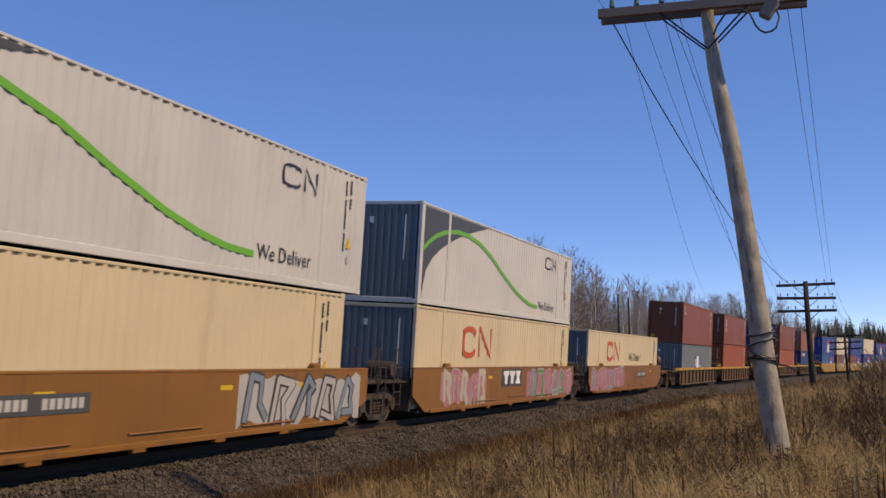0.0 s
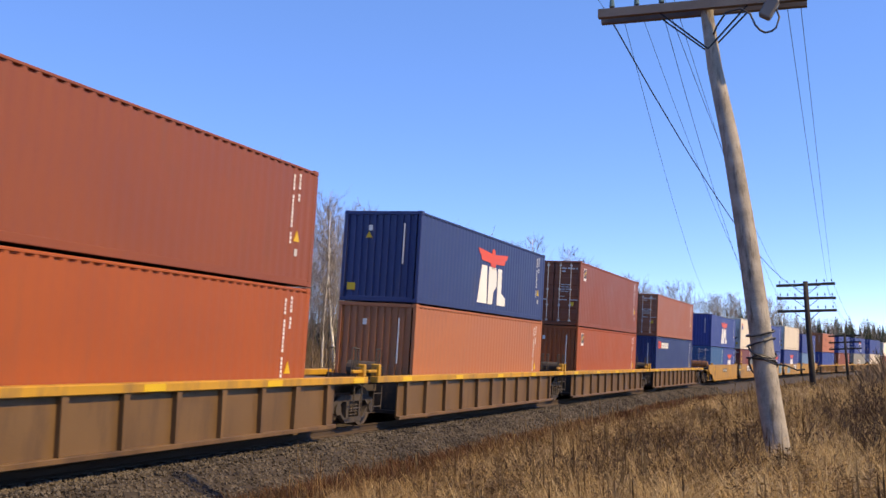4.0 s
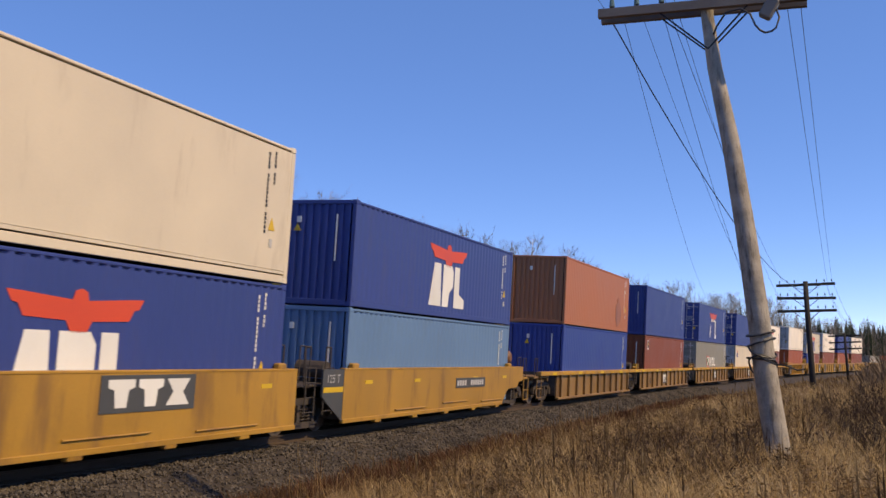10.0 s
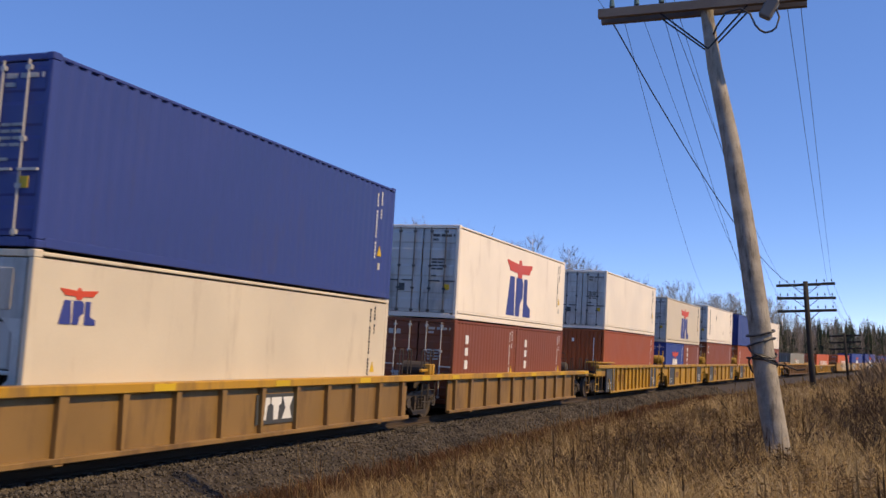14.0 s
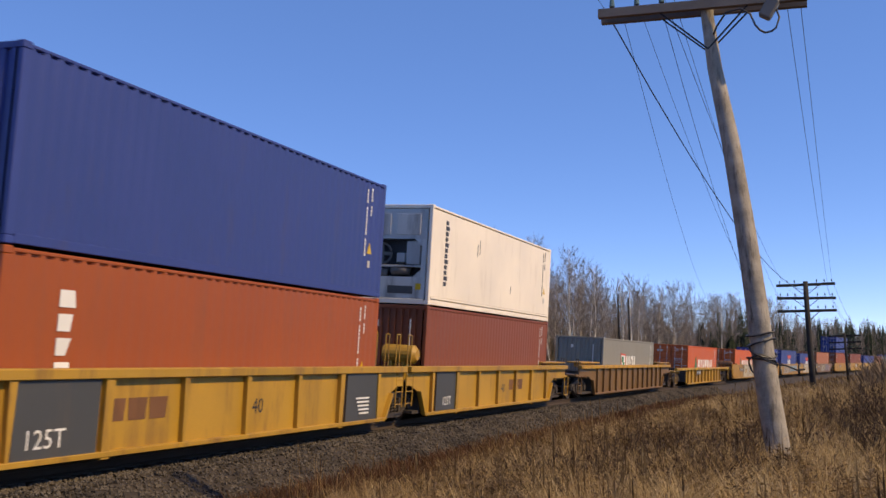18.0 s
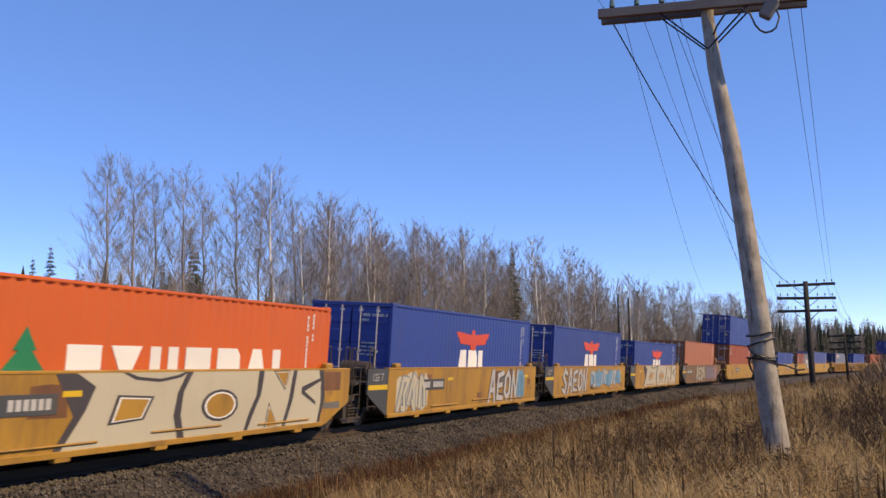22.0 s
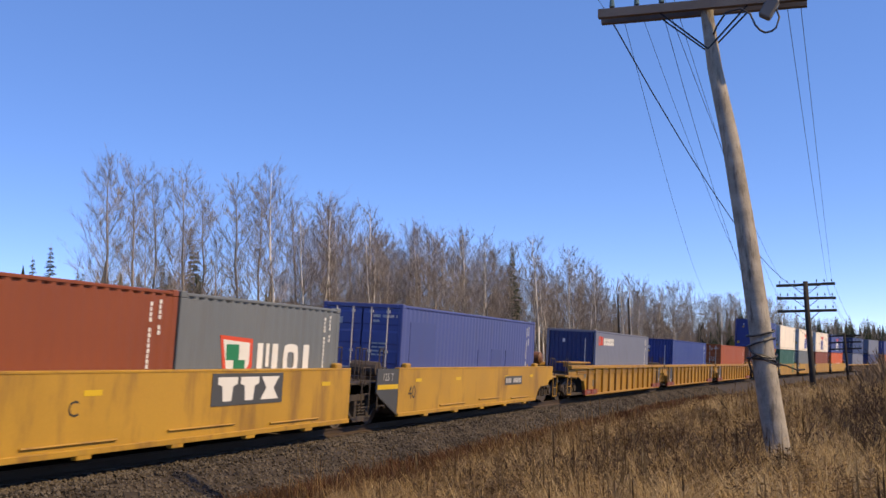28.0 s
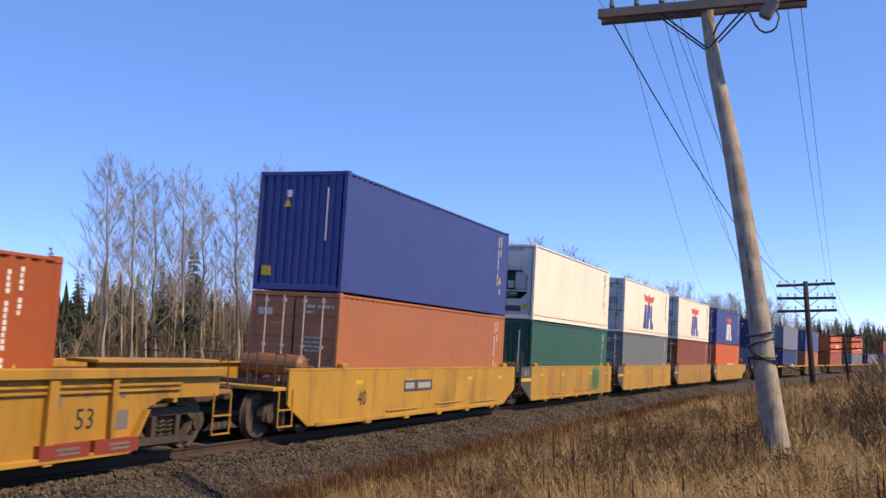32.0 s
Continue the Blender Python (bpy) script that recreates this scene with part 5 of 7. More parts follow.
def container(spec, far=False):
    """colour, length, leading end, height, mark -> a thing standing on its own floor at the origin."""
    colour, L, front, H, mark, label = spec
    mat = PAINT[colour]
    root = tagged(new("shipping_container"), label, "container", "containers on the train")
    reefer = front in ("machine", "reeferdoors")
    side = (lambda: wall_smooth(L, H)) if reefer else (lambda: wall_corrugated(L, H))
    key = ("smooth" if reefer else "corr", L, H)
    part("side_wall", kept(("side", *key), side, "side_wall", mat), root)
    part("side_wall", kept(("side2", *key), lambda: side().mirrored(), "side_wall", mat), root)
    roof = kept(("roof", L, H), lambda: Geo().box(-L / 2 + 0.1, L / 2 - 0.1, -W2 + 0.06, W2 - 0.06, H - 0.05, H - 0.02), "roof", mat)
    part("roof", roof, root)
    part("floor", kept(("floor", L), lambda: Geo().box(-L / 2 + 0.1, L / 2 - 0.1, -W2 + 0.06, W2 - 0.06, 0.02, 0.14), "floor", M_GRIME), root)
    part("end_wall", kept(("rear", L, H), lambda: Geo().box(L / 2 - 0.06, L / 2 - 0.02, -W2 + 0.11, W2 - 0.11, 0.15, H - 0.11), "end_wall", mat), root)
    for i, (name, g) in enumerate(kept_frame(L, H)):
        if far and name in ("corner_casting", "end_sill"):
            continue
        part(name, kept(("frame", L, H, i), lambda: g, name, mat), root)
    if L > 14:
        for x in (-6.02, 6.02):
            part("lifting_post", kept(("lift", L, H, x), lambda: Geo().rbox(x - 0.09, x + 0.09, -W2 - 0.006, -W2 + 0.06, 0.1, H - 0.03, 0.01), "lifting_post", mat), root)
    if reefer:
        part("lower_rub_rail", kept(("rub", L), lambda: Geo().box(-L / 2 + 0.18, L / 2 - 0.18, -W2 - 0.004, -W2 + 0.02, 0.19, 0.25), "lower_rub_rail", mat), root)
    if front == "plain":
        part("end_wall", kept(("front", L, H), lambda: end_corrugated(L, H), "end_wall", PAINT[END_COLOUR.get(colour, colour)]), root)
        part("number_stencil", kept(("fnum", L, H), lambda: Geo().box(-L / 2 + 0.002, -L / 2 + 0.012, -0.72, -0.68, H * 0.42, H * 0.86), "number_stencil", M_WHITE), root)
        part("code_stencil", kept(("fnum2", L, H), lambda: Geo().box(-L / 2 + 0.002, -L / 2 + 0.012, 0.3, 0.42, H * 0.78, H * 0.84), "code_stencil", M_WHITE), root)
    elif front == "machine":
        reefer_machine(L, H, root, mat)
    else:
        leaf = M_CASTDOOR if front == "reeferdoors" else mat
        rods = door_rods(L, H)
        for flip in (False, True):
            g = lambda: door_leaf(L, H).mirrored() if flip else door_leaf(L, H)
            d = part("door", kept(("door", L, H, flip), g, "door", leaf), root)
            for i, r in enumerate([] if far else rods):
                part("locking_rod", kept(("rod", L, H, i, flip), lambda: r.mirrored() if flip else r, "locking_rod", M_DARKGREY if front == "reeferdoors" else M_ROD), d, "dark steel locking rod" if front == "reeferdoors" else "galvanised locking rod")
        for y0, y1, z0, z1, m2, word in ((-0.95, -0.75, 0.30, 0.36, M_YELLOWMARK, "yellow"), (0.55, 0.75, 0.28, 0.36, M_ROD, "pale")):
            if not far:
                part("door_label", kept(("dl", L, H, y0, z0), lambda: Geo().box(-L / 2 - 0.004, -L / 2 + 0.01, y0, y1, H * z0, H * z1), "door_label", M_DARKGREY if front == "reeferdoors" and word == "pale" else m2), root, f"small {word} label on the door")
        if front == "doors":
            part("door_emblem", kept(("demb", L, H), lambda: Geo().endplate([(0.84, H * 0.80), (1.0, H * 0.80), (1.0, H * 0.86), (0.84, H * 0.86)], -L / 2 - 0.004, -L / 2 + 0.01).endplate([(0.6, H * 0.80), (0.78, H * 0.80), (0.72, H * 0.86), (0.6, H * 0.86)], -L / 2 - 0.004, -L / 2 + 0.01), "door_emblem", M_ROD), root, "small pale company mark")
        if not far:
            tagged(part("door_stencil", kept(("dtext", L, H), lambda: door_text(L, H), "door_stencil", M_DARKGREY if front == "reeferdoors" else M_ROD), root), kind="stuff")
    marks = M_BLACK if colour in ("white", "offwhite", "silver", "cream") else M_WHITE
    codes(L, H, root, marks)
    if front == "plain" and colour in ("blue", "royal", "brown", "navy"):
        part("warning_label", kept(("warn", L, H), lambda: Geo().endplate([(0.30, H * 0.7), (0.5, H * 0.7), (0.40, H * 0.77)], -L / 2 - 0.002, -L / 2 + 0.01).endplate([(0.75, H * 0.12), (1.0, H * 0.12), (1.0, H * 0.2), (0.75, H * 0.2)], -L / 2 - 0.002, -L / 2 + 0.01), "warning_label", M_YELLOWMARK), root, "yellow warning label")
    if mark:
        logo(root, L, H, mark)
    return root


FRAMES = {}


def kept_frame(L, H):
    if (L, H) not in FRAMES:
        FRAMES[L, H] = frame_parts(L, H)
    return FRAMES[L, H]

# ---------- well cars ----------
def wheelset_mesh():
    g = Geo().rod((0, -0.95, 0), (0, 0.95, 0), 0.075, None, 8)
    for s in (-1, 1):
        g.rod((0, s * 0.69, 0), (0, s * 0.82, 0), 0.483, None, 24)
        g.rod((0, s * 0.67, 0), (0, s * 0.70, 0), 0.51, None, 24)
        g.rod((0, s * 0.82, 0), (0, s * 0.86, 0), 0.16, 0.12, 12)
        for k in range(5):
            a = 2 * math.pi * k / 5
            g.rod((0.28 * math.cos(a), s * 0.815, 0.28 * math.sin(a)), (0.28 * math.cos(a), s * 0.832, 0.28 * math.sin(a)), 0.075, None, 8)
    return g


def side_frame(y):
    """The cast side of a truck: arched top, spring window, axle boxes."""
    g = Geo()
    p, q = y - 0.06, y + 0.06
    g.plate([(-1.12, 0.40), (-0.72, 0.36), (-0.42, 0.14), (0.42, 0.14), (0.72, 0.36), (1.12, 0.40), (1.12, 0.52), (0.78, 0.54), (0.5, 0.27), (-0.5, 0.27), (-0.78, 0.54), (-1.12, 0.52)], p, q)
    g.plate([(-1.15, 0.50), (-0.78, 0.54), (-0.62, 0.66), (0.62, 0.66), (0.78, 0.54), (1.15, 0.50), (1.1, 0.66), (0.7, 0.80), (-0.7, 0.80), (-1.1, 0.66)], p, q)
    for x in (-0.34, 0.34):
        g.box(x - 0.06, x + 0.06, p, q, 0.25, 0.68)
    for x in (-0.9, 0.9):
        g.rod((x, p - 0.05, 0.483), (x, q + 0.05, 0.483), 0.14, None, 10)
    return g


def spring(x, y):
    pts = [(x + 0.07 * math.cos(a), y + 0.07 * math.sin(a), 0.28 + 0.30 * a / (2 * math.pi * 4)) for a in [i * math.pi / 4 for i in range(33)]]
    return Geo().tube(pts, 0.019, 5)


WHEELS = []


def truck(root, x, u):
    """Two-axle truck under the joint at x; its wheelsets turn."""
    t = part("truck", kept("bolster", lambda: Geo().rbox(-0.28, 0.28, -0.95, 0.95, 0.36, 0.66, 0.03).box(-1.0, 1.0, -0.12, 0.12, 0.5, 0.6).rod((0, 0, 0.6), (0, 0, 0.8), 0.25, None, 12), "truck", M_GRIME), root, "grimy cast steel truck", pose(x, 0, 0))
    for y in (-0.99, 0.99):
        part("side_frame", kept(("sf", y), lambda: side_frame(y), "side_frame", M_GRIME), t)
        for sx in (-0.12, 0.12):
            part("spring", kept(("spring", sx, y), lambda: spring(sx, y), "spring", M_GRIME), t)
    for ax in (-0.9, 0.9):
        w = part("wheelset", kept("wheelset", wheelset_mesh, "wheelset", M_WHEEL), t, "steel wheels on an axle", pose(ax, 0, 0.483))
        WHEELS.append((w, ax, u + x + ax))


M_RUSTY = paint("rusty_brown_patch", (0.17, 0.075, 0.028), (0.09, 0.045, 0.02), 0.6, 0.48, 0.25)
M_WHEEL = material("dirty_wheel_steel", (0.10, 0.078, 0.062), 0.65, 0.2, 6, 0.3, 0.0, 0, (0.05, 0.04, 0.035), 0.5)


def ladder(root, x, y, z0, z1, mat):
    g = Geo()
    for d in (-0.21, 0.21):
        g.rod((x + d, y, z0), (x + d, y, z1), 0.018, None, 5)
    n = int((z1 - z0) / 0.32)
    for i in range(n + 1):
        z = z0 + 0.08 + i * 0.32
        if z < z1:
            g.rod((x - 0.21, y, z), (x + 0.21, y, z), 0.014, None, 5)
    part("ladder", g.mesh("ladder", mat), root, "steel rung ladder")


def well_unit(u, style, hl, hr, first, last, mat, extra=(), far=False):
    """One well between two joints. hl, hr: from its middle to the joint or coupler at each end."""
    names = {"smooth": "smooth-sided well car", "rib": "well car with ribbed sides and a yellow top chord", "arch": "ribbed well car with arched side cut-outs over its trucks"}
    root = tagged(new("well_car"), f"{mat[1]} {names[style]}", "rail car", "well cars of the train")
    m = mat[0]
    body = {"smooth": 6.5 if hl < 9.5 else 8.45, "rib": 6.75 if first and mat[1].endswith("buff") else 7.3, "arch": 0}[style]
    if style == "arch":
        el, er = (hl - 0.25 if not first else hl - 1.2), (hr - 0.25 if not last else hr - 1.2)
    else:
        el, er = min(body, hl - 0.9), min(body, hr - 0.9)
        if style == "smooth" and body < 8:
            el, er = (hl - 1.5 if first else el), (hr - 1.5 if last else er)
    ztop, zbot = {"smooth": (1.46, 0.24), "rib": (1.28, 0.16), "arch": (1.52, 0.18)}[style]
    ry = {"smooth": 1.40, "rib": 1.45, "arch": 1.46}[style]
    xl = -hl + (0.95 if first else 0.0)       # middle of each truck
    xr = hr - (0.95 if last else 0.0)
    if first:
        xl = -hl + (2.75 if style == "rib" else 2.3 if style == "arch" else 2.0)
    if last:
        xr = hr - (1.7 if style == "smooth" else 2.3)
    for sy in ((-1,) if far else (-1, 1)):
        def flip(g):
            return g if sy < 0 else g.mirrored()
        if style == "smooth":
            long = body > 8
            over = ((0.0, 0.98), (0.42, 0.95), (0.62, 0.76), (1.6, 0.72), (1.85, 0.60), (2.25, zbot))
            poly_l = [(-el + a, b) for a, b in over] if first else [(-el, zbot)]
            poly_r = [(er - a, b) for a, b in over[::-1]] if last else [(er, zbot)]
            if long:
                poly_l, poly_r = [(-el, 0.72), (-el + 0.9, zbot)], [(er - 1.1, zbot), (er, 0.70)]
            poly = poly_l + poly_r + [(er, ztop), (-el, ztop)]
            side = part("side_panel", kept(("sm", el, er, first, last, sy), lambda: flip(Geo().plate(poly, -ry, -ry + 0.05)), "side_panel", m), root)
            part("top_chord", kept(("smt", el, er, sy), lambda: flip(Geo().rbox(-el, er, -ry - 0.01, -ry + 0.14, ztop - 0.02, ztop + 0.025, 0.008)), "top_chord", m), root)
            part("bottom_chord", kept(("smb", el, er, sy, first, last), lambda: flip(Geo().rbox(-el + (1.25 if long else 2.3 if first else 0), er - (1.25 if long else 2.3 if last else 0), -ry - 0.035, -ry + 0.06, zbot - 0.03, zbot + 0.07, 0.01)), "bottom_chord", m), root)
            if not long and not first and sy < 0:
                end = part("end_bay", kept(("endbay", el, hl), lambda: Geo().plate([(-hl + 0.12, 0.86), (-hl + 0.3, 0.74), (-el - 0.004, zbot + 0.02), (-el - 0.004, ztop), (-hl + 0.12, ztop)], -ry + 0.005, -ry + 0.05), "end_bay", M_DARKGREY), root, "dark grey end bay with a yellow strip")
                part("stencil", kept(("st125end", hl), lambda: letters_at("125 T", (-hl - el) / 2 + 0.04, ztop - 0.30, 0.27, -ry - 0.003), "stencil", M_ROD), end)
                part("reflector", kept(("endref", hl), lambda: bars([(-hl + 0.16, -el - 0.03, ztop - 0.52, ztop - 0.40)], -ry - 0.003), "reflector", M_YELLOWMARK), end, "yellow reflective strip")
            for i in range(5):
                x = -4.6 + i * 2.3
                part("jacking_foot", kept(("foot", sy), lambda: flip(Geo().rbox(-0.16, 0.16, -ry - 0.03, -ry + 0.1, zbot - 0.10, zbot + 0.0, 0.015)), "jacking_foot", m), side, m=pose(x, 0, 0))
            for i in range(3):
                x = -3.6 + i * 3.3
                part("side_pipe", kept(("pipe", sy, i), lambda: flip(Geo().rod((0, -ry - 0.02, 0), (2.0, -ry - 0.02, 0), 0.022, None, 5)), "side_pipe", m), side, m=pose(x, 0, zbot + 0.16 + 0.06 * (i % 2)))
            for x in (-5.2, -2.2, 2.4, 5.3):
                if sy < 0:
                    part("reflector", kept("smref", lambda: Geo().box(-0.2, 0.2, -ry - 0.006, -ry + 0.004, 0, 0.09), "reflector", M_YELLOWMARK), side, "small yellow reflective strip", pose(x, 0, zbot + 0.86))
            part("guide_post", kept(("guide", sy), lambda: flip(Geo().rbox(-0.15, 0.15, -ry, -ry + 0.16, ztop, ztop + 0.14, 0.03)), "guide_post", m), side, m=pose(-5.9, 0, 0))
            part("guide_post", kept(("guide", sy), lambda: flip(Geo().rbox(-0.15, 0.15, -ry, -ry + 0.16, ztop, ztop + 0.14, 0.03)), "guide_post", m), side, m=pose(5.9, 0, 0))
        else:
            if style == "rib":
                part("side_panel", kept(("rp", el, er, sy), lambda: flip(Geo().plate([(-el, zbot), (er, zbot), (er, ztop - 0.16), (-el, ztop - 0.16)], -ry + 0.10, -ry + 0.14)), "side_panel", m), root)
                cl, cr = hl - (0.18 if not first else 1.2), hr - (0.18 if not last else 1.2)
                n = 11
                chord_mat = M_BRIGHT if mat[1].startswith("weathered") else m
            else:
                al, ar = max(xl + 1.25, -el + 0.2), min(xr - 1.25, er - 0.2)
                arch_l = [(-el, 1.0), (xl + 0.55, 1.0), (xl + 1.05, 0.82), (xl + 1.45, zbot)]
                arch_r = [(xr - 1.45, zbot), (xr - 1.05, 0.82), (xr - 0.55, 1.0), (er, 1.0)]
                poly = arch_l + arch_r + [(er, ztop - 0.14), (-el, ztop - 0.14)]
                part("side_panel", kept(("ap", hl, hr, first, last, sy), lambda: flip(Geo().plate(poly, -ry + 0.10, -ry + 0.14)), "side_panel", m), root)
                for nm, xa in (("l", xl + 1.45), ("r", xr - 1.45)):
                    g = [(xa - 0.045, zbot), (xa + 0.045, zbot), (xa - 0.36 if nm == "l" else xa + 0.44, 0.84), (xa - 0.44 if nm == "l" else xa + 0.36, 0.84)]
                    part("arch_flange", kept(("af", hl, hr, nm, first, last, sy), lambda: flip(Geo().plate(g, -ry - 0.01, -ry + 0.1)), "arch_flange", m), root)
                cl, cr = el, er
                n = 7 if hl < 8.5 else 13
                chord_mat = M_BRIGHT if mat[1].startswith("dusty") else m
            part("top_chord", kept(("tc", cl, cr, style, sy), lambda: flip(Geo().rbox(-cl, cr, -ry - 0.03, -ry + 0.2, ztop - 0.16, ztop, 0.015)), "top_chord", chord_mat), root)
            b0, b1 = (-el, er) if style == "rib" else (xl + 1.45, xr - 1.45)
            part("bottom_chord", kept(("bc", b0, b1, style, sy), lambda: flip(Geo().rbox(b0, b1, -ry - 0.01, -ry + 0.12, zbot - 0.03, zbot + 0.06, 0.01)), "bottom_chord", m), root)
            span = b1 - b0 - 0.9
            for i in range(n):
                x = b0 + 0.45 + span * i / (n - 1)
                part("rib", kept(("ribm", style, sy, i in (1, n - 2)), lambda: flip(Geo().plate([(-0.03, zbot), (0.03, zbot), (0.075, ztop - 0.16), (-0.075, ztop - 0.16)] if not i in (1, n - 2) else [(-0.10, zbot - 0.06), (0.08, zbot - 0.06), (0.10, ztop - 0.16), (-0.10, ztop - 0.16)], -ry, -ry + 0.11)), "rib", m), root, m=pose(x, 0, 0))
            if style == "rib":
                for i in range(14):
                    x = -cl + 0.5 + (cl + cr - 1.0) * i / 13
                    if i % 3 == 1:
                        part("reflector", kept(("refl", sy), lambda: flip(Geo().box(-0.28, 0.28, -ry - 0.036, -ry - 0.028, ztop - 0.14, ztop - 0.02)), "reflector", M_YELLOWMARK), root, m=pose(x, 0, 0))
    # floor bearers, end walls, platforms
    part("floor", kept(("cf", el, er), lambda: Geo().box(-el + 0.6, er - 0.6, -1.3, 1.3, 0.22, 0.30), "floor", M_GRIME), root)
    for e, x in ((-1, -min(el, 6.45 if hl < 9.5 else 8.4)), (1, min(er, 6.45 if hl < 9.5 else 8.4))):
        part("end_bulkhead", kept(("eb", x), lambda: Geo().box(x - 0.04, x + 0.04, -1.3, 1.3, 0.3, 1.2), "end_bulkhead", M_GRIME), root)
        tip = xl if e < 0 else xr
        stop = (-hl if e < 0 else hr)
        has = (first if e < 0 else last)
        inner, outer = sorted((x, stop + (0.55 if has and e < 0 else -0.55 if has else 0)))
        part("centre_beam", kept(("cb", inner, outer), lambda: Geo().rbox(inner, outer, -0.32, 0.32, 0.78, 1.06, 0.02), "centre_beam", M_GRIME), root)
        if has:
            a, b = sorted((stop - e * 0.75, stop - e * 2.6))
            part("end_platform", kept(("pf", a, b), lambda: Geo().rbox(a, b, -1.35, 1.35, 1.02, 1.10, 0.01).box(a + 0.05 if e > 0 else b - 0.15, a + 0.15 if e > 0 else b - 0.05, -1.35, 1.35, 0.92, 1.02), "end_platform", m), root)
            xs = stop - e * 0.85
            for y in (-1.3, -0.62, 1.3):
                part("handrail", kept(("hr", y, e), lambda: Geo().rod((0, y, 1.0), (0, y, 1.78), 0.016, None, 6).rod((0, y, 1.78), (-e * 0.35, y, 1.78), 0.016, None, 6).rod((-e * 0.35, y, 1.78), (-e * 0.35, y, 1.05), 0.016, None, 6), "handrail", M_GRIME), root, m=pose(xs, 0, 0))
            part("sill_step", kept(("step", e), lambda: Geo().box(-0.3, 0.3, -1.44, -1.4, 0.28, 0.31).rod((-0.28, -1.42, 0.28), (-0.28, -1.42, 1.05), 0.018, None, 5).rod((0.28, -1.42, 0.28), (0.28, -1.42, 1.05), 0.018, None, 5).box(-0.3, 0.3, -1.44, -1.4, 0.62, 0.65), "sill_step", m), root, m=pose(xs - e * 0.3, 0, 0))
            part("coupler", kept(("coup", e), lambda: Geo().rbox(-0.35, 0.55, -0.11, 0.11, 0.76, 0.95, 0.02).rbox(0.45, 0.75, -0.19, 0.17, 0.72, 0.99, 0.04) if e > 0 else Geo().rbox(-0.55, 0.35, -0.11, 0.11, 0.76, 0.95, 0.02).rbox(-0.75, -0.45, -0.17, 0.19, 0.72, 0.99, 0.04), "coupler", M_GRIME), root, "rusty knuckle coupler", pose(stop - e * 0.75, 0, 0))
            if style == "smooth":
                part("air_reservoir", kept("drum", lambda: Geo().rod((0, -1.12, 1.80), (0, 0.3, 1.80), 0.24, None, 16).rod((0, -1.2, 1.80), (0, -1.12, 1.80), 0.14, 0.24, 16).box(-0.2, 0.2, -0.9, -0.8, 1.08, 1.6).box(-0.2, 0.2, 0.0, 0.1, 1.08, 1.6), "air_reservoir", M_RUSTY), root, "rusty drum-shaped air reservoir on a saddle", pose(stop - e * (2.4 if e > 0 else 2.2), 0, 0 if e > 0 else -0.28))
            if e > 0 or style == "smooth":
                if style != "smooth":
                    part("air_reservoir", kept("tank", lambda: Geo().rod((0, -0.55, 1.38), (0, 0.35, 1.38), 0.22, None, 14).rod((0, -0.62, 1.38), (0, -0.55, 1.38), 0.12, 0.22, 14), "air_reservoir", M_GRIME, False), root, "drum-shaped air reservoir", pose(stop - e * 1.75, 0, 0))
                part("brake_valve", kept("valve", lambda: Geo().rbox(-0.16, 0.16, -0.2, 0.2, 1.1, 1.5, 0.04).rod((0, -0.2, 1.35), (0, -0.42, 1.35), 0.1, None, 10), "brake_valve", M_GRIME), root, m=pose(stop - e * 2.3, 0.3, 0))
            part("brake_wheel", kept("bwheel", lambda: Geo().tube([(0.02, 0.27 * math.cos(i * math.pi / 8), 1.75 + 0.27 * math.sin(i * math.pi / 8)) for i in range(17)], 0.015, 5).rod((0, 0, 1.1), (0, 0, 1.75), 0.03, None, 6).box(0, 0.03, -0.27, 0.27, 1.74, 1.76), "brake_wheel", M_GRIME), root, m=pose(stop - e * 1.0, 0.35, 0))
        else:
            part("walkway", kept(("wk", e, style), lambda: Geo().rbox(-0.75, 0.75, -1.2, 1.2, 1.06, 1.11, 0.01), "walkway", M_GRIME), root, m=pose(tip - e * 0.78, 0, 0))
            if far:
                continue
            ladder(root, tip - e * 0.45, -1.36, 0.45, 1.5, m if style == "arch" else M_GRIME)
            bright = style == "arch" and mat[1].startswith("bright")
            tall = 2.35 if bright else 1.95
            for y in (-1.28, -0.6):
                part("grab_rail", kept(("grab", y, tall), lambda: Geo().rod((-0.1, y, 1.05), (-0.1, y, tall), 0.018, None, 5).rod((0.12, y, 1.05), (0.12, y, tall), 0.018, None, 5).rod((-0.1, y, tall), (0.12, y, tall), 0.018, None, 5), "grab_rail", m if bright else M_GRIME), root, m=pose(tip - e * 0.5, 0, 0))
            if e < 0:
                high = bright
                part("air_reservoir", kept(("tank2", high), lambda: Geo().rod((0, -1.1, 1.82), (0, -0.2, 1.82), 0.26, None, 16).rod((0, -1.2, 1.82), (0, -1.1, 1.82), 0.15, 0.26, 16).box(-0.18, 0.18, -0.9, -0.8, 1.1, 1.62).box(-0.18, 0.18, -0.5, -0.4, 1.1, 1.62) if high else Geo().rod((0, -0.95, 1.42), (0, -0.2, 1.42), 0.2, None, 14), "air_reservoir", m if high else M_GRIME), root, "drum-shaped air reservoir", pose(tip + (1.25 if high else 1.05), 0, 0))
            if style == "rib":
                part("chord_bracket", kept(("cbk", e), lambda: Geo().rbox(-0.06, 0.06, -1.46, -1.22, 1.28, 1.58, 0.02).rbox(-0.5, 0.0, -1.4, -1.3, 1.36, 1.44, 0.02), "chord_bracket", M_BRIGHT), root, m=pose(stop - e * 0.32, 0, 0))
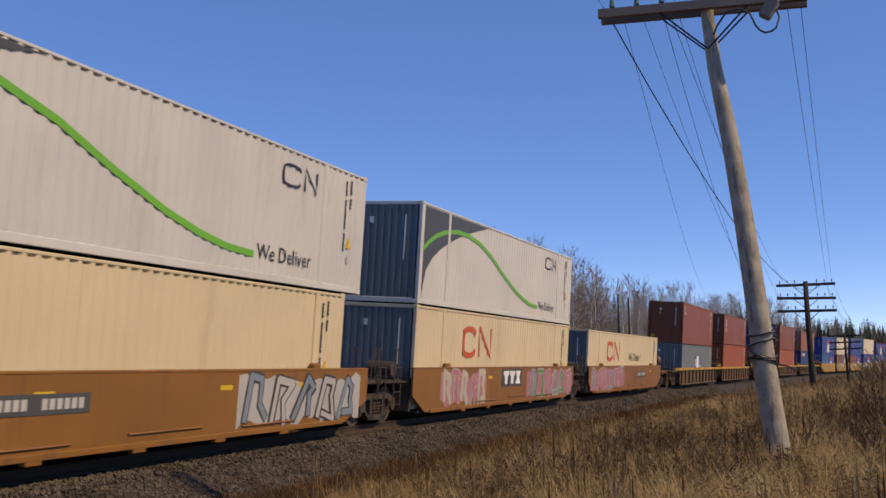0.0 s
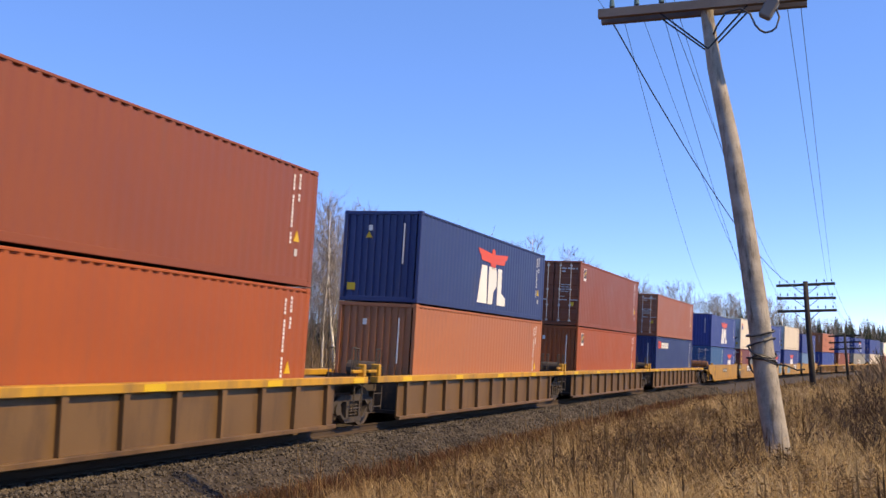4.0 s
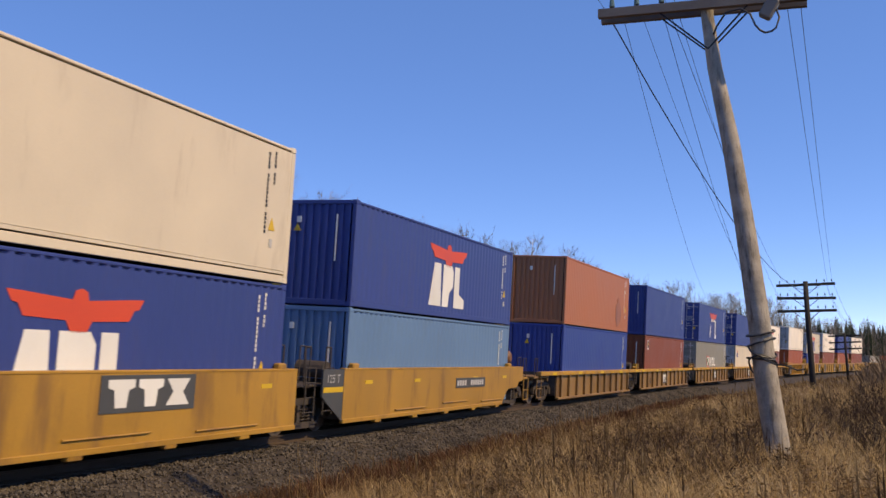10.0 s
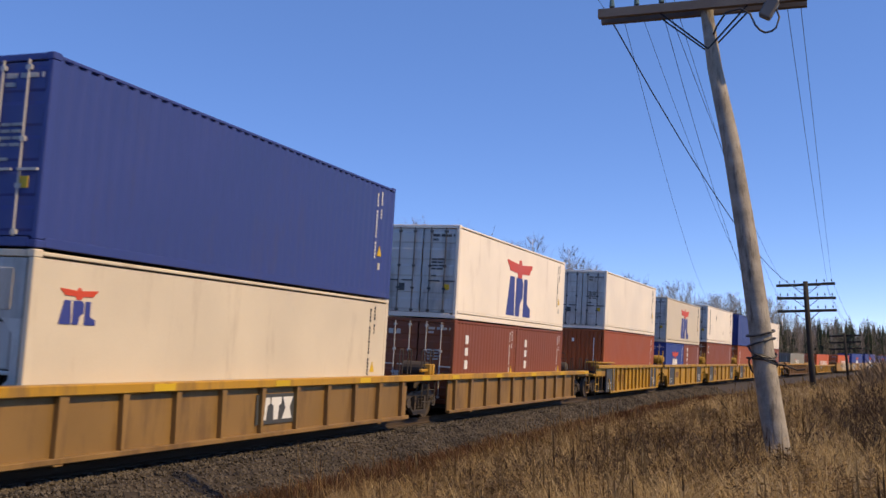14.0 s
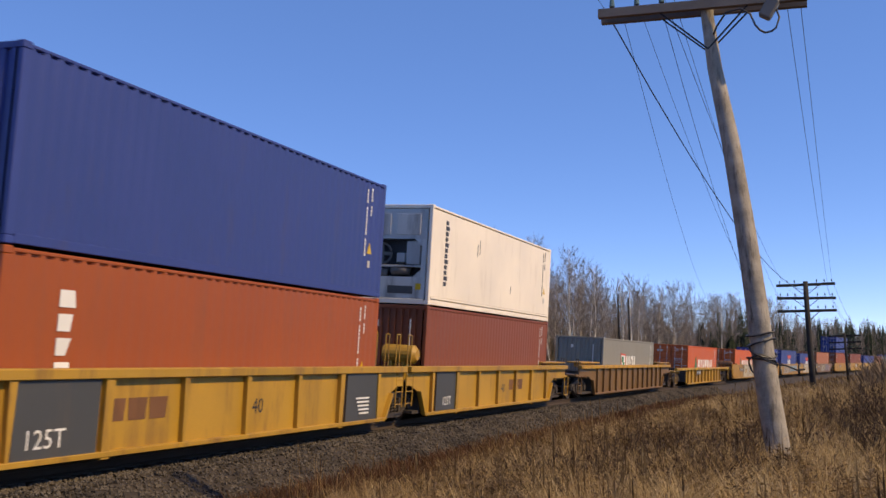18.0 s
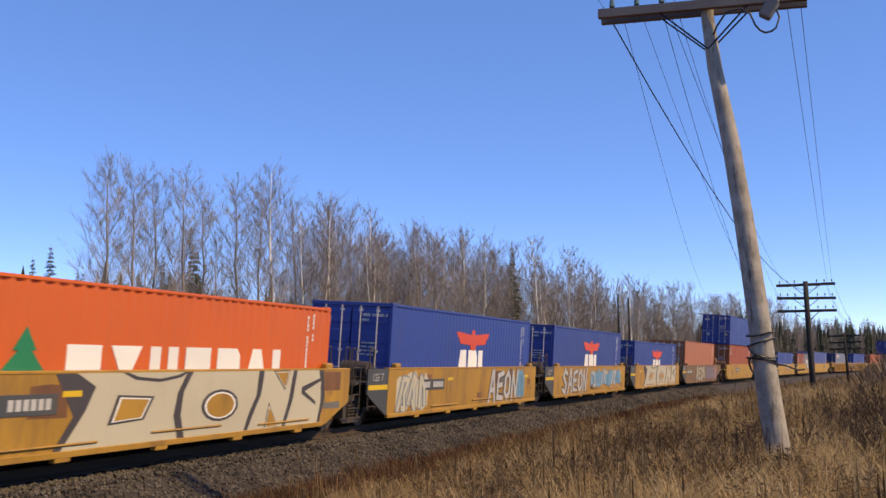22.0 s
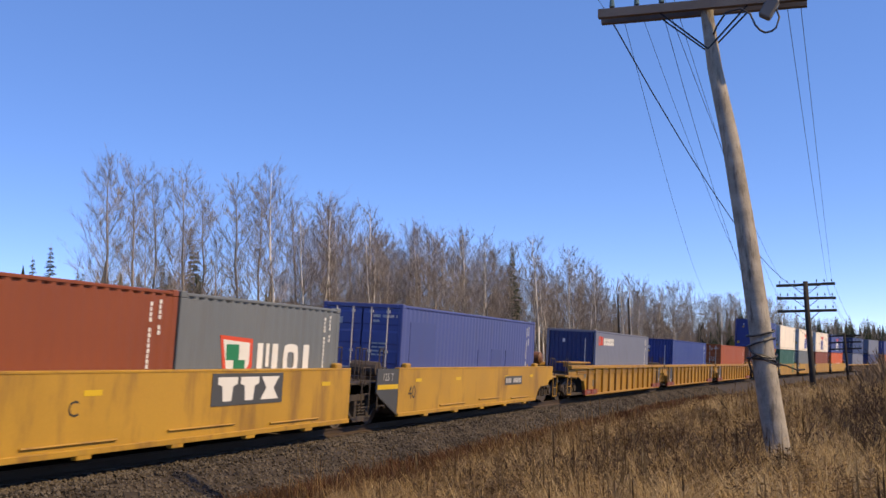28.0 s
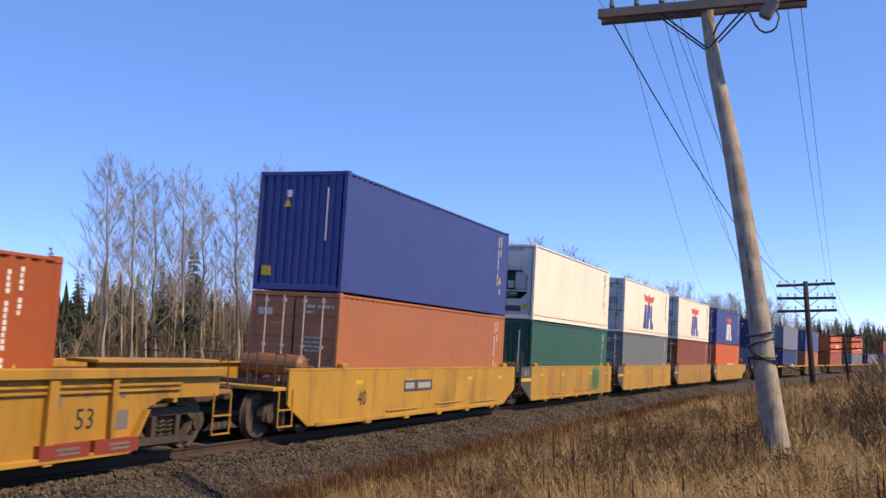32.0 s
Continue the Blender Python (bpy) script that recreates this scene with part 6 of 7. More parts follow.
        if style == "arch" and has:
            a, b = sorted((stop - e * 1.3, stop - e * 4.6))
            part("top_walkway", kept(("tw", a, b), lambda: Geo().rbox(a, b, -1.40, -0.75, 1.60, 1.66, 0.012).rbox(a + 0.2, b - 0.2, -1.2, -1.0, 1.44, 1.60, 0.01), "top_walkway", M_BRIGHT if mat[1].startswith("dusty") else m), root, "raised walkway slab over the truck")
    truck(root, xr, u)
    if first:
        truck(root, xl, u)
    for fn in extra:
        fn(root, m, ry, ztop, zbot, el, er)
    return root




def plaque(x, w, n):
    """A dark panel with three heavy pale slabs: the owner's mark."""
    def f(root, m, ry, ztop, zbot, el, er):
        h = 0.60
        base = ztop - h - 0.05 if ztop > 1.4 else zbot + 0.22
        ry -= 0.0 if ztop > 1.4 else 0.085
        part("mark_panel", kept(("plq", w, ry), lambda: Geo().plate([(-w / 2, 0), (w / 2, 0), (w / 2, h), (-w / 2, h)], -ry - 0.012, -ry + 0.0), "mark_panel", M_DARKGREY), root, "dark panel of the owner's mark", pose(x, 0, base))
        for i, (a, b) in enumerate(((-0.43, -0.17), (-0.13, 0.13), (0.17, 0.43))):
            t = 0.055 * w
            c = (a + b) / 2 * w
            p = ([(c - t, 0.08), (c + t, 0.08), (c + 1.3 * t, 0.36), (b * w, 0.40), (b * w, 0.53), (a * w, 0.53), (a * w, 0.40), (c - 1.3 * t, 0.36)] if i < 2
                 else [(a * w, 0.08), (b * w, 0.08), (c + t, 0.305), (b * w, 0.53), (a * w, 0.53), (c - t, 0.305)])
            part("mark_slab", kept(("plqb", w, i, ry), lambda: Geo().plate(p, -ry - 0.018, -ry), "mark_slab", M_WHITE), root, "pale slab of the owner's mark", pose(x, 0, base))
    return f


def number_bar(x, w, dark=True):
    """A dark strip with a pale bar for the car's running number."""
    def f(root, m, ry, ztop, zbot, el, er):
        part("number_panel", kept(("nb", w, ry), lambda: Geo().plate([(-w / 2, 0), (w / 2, 0), (w / 2, 0.3), (-w / 2, 0.3)], -ry - 0.012, -ry), "number_panel", M_DARKGREY), root, "dark number strip", pose(x, 0, zbot + 0.62))
        for a, n in ((-0.46, 4), (-0.02, 6)):
            part("number_bar", kept(("nbm", w, ry, a), lambda: bars([(w * (a + 0.078 * q), w * (a + 0.078 * q + 0.055), 0.07, 0.23) for q in range(n)], -ry - 0.018), "number_bar", M_ROD), root, "pale number bars", pose(x, 0, zbot + 0.62))["kind"] = "stuff"
    return f


def stencil(body, x, z, size, mat=None, deep=0.006):
    def f(root, m, ry, ztop, zbot, el, er):
        part("stencil", kept(("st", body, size, ry, deep), lambda: letters_at(body, 0, 0, size, -ry - deep), "stencil", mat or M_BLACK), root, m=pose(x, 0, z))
    return f


def grey_panels(w=1.35):
    """Dark painted bays at both ends of the side, with a stencil and data bars."""
    def f(root, m, ry, ztop, zbot, el, er):
        for x, first_bay in ((-el + 2.58, True), (er - 2.5, False)):
            part("dark_bay", kept(("bay", ry, w), lambda: Geo().plate([(-w / 2, zbot + 0.04), (w / 2, zbot + 0.04), (w / 2, ztop - 0.17), (-w / 2, ztop - 0.17)], -ry + 0.03, -ry + 0.099), "dark_bay", M_DARKGREY), root, "dark grey painted bay", pose(x, 0, 0))
            if first_bay:
                part("stencil", kept(("st125", ry), lambda: letters_at("125T", 0, 0, 0.40, -ry + 0.02), "stencil", M_WHITE), root, m=pose(x - 0.25, 0, zbot + 0.2))
            else:
                part("data_stencil", kept(("data", ry), lambda: bars([(-0.35 + 0.05 * i, 0.35, 0.42 - i * 0.09, 0.46 - i * 0.09) for i in range(5)], -ry + 0.02), "data_stencil", M_WHITE), root, "pale unreadable data lines", pose(x, 0, zbot + 0.15))
    return f


def bay(x, w, text=""):
    """One dark painted bay of the side, with a stencil or data lines."""
    def f(root, m, ry, ztop, zbot, el, er):
        part("dark_bay", kept(("bay1", ry, w), lambda: Geo().plate([(-w / 2, zbot + 0.07), (w / 2, zbot + 0.07), (w / 2, ztop - 0.17), (-w / 2, ztop - 0.17)], -ry + 0.04, -ry + 0.099), "dark_bay", M_DARKGREY), root, "dark grey painted bay", pose(x, 0, 0))
        if text:
            part("stencil", kept(("bayt", ry, text), lambda: letters_at(text, 0, 0, 0.34, -ry + 0.034), "stencil", M_WHITE), root, m=pose(x, 0, zbot + 0.22))
        else:
            for z, a in ((0.42, 0.36), (0.50, 0.3), (0.95, 0.1)):
                part("data_line", kept(("bayl", ry, a), lambda: bars([(-a, a, 0, 0.035)], -ry + 0.034), "data_line", M_ROD), root, "pale unreadable data line", pose(x, 0, zbot + z))
    return f


def faded_mark(x, z, w=1.6, h=0.36):
    """The ghost of an owner's mark, worn down to brown slabs."""
    def f(root, m, ry, ztop, zbot, el, er):
        for i in range(3):
            part("faded_slab", kept(("fs", ry, w), lambda: Geo().plate([(-w * 0.13, 0), (w * 0.13, 0), (w * 0.15, h), (-w * 0.15, h)], -ry + 0.094, -ry + 0.1), "faded_slab", M_RUSTY), root, "brown ghost of a worn-off mark", pose(x + (i - 1) * w / 3, 0, z))
    return f


def red_strip():
    def f(root, m, ry, ztop, zbot, el, er):
        for x in (-7.55, 7.55):
            for d in (-0.57, 0.57):
                strip = part("red_strip", kept(("rs", ry), lambda: Geo().plate([(-0.52, zbot + 0.02), (0.52, zbot + 0.02), (0.52, zbot + 0.24), (-0.52, zbot + 0.24)], -ry - 0.012, -ry + 0.099), "red_strip", M_PINK), root, "faded red painted strip", pose(x + d, 0, 0))
                part("strip_lettering", kept(("rsl", ry), lambda: bars([(-0.2, 0.3, zbot + 0.14, zbot + 0.18), (-0.15, 0.3, zbot + 0.07, zbot + 0.11)], -ry - 0.018), "strip_lettering", M_CAST), strip, "dull unreadable lines")
            for dx, z, w, h in ((-0.8, 1.05, 0.34, 0.24), (0.72, 0.70, 0.36, 0.30), (-0.1, 1.12, 0.12, 0.10), (0.75, 1.1, 0.12, 0.12)):
                part("grey_patch", kept(("gp", ry, w), lambda: Geo().plate([(-w / 2, -h / 2), (w / 2, -h / 2), (w / 2, h / 2), (-w / 2, h / 2)], -ry + 0.092, -ry + 0.1), "grey_patch", M_CAST), root, "grey painted-over square", pose(x + dx, 0, z))
        for z in (ztop - 0.27, ztop - 0.36):
            part("stiffener", kept(("stf", ry, el, er), lambda: Geo().rbox(-el + 1.2, er - 1.2, -ry + 0.05, -ry + 0.11, -0.022, 0.022, 0.006), "stiffener", m), root, m=pose(0, 0, z))
    return f


def graffiti(seed, x0, x1, fills, edge="dark", n=4, z0=0.0, z1=1.0):
    """Sprayed wild-style shapes along the side: angular outlined strokes over a ragged ground, no letters."""
    def f(root, m, ry, ztop, zbot, el, er):
        rnd = random.Random(seed)
        n2 = int(n * 1.5 + 0.5)
        w = (x1 - x0) / n2
        h = (ztop - zbot - 0.06) * (z1 - z0)
        low = zbot + 0.04 + (ztop - zbot - 0.06) * z0
        k = 4 * n2
        pts = [(x0 - 0.1 + (x1 - x0 + 0.2) * i / k, low + h * rnd.uniform(0.02, 0.22)) for i in range(k + 1)]
        pts += [(x1 + 0.1 - (x1 - x0 + 0.2) * i / k, low + h * rnd.uniform(0.74, 0.97)) for i in range(k + 1)]
        part("sprayed_ground", Geo().plate(pts, -ry - 0.004, -ry + 0.002).mesh("sprayed_ground", M_TAG[fills[0]]), root, "ragged sprayed ground behind the strokes")
        for i in range(n2):
            c = x0 + (i + 0.5) * w
            lean = rnd.uniform(-0.15, 0.3)
            path = [(rnd.uniform(-0.46, -0.2), rnd.uniform(0.0, 0.2)), (rnd.uniform(-0.4, 0.0), rnd.uniform(0.8, 1.0)), (rnd.uniform(0.1, 0.46), rnd.uniform(0.62, 0.98)), (rnd.uniform(-0.1, 0.3), rnd.uniform(0.35, 0.6)), (rnd.uniform(0.2, 0.5), rnd.uniform(0.0, 0.2))]
            if rnd.random() < 0.5:
                path.append((rnd.uniform(-0.3, 0.1), rnd.uniform(0.02, 0.25)))
            pts = [(c + (a + (b - 0.5) * lean) * w, low + (0.06 + b * 0.88) * h) for a, b in path]

            def strokes(wide, y):
                g = Geo()
                for p, q in zip(pts, pts[1:]):
                    d = Vector((q[0] - p[0], q[1] - p[1])).normalized() * wide
                    e = Vector((-d.y, d.x)) * rnd.uniform(0.8, 1.15)
                    c4 = [(p[0] - d.x * 0.5 - e.x, p[1] - d.y * 0.5 - e.y), (q[0] + d.x * 0.6 - e.x, q[1] + d.y * 0.6 - e.y), (q[0] + d.x * 0.4 + e.x, q[1] + d.y * 0.4 + e.y), (p[0] - d.x * 0.6 + e.x, p[1] - d.y * 0.6 + e.y)]
                    g.add([(a, y - 0.0007 * len(g.f), b) for a, b in c4], [(0, 1, 2, 3)])
                return g
            y = -ry - 0.008 - 0.004 * (i % 2)
            t = min(0.13 * w, 0.07)
            part("sprayed_edge", strokes(t * 1.7, y).mesh("sprayed_edge", M_TAG[edge]), root)
            part("sprayed_stroke", strokes(t, y - 0.007).mesh("sprayed_stroke", M_TAG[fills[(i + 1) % len(fills)]]), root, "sprayed graffiti stroke")
    return f


STROKES = {
    "A": (((0.0, 0.0), (0.42, 0.98), (0.58, 0.98), (0.95, 0.0)), ((0.2, 0.36), (0.8, 0.38))),
    "E": (((0.9, 0.95), (0.12, 0.86), (0.05, 0.5), (0.1, 0.1), (0.95, 0.05)), ((0.1, 0.5), (0.7, 0.54))),
    "O": (((0.5, 0.97), (0.1, 0.75), (0.06, 0.28), (0.48, 0.03), (0.9, 0.25), (0.94, 0.72), (0.5, 0.97)),),
    "N": (((0.05, 0.0), (0.12, 0.95), (0.85, 0.08), (0.98, 1.0)),),
    "S": (((0.95, 0.85), (0.4, 0.98), (0.08, 0.72), (0.85, 0.36), (0.6, 0.02), (0.05, 0.12)),),
}


def patches(seed, n=9):
    """Repainted and worn squares on a much-patched side."""
    def f(root, m, ry, ztop, zbot, el, er):
        rnd = random.Random(seed)
        for i in range(n):
            x, w, h = rnd.uniform(-el + 0.6, er - 0.6), rnd.uniform(0.25, 0.9), rnd.uniform(0.15, 0.5)
            z = rnd.uniform(zbot + 0.1, ztop - h - 0.05)
            c = [(x - w / 2 + rnd.uniform(-0.05, 0.05), z + rnd.uniform(-0.03, 0.03)), (x + w / 2, z), (x + w / 2 + rnd.uniform(-0.05, 0.05), z + h), (x, z + h + rnd.uniform(-0.04, 0.04)), (x - w / 2, z + h)]
            part("paint_patch", Geo().plate(c, -ry - 0.0015 - 0.0002 * i, -ry + 0.01).mesh("paint_patch", (M_RUSTY, M_BRIGHT, M_CAST, M_RUSTY)[i % 4]), root, "uneven repainted patch")
    return f


def big_word(x0, x1):
    """A huge pale piece of graffiti that fills the height of the side, its outlines and holes left dark and yellow."""
    def f(root, m, ry, ztop, zbot, el, er):
        def at(pts):
            return [(x0 + (x1 - x0) * a, zbot + 0.04 + (ztop - zbot - 0.05) * b) for a, b in pts]
        def lay(name, pts, y, mat, label=""):
            part(name, Geo().plate(at(pts), -ry - y, -ry - y + 0.004).mesh(name, mat), root, label)
        def round_at(cx, cz, rx, rz):
            return [(cx + rx * math.cos(i * math.pi / 8), cz + rz * math.sin(i * math.pi / 8)) for i in range(16)]
        lay("sprayed_shadow", ((-0.03, 0.0), (0.02, 0.45), (-0.035, 1.0), (1.0, 1.0), (1.015, 0.5), (0.99, 0.0)), 0.005, M_TAG["dark"], "dark outline of the sprayed word")
        lay("sprayed_word", ((-0.01, 0.0), (0.05, 0.5), (0.075, 0.82), (0.02, 1.0), (0.97, 1.0), (0.985, 0.8), (0.99, 0.4), (0.975, 0.02)), 0.010, M_TAG["pale"], "pale beige sprayed word")
        for line in (((0.15, 1.0), (0.19, 0.90), (0.27, 0.86), (0.34, 0.92), (0.37, 1.0), (0.355, 1.0), (0.33, 0.955), (0.27, 0.905), (0.20, 0.94), (0.165, 1.0)),
                     ((0.365, 1.0), (0.385, 1.0), (0.355, 0.7), (0.35, 0.35), (0.37, 0.0), (0.345, 0.0), (0.325, 0.35), (0.335, 0.7)),
                     ((0.66, 1.0), (0.685, 1.0), (0.675, 0.6), (0.645, 0.3), (0.62, 0.0), (0.605, 0.0), (0.625, 0.3), (0.655, 0.6)),
                     ((0.83, 1.0), (0.85, 1.0), (0.835, 0.5), (0.80, 0.0), (0.785, 0.0), (0.815, 0.5)),
                     ((0.88, 0.70), (0.985, 0.86), (0.985, 0.80), (0.895, 0.62), (0.96, 0.42), (0.96, 0.36), (0.88, 0.58))):
            lay("sprayed_line", line, 0.015, M_TAG["dark"])
        for hole in (((0.115, 0.30), (0.225, 0.34), (0.255, 0.66), (0.14, 0.70)), round_at(0.50, 0.47, 0.075, 0.25), ((0.70, 0.0), (0.715, 0.46), (0.77, 0.02)), ((0.73, 1.0), (0.79, 0.66), (0.815, 1.0))):
            cx, cz = sum(a for a, b in hole) / len(hole), sum(b for a, b in hole) / len(hole)
            lay("sprayed_ring", hole, 0.015, M_TAG["dark"])
            lay("sprayed_ring", [(cx + (a - cx) * 0.84, cz + (b - cz) * 0.84) for a, b in hole], 0.020, M_WHITE)
            lay("bare_paint", [(cx + (a - cx) * 0.74, cz + (b - cz) * 0.74) for a, b in hole], 0.025, m, "bare paint inside a letter")
    return f


def tag_word(word, x0, x1, fill, edge, z0=0.04, z1=0.96, ground=None, thick=0.22):
    """Bubble letters sprayed on the side: a pale stroke inside a dark one."""
    def f(root, m, ry, ztop, zbot, el, er):
        h = (ztop - zbot - 0.06) * (z1 - z0)
        base = zbot + 0.03 + (ztop - zbot - 0.06) * z0
        u = (x1 - x0) / len(word)
        if ground:
            rnd = random.Random(len(word) + int(x0 * 10))
            n = 14
            pts = [(x0 - 0.15 + (x1 - x0 + 0.3) * i / n, base + rnd.uniform(-0.03, 0.08)) for i in range(n + 1)] + [(x1 + 0.15 - (x1 - x0 + 0.3) * i / n, base + h - rnd.uniform(-0.03, 0.10)) for i in range(n + 1)]
            part("sprayed_ground", Geo().plate(pts, -ry - 0.004, -ry + 0.002).mesh("sprayed_ground", M_TAG[ground]), root, "sprayed patch behind the letters")
        for i, ch in enumerate(word):
            t = thick * u
            def strokes(wide, y):
                g = Geo()
                for s, path in enumerate(STROKES[ch]):
                    pts = [(x0 + (i + 0.13 + a * 0.74) * u + (b - 0.5) * 0.12 * u, base + wide * 0.4 + b * (h - wide * 0.8)) for a, b in path]
                    for p, q in zip(pts, pts[1:]):
                        d = Vector((q[0] - p[0], q[1] - p[1])).normalized() * wide * 0.45
                        k = Vector((-d.y, d.x)) * 1.1
                        c = [(p[0] - d.x - k.x, p[1] - d.y - k.y), (q[0] + d.x - k.x, q[1] + d.y - k.y), (q[0] + d.x * 1.5, q[1] + d.y * 1.5), (q[0] + d.x + k.x, q[1] + d.y + k.y), (p[0] - d.x + k.x, p[1] - d.y + k.y), (p[0] - d.x * 1.5, p[1] - d.y * 1.5)]
                        g.add([(a, y - 0.0007 * len(g.f), b) for a, b in c], [tuple(range(6))])
                return g
            part("sprayed_edge", strokes(t * 1.45, -ry - 0.008 - 0.003 * (i % 2)).mesh("sprayed_edge", M_TAG[edge]), root)
            part("sprayed_letter", strokes(t, -ry - 0.015 - 0.003 * (i % 2)).mesh("sprayed_letter", M_TAG[fill]), root, "sprayed graffiti letter")
    return f

# ---------- the train: middles of the wells in metres from the start, and their loads ----------
F40, F45, F48, F53, F20 = 12.192, 13.716, 14.63, 16.154, 6.058
HC, STD = 2.896, 2.591
PLAIN, DOORS, MACH, RDOORS = "plain", "doors", "machine", "reeferdoors"


def box(colour, front=PLAIN, mark="", L=F40, H=HC):
    words = {"brown": "brown-red", "maroon": "dark maroon", "orange": "salmon orange", "tan": "faded tan-orange", "rust": "rust-orange", "red": "bright orange-red", "blue": "deep blue", "navy": "navy blue",
             "royal": "bright blue", "teal": "teal blue", "sky": "light blue", "fadedblue": "faded blue", "slate": "slate blue-grey", "white": "white", "offwhite": "off-white", "silver": "pale grey", "cream": "cream",
             "grey": "plain grey", "khaki": "warm grey", "green": "dark green"}[colour]
    kind = "smooth refrigerated container" if front in (MACH, RDOORS) else "corrugated steel container"
    tail = {"wing_white": " with red wing emblem", "wing_blue": " with red wing emblem", "wing_small": " with small red wing", "wing_open": " with worn white mark", "seaco": " with red-and-white mark",
            "seaco_worn": " with red-and-white mark", "wave": " with a lime green wave", "loop": " with an orange looped mark", "loop_slogan": " with a black slogan", "plaque": " with a blue and white plaque", "crest": " with a red crest",
            "row": " with a green tree and white blocks", "sticker": " with a small owner's sticker", "ghost": " with painted-over patches"}.get(mark, "")
    size = {F20: "short ", F53: "extra-long ", F45: "long ", F48: "long "}.get(L, "")
    return (colour, L, front, H, mark, f"{size}{words} {kind}{tail}")


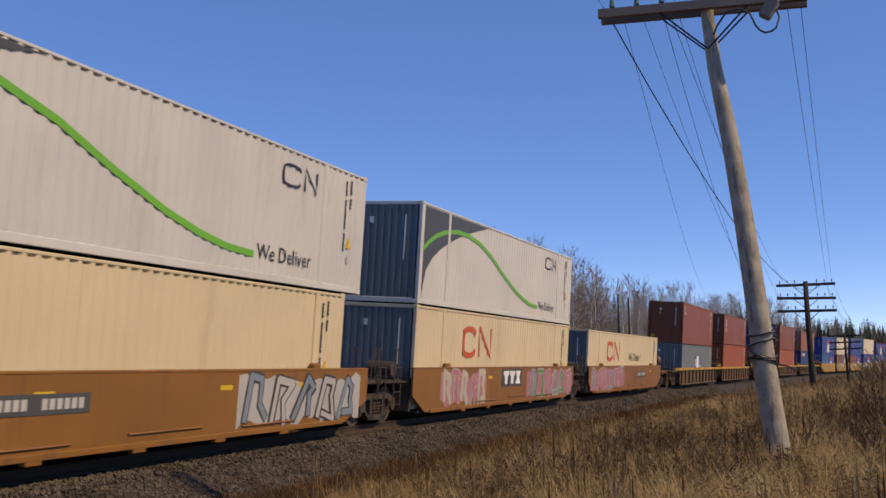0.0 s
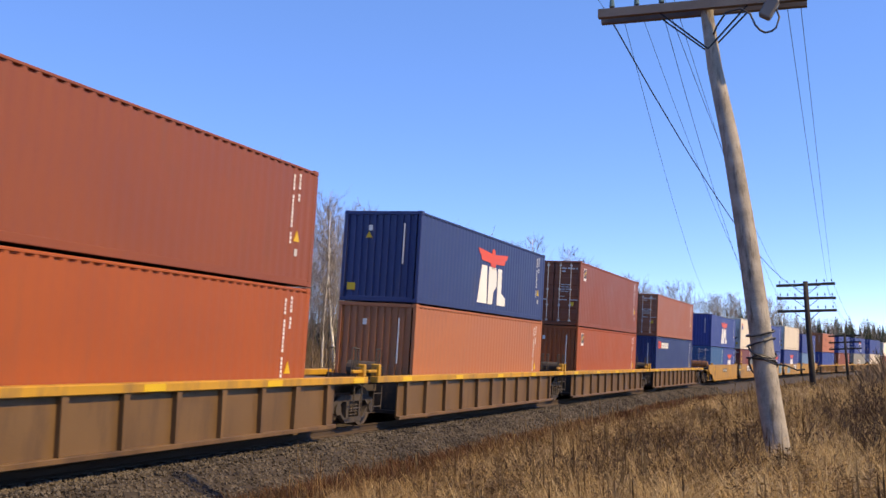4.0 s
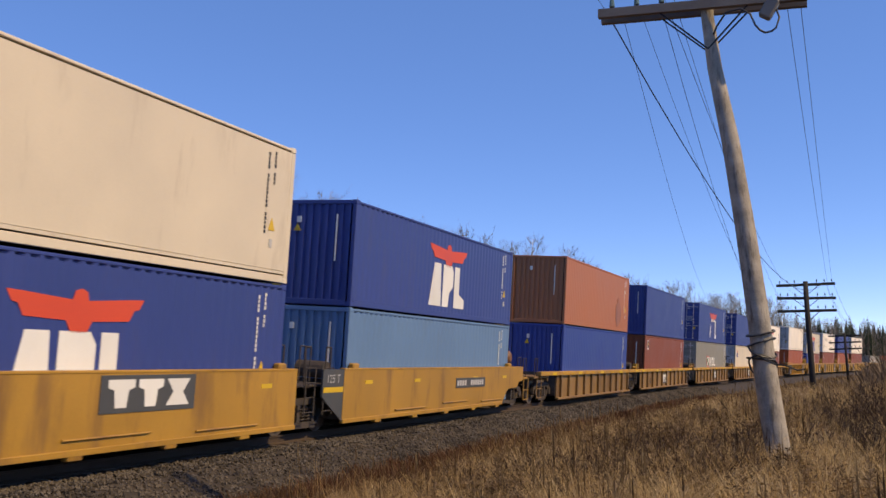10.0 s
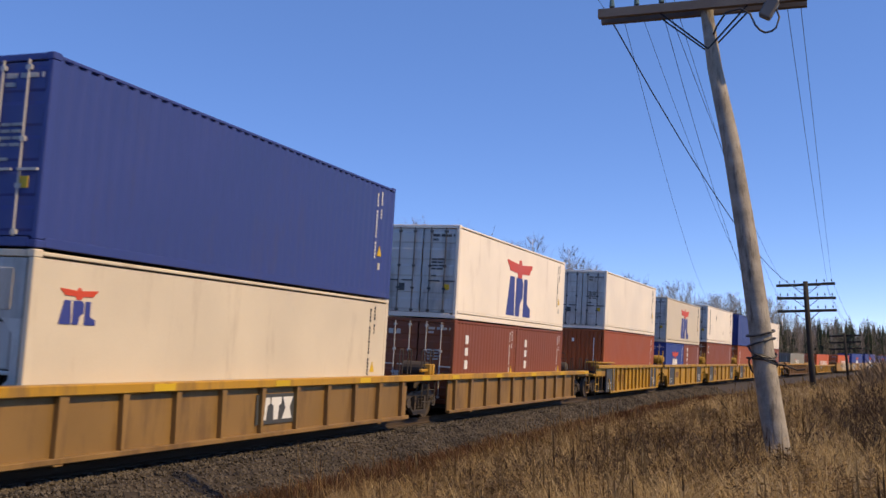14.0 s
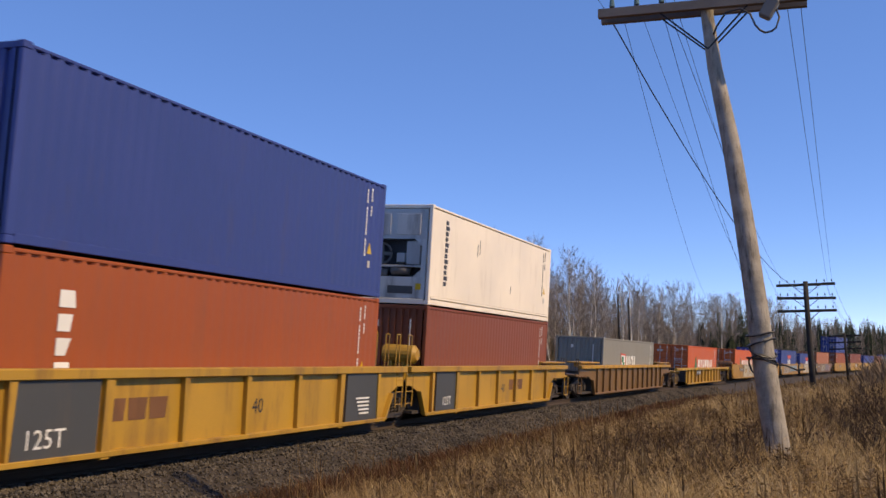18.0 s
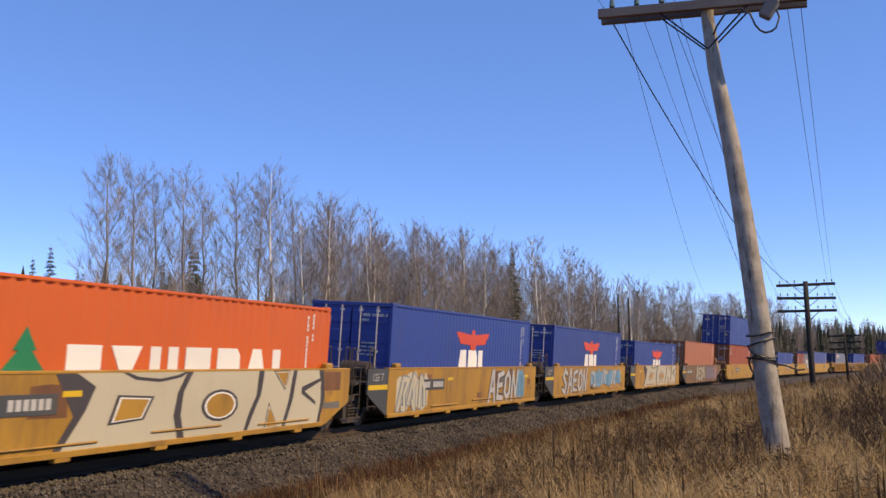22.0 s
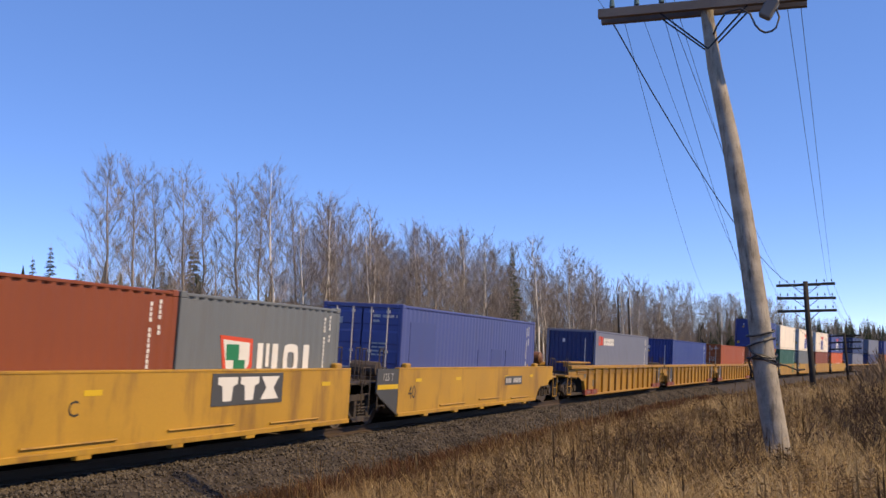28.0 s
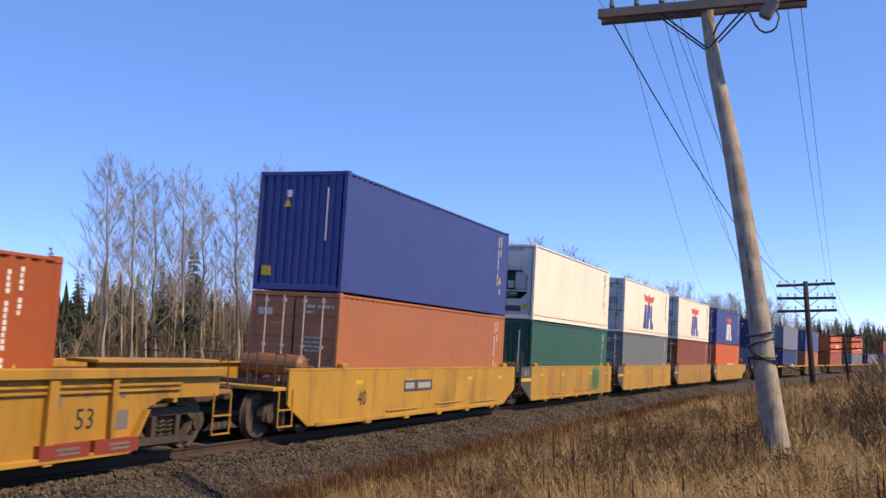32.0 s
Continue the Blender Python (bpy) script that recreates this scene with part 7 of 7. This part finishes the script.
GREYB = (grey_panels(1.7), faded_mark(-3.15, 0.68), stencil("40", 0.5, 0.62, 0.42, None, -0.094))
TRAIN = [
    # middle, style, paint, half-lengths set by neighbours, set number, marks on the side, lower load, upper load
    (13.40, "smooth", "ochre", 0, (graffiti(1, 2.9, 7.95, ("silver", "bluegrey"), "dark", 3), number_bar(-2.2, 1.9)), [(0, box("cream", PLAIN, "", F48))], box("silver", PLAIN, "wave", F53)),
    (33.15, "smooth", "ochre", 0, (graffiti(2, -6.4, -2.7, ("pink", "pale"), "silver", 3), graffiti(3, 1.9, 8.1, ("pink", "bluegrey", "green"), "silver", 4), plaque(0.05, 2.2, 3)), [(0, box("cream", PLAIN, "loop", F53))], box("silver", PLAIN, "wave", F53)),
    (52.75, "smooth", "ochre", 0, (graffiti(4, -8.0, -1.4, ("pink", "bluegrey", "pink"), "silver", 4), number_bar(2.9, 2.2), stencil("B", 1.2, 0.72, 0.42)), [(0, box("cream", PLAIN, "loop_slogan", F53))], None),
    (75.20, "rib", "brown", 1, (), [(0, box("grey", PLAIN, "plaque", F40, STD))], box("brown", PLAIN, "sticker")),
    (93.15, "rib", "brown", 1, (), [(0, box("rust"))], box("brown", PLAIN, "upright", F40, STD)),
    (111.3, "rib", "brown", 1, (), [(0, box("orange"))], box("navy", PLAIN, "wing_white", F40, STD)),
    (129.0, "rib", "brown", 1, (), [(0, box("rust", PLAIN, "sticker"))], box("brown", DOORS, "sticker")),
    (146.85, "rib", "brown", 1, (), [(0, box("navy", PLAIN, "seaco"))], box("tan", DOORS, "", F40, STD)),
    (167.15, "smooth", "amber", 2, (number_bar(-0.2, 2.0), stencil("40", -5.0, 0.6, 0.5)), [(-3.07, box("teal", DOORS, "", F20, STD)), (3.07, box("blue", DOORS, "wing_white", F20, STD))], box("blue", PLAIN, "wing_white", F40, STD)),
    (182.45, "smooth", "amber", 2, (plaque(-2.0, 2.45, 3), stencil("40", -5.62, 0.66, 0.5)), [(-3.07, box("maroon", DOORS, "upright_yellow", F20, STD)), (3.07, box("grey", DOORS, "crest", F20, STD))], box("offwhite", MACH, "wing_small")),
    (197.75, "smooth", "amber", 2, (plaque(-2.05, 2.4, 3), stencil("40", -5.62, 0.66, 0.5), graffiti(6, 3.8, 5.8, ("skyblue",), "bluegrey", 3)), [(-3.07, box("brown", DOORS, "sticker", F20, STD)), (3.07, box("blue", DOORS, "wing_white", F20, STD))], box("blue", DOORS, "seaco")),
    (212.95, "smooth", "amber", 2, (plaque(1.66, 2.45, 3), stencil("40", -5.62, 0.66, 0.5), graffiti(7, -4.4, -2.6, ("skyblue",), "bluegrey", 2)), [(0, box("blue", PLAIN, "wing_white"))], box("offwhite", MACH)),
    (228.15, "smooth", "amber", 2, (number_bar(2.0, 2.6),), [(0, box("sky", PLAIN, "", F40, STD))], box("blue", PLAIN, "wing_white", F40, STD)),
    (247.55, "rib", "buff", 3, (), [(0, box("royal"))], box("orange", PLAIN, "scuff")),
    (264.45, "rib", "buff", 3, (stencil("48", -4.55, 0.42, 0.5, None, -0.094), plaque(-0.4, 1.3, 3)), [(0, box("brown", PLAIN, "sticker"))], box("blue")),
    (282.45, "rib", "buff", 3, (stencil("48", -4.55, 0.42, 0.5, None, -0.094), plaque(0.5, 1.4, 3)), [(0, box("khaki", DOORS, "crest", F45))], box("blue", DOORS, "wing_open")),
    (300.65, "rib", "buff", 3, (plaque(0.6, 1.5, 3),), [(0, box("offwhite", MACH, "wing_small"))], box("blue", DOORS)),
    (317.65, "rib", "buff", 3, (), [(-3.07, box("brown", DOORS, "upright", F20, STD)), (3.07, box("brown", DOORS, "upright", F20, STD))], box("white", RDOORS, "wing_blue")),
    (337.30, "arch", "yellow", 4, GREYB, [(0, box("rust"))], box("white", RDOORS)),
    (353.20, "arch", "yellow", 4, GREYB, [(-3.07, box("royal", DOORS, "wing_white", F20, STD)), (3.07, box("brown", DOORS, "upright_cream", F20, STD))], box("offwhite", RDOORS, "wing_blue")),
    (368.70, "arch", "yellow", 4, GREYB, [(0, box("brown", DOORS, "sticker"))], box("white", RDOORS, "upright_black")),
    (384.40, "arch", "yellow", 4, GREYB, [(0, box("rust", DOORS, "upright_cream"))], box("blue")),
    (399.80, "arch", "yellow", 4, (bay(-4.78, 1.62, "125T"), faded_mark(1.9, 0.68), stencil("40", 0.5, 0.62, 0.42, None, -0.094)), [(0, box("brown"))], box("white", MACH, "upright_black")),
    (421.55, "arch", "dusty", 5, (), [(0, box("khaki", PLAIN, "crest", F40, STD))], None),
    (445.40, "rib", "yellow", 6, (stencil("53", -0.45, 0.5, 0.45, None, -0.094), number_bar(-3.0, 1.6)), [(0, box("red", DOORS, "row", F40, STD))], None),
    (467.30, "smooth", "amber", 7, (patches(51), big_word(-2.3, 5.6), number_bar(-3.4, 1.8)), [(0, box("red", DOORS, "row", F40, STD))], None),
    (482.90, "smooth", "amber", 7, (patches(52, 12), tag_word("AEON", 1.2, 4.3, "silver", "dark"), graffiti(40, 4.3, 5.0, ("skyblue",), "bluegrey", 1), number_bar(-3.5, 1.6), graffiti(21, -5.9, -4.0, ("pale",), "bluegrey", 2)), [(0, box("royal", DOORS, "wing_white"))], None),
    (498.45, "smooth", "amber", 7, (patches(53, 12), tag_word("SAEON", -5.3, -1.3, "silver", "dark"), graffiti(14, -0.6, 5.4, ("skyblue", "silver"), "bluegrey", 4, 0.2, 0.9)), [(0, box("blue", DOORS, "wing_white"))], None),
    (514.05, "smooth", "amber", 7, (patches(54), big_word(-4.2, 5.4)), [(0, box("blue", DOORS, "wing_white", F40, STD))], None),
    (529.65, "smooth", "dusty", 7, (tag_word("AEON", -2.6, 0.9, "pale", "dark"), graffiti(17, 1.5, 4.75, ("bluegrey",), "red", 3), graffiti(18, 4.8, 6.4, ("silver", "red"), "red", 3), number_bar(-5.2, 1.8)), [(0, box("orange", DOORS))], None),
    (549.60, "smooth", "yellow", 8, (number_bar(-2.55, 2.3), stencil("40", -5.62, 0.66, 0.5)), [(0, box("rust", DOORS, "sticker"))], box("blue", DOORS, "", F40, STD)),
    (565.25, "smooth", "yellow", 8, (plaque(-0.2, 1.9, 3), stencil("40", -5.62, 0.66, 0.5)), [(0, box("brown", DOORS, "sticker"))], None),
    (581.10, "smooth", "yellow", 8, (plaque(0.6, 1.9, 3), stencil("40", -5.62, 0.66, 0.5)), [(0, box("blue", DOORS, "", F40, STD))], None),
    (596.95, "smooth", "yellow", 8, (plaque(2.15, 2.5, 3), stencil("40", -5.62, 0.66, 0.5), stencil("C", -2.6, 0.8, 0.35)), [(-3.07, box("brown", DOORS, "upright", F20, STD)), (3.07, box("grey", PLAIN, "crest", F20, STD))], None),
    (612.75, "smooth", "yellow", 8, (number_bar(3.2, 1.9), stencil("40", -5.62, 0.66, 0.5)), [(0, box("fadedblue", DOORS, "ghost"))], None),
    (634.65, "arch", "amber", 9, (red_strip(), stencil("53", 7.45, 0.6, 0.45, None, -0.094), bay(8.4, 1.0)), [(0, box("slate", PLAIN, "seaco_worn"))], None),
    (654.40, "arch", "amber", 9, (red_strip(), stencil("53", 7.45, 0.6, 0.45, None, -0.094), bay(8.4, 1.0), bay(-7.6, 1.2, "125T")), [(0.40, box("blue", PLAIN, "", 12.9))], None),
    (674.40, "arch", "amber", 9, (red_strip(), stencil("53", 7.45, 0.6, 0.45, None, -0.094), bay(-7.6, 1.2, "125T")), [(0.40, box("rust", DOORS, "", 12.9))], None),
    (696.30, "smooth", "yellow", 10, (number_bar(-1.6, 1.9), stencil("40", -5.0, 0.6, 0.5)), [(0, box("orange", DOORS))], box("blue")),
    (711.80, "smooth", "yellow", 10, (graffiti(31, 2.6, 4.0, ("green",), "dark", 2),), [(0, box("green", PLAIN, "bar"))], box("white", MACH)),
    (727.55, "smooth", "yellow", 10, (), [(0, box("grey", DOORS))], box("white", RDOORS, "wing_blue")),
    (743.20, "smooth", "amber", 10, (), [(0, box("brown", DOORS))], box("white", RDOORS, "wing_blue")),
    (759.10, "smooth", "yellow", 10, (), [(0, box("red", DOORS, "low_row"))], box("blue", DOORS, "wing_white")),
    (782.60, "rib", "brown", 11, (), [(0, box("slate", DOORS))], box("navy")),
    (801.40, "rib", "brown", 11, (), [(0, box("navy", DOORS, "bar"))], box("slate", DOORS)),
    (820.60, "rib", "buff", 11, (), [(0, box("orange", DOORS))], box("fadedblue")),
    (845.20, "rib", "brown", 12, (), [(0, box("rust", DOORS))], box("red", DOORS, "low_row")),
    (868.80, "rib", "brown", 13, (), [(0, box("grey", DOORS))], box("red", DOORS, "low_row")),
    (888.00, "rib", "brown", 13, (), [(0, box("slate"))], None),
    (906.50, "rib", "brown", 13, (), [(0, box("blue"))], box("brown")),
    (925.00, "rib", "brown", 13, (), [(0, box("rust"))], box("blue")),
]
WELL_SHIFT = {247.55: -0.55, 264.45: -0.45, 282.45: -0.1, 317.65: 0.6}      # wells that are not centred under their loads
PITCH_OF = {0: 19.68, 1: 17.93, 2: 15.25, 3: 18.0, 4: 15.62, 5: 19.4, 6: 20.2, 7: 15.6, 8: 15.79, 9: 19.85, 10: 15.7, 11: 18.8, 12: 19, 13: 18.6}
WORD = {"yellow": "bright yellow", "amber": "dull yellow", "ochre": "ochre brown", "brown": "weathered brown", "buff": "weathered buff", "dusty": "dusty brown"}
FLOOR_Z, FLOOR_LOW = 0.33, 0.27
MOVING = []


def build_train():
    for i, (mid, style, tone, group, marks, lower, upper) in enumerate(TRAIN):
        first = i == 0 or TRAIN[i - 1][3] != group
        last = i == len(TRAIN) - 1 or TRAIN[i + 1][3] != group
        half = PITCH_OF[group] / 2
        hl, hr = half, half
        if first:
            hl = (mid - TRAIN[i - 1][0]) * half / (half + PITCH_OF[TRAIN[i - 1][3]] / 2) if i else half + 1.3
        if last:
            hr = (TRAIN[i + 1][0] - mid) * half / (half + PITCH_OF[TRAIN[i + 1][3]] / 2) if i < len(TRAIN) - 1 else half + 1.3
        hl, hr = round(hl, 1) if first else half, round(hr, 1) if last else half
        far = mid > 775
        shift = WELL_SHIFT.get(mid, 0.0)
        car = well_unit(mid + shift, style, hl, hr, first, last, (CAR[tone], WORD[tone]), marks, far)
        MOVING.append((car, mid + shift, 0.0))
        floor = FLOOR_Z if upper else FLOOR_LOW
        top = floor
        for dx, spec in lower:
            ob = container(spec, far)
            MOVING.append((ob, mid + dx, floor))
            top = max(top, floor + spec[3])
        if upper:
            MOVING.append((container(upper, far), mid, top + 0.022))


build_train()


def motions():
    """The train runs past; its wheels turn while they are near."""
    times = [i * 1.0 for i in range(33)]
    for ob, u, z in MOVING:
        walk(ob, [(t, on_track(u - gone(t), z)) for t in times])
    run = [gone(i / FPS) for i in range(32 * FPS + 1)]
    for wheel, ax, u in WHEELS:
        near = [i for i, g in enumerate(run) if 4 < u - g < 52]
        if not near:
            continue
        near = sorted({0, near[0], len(run) - 1, near[-1], *near})
        a, b = near[0 if near[0] or near[1] == 1 else 1], near[-2] if near[-1] - near[-2] > 1 else near[-1]
        walk(wheel, [(i / FPS, pose(ax, 0, 0.483) @ Matrix.Rotation(-run[min(max(i, a), b)] / 0.483, 4, "Y")) for i in near])


motions()
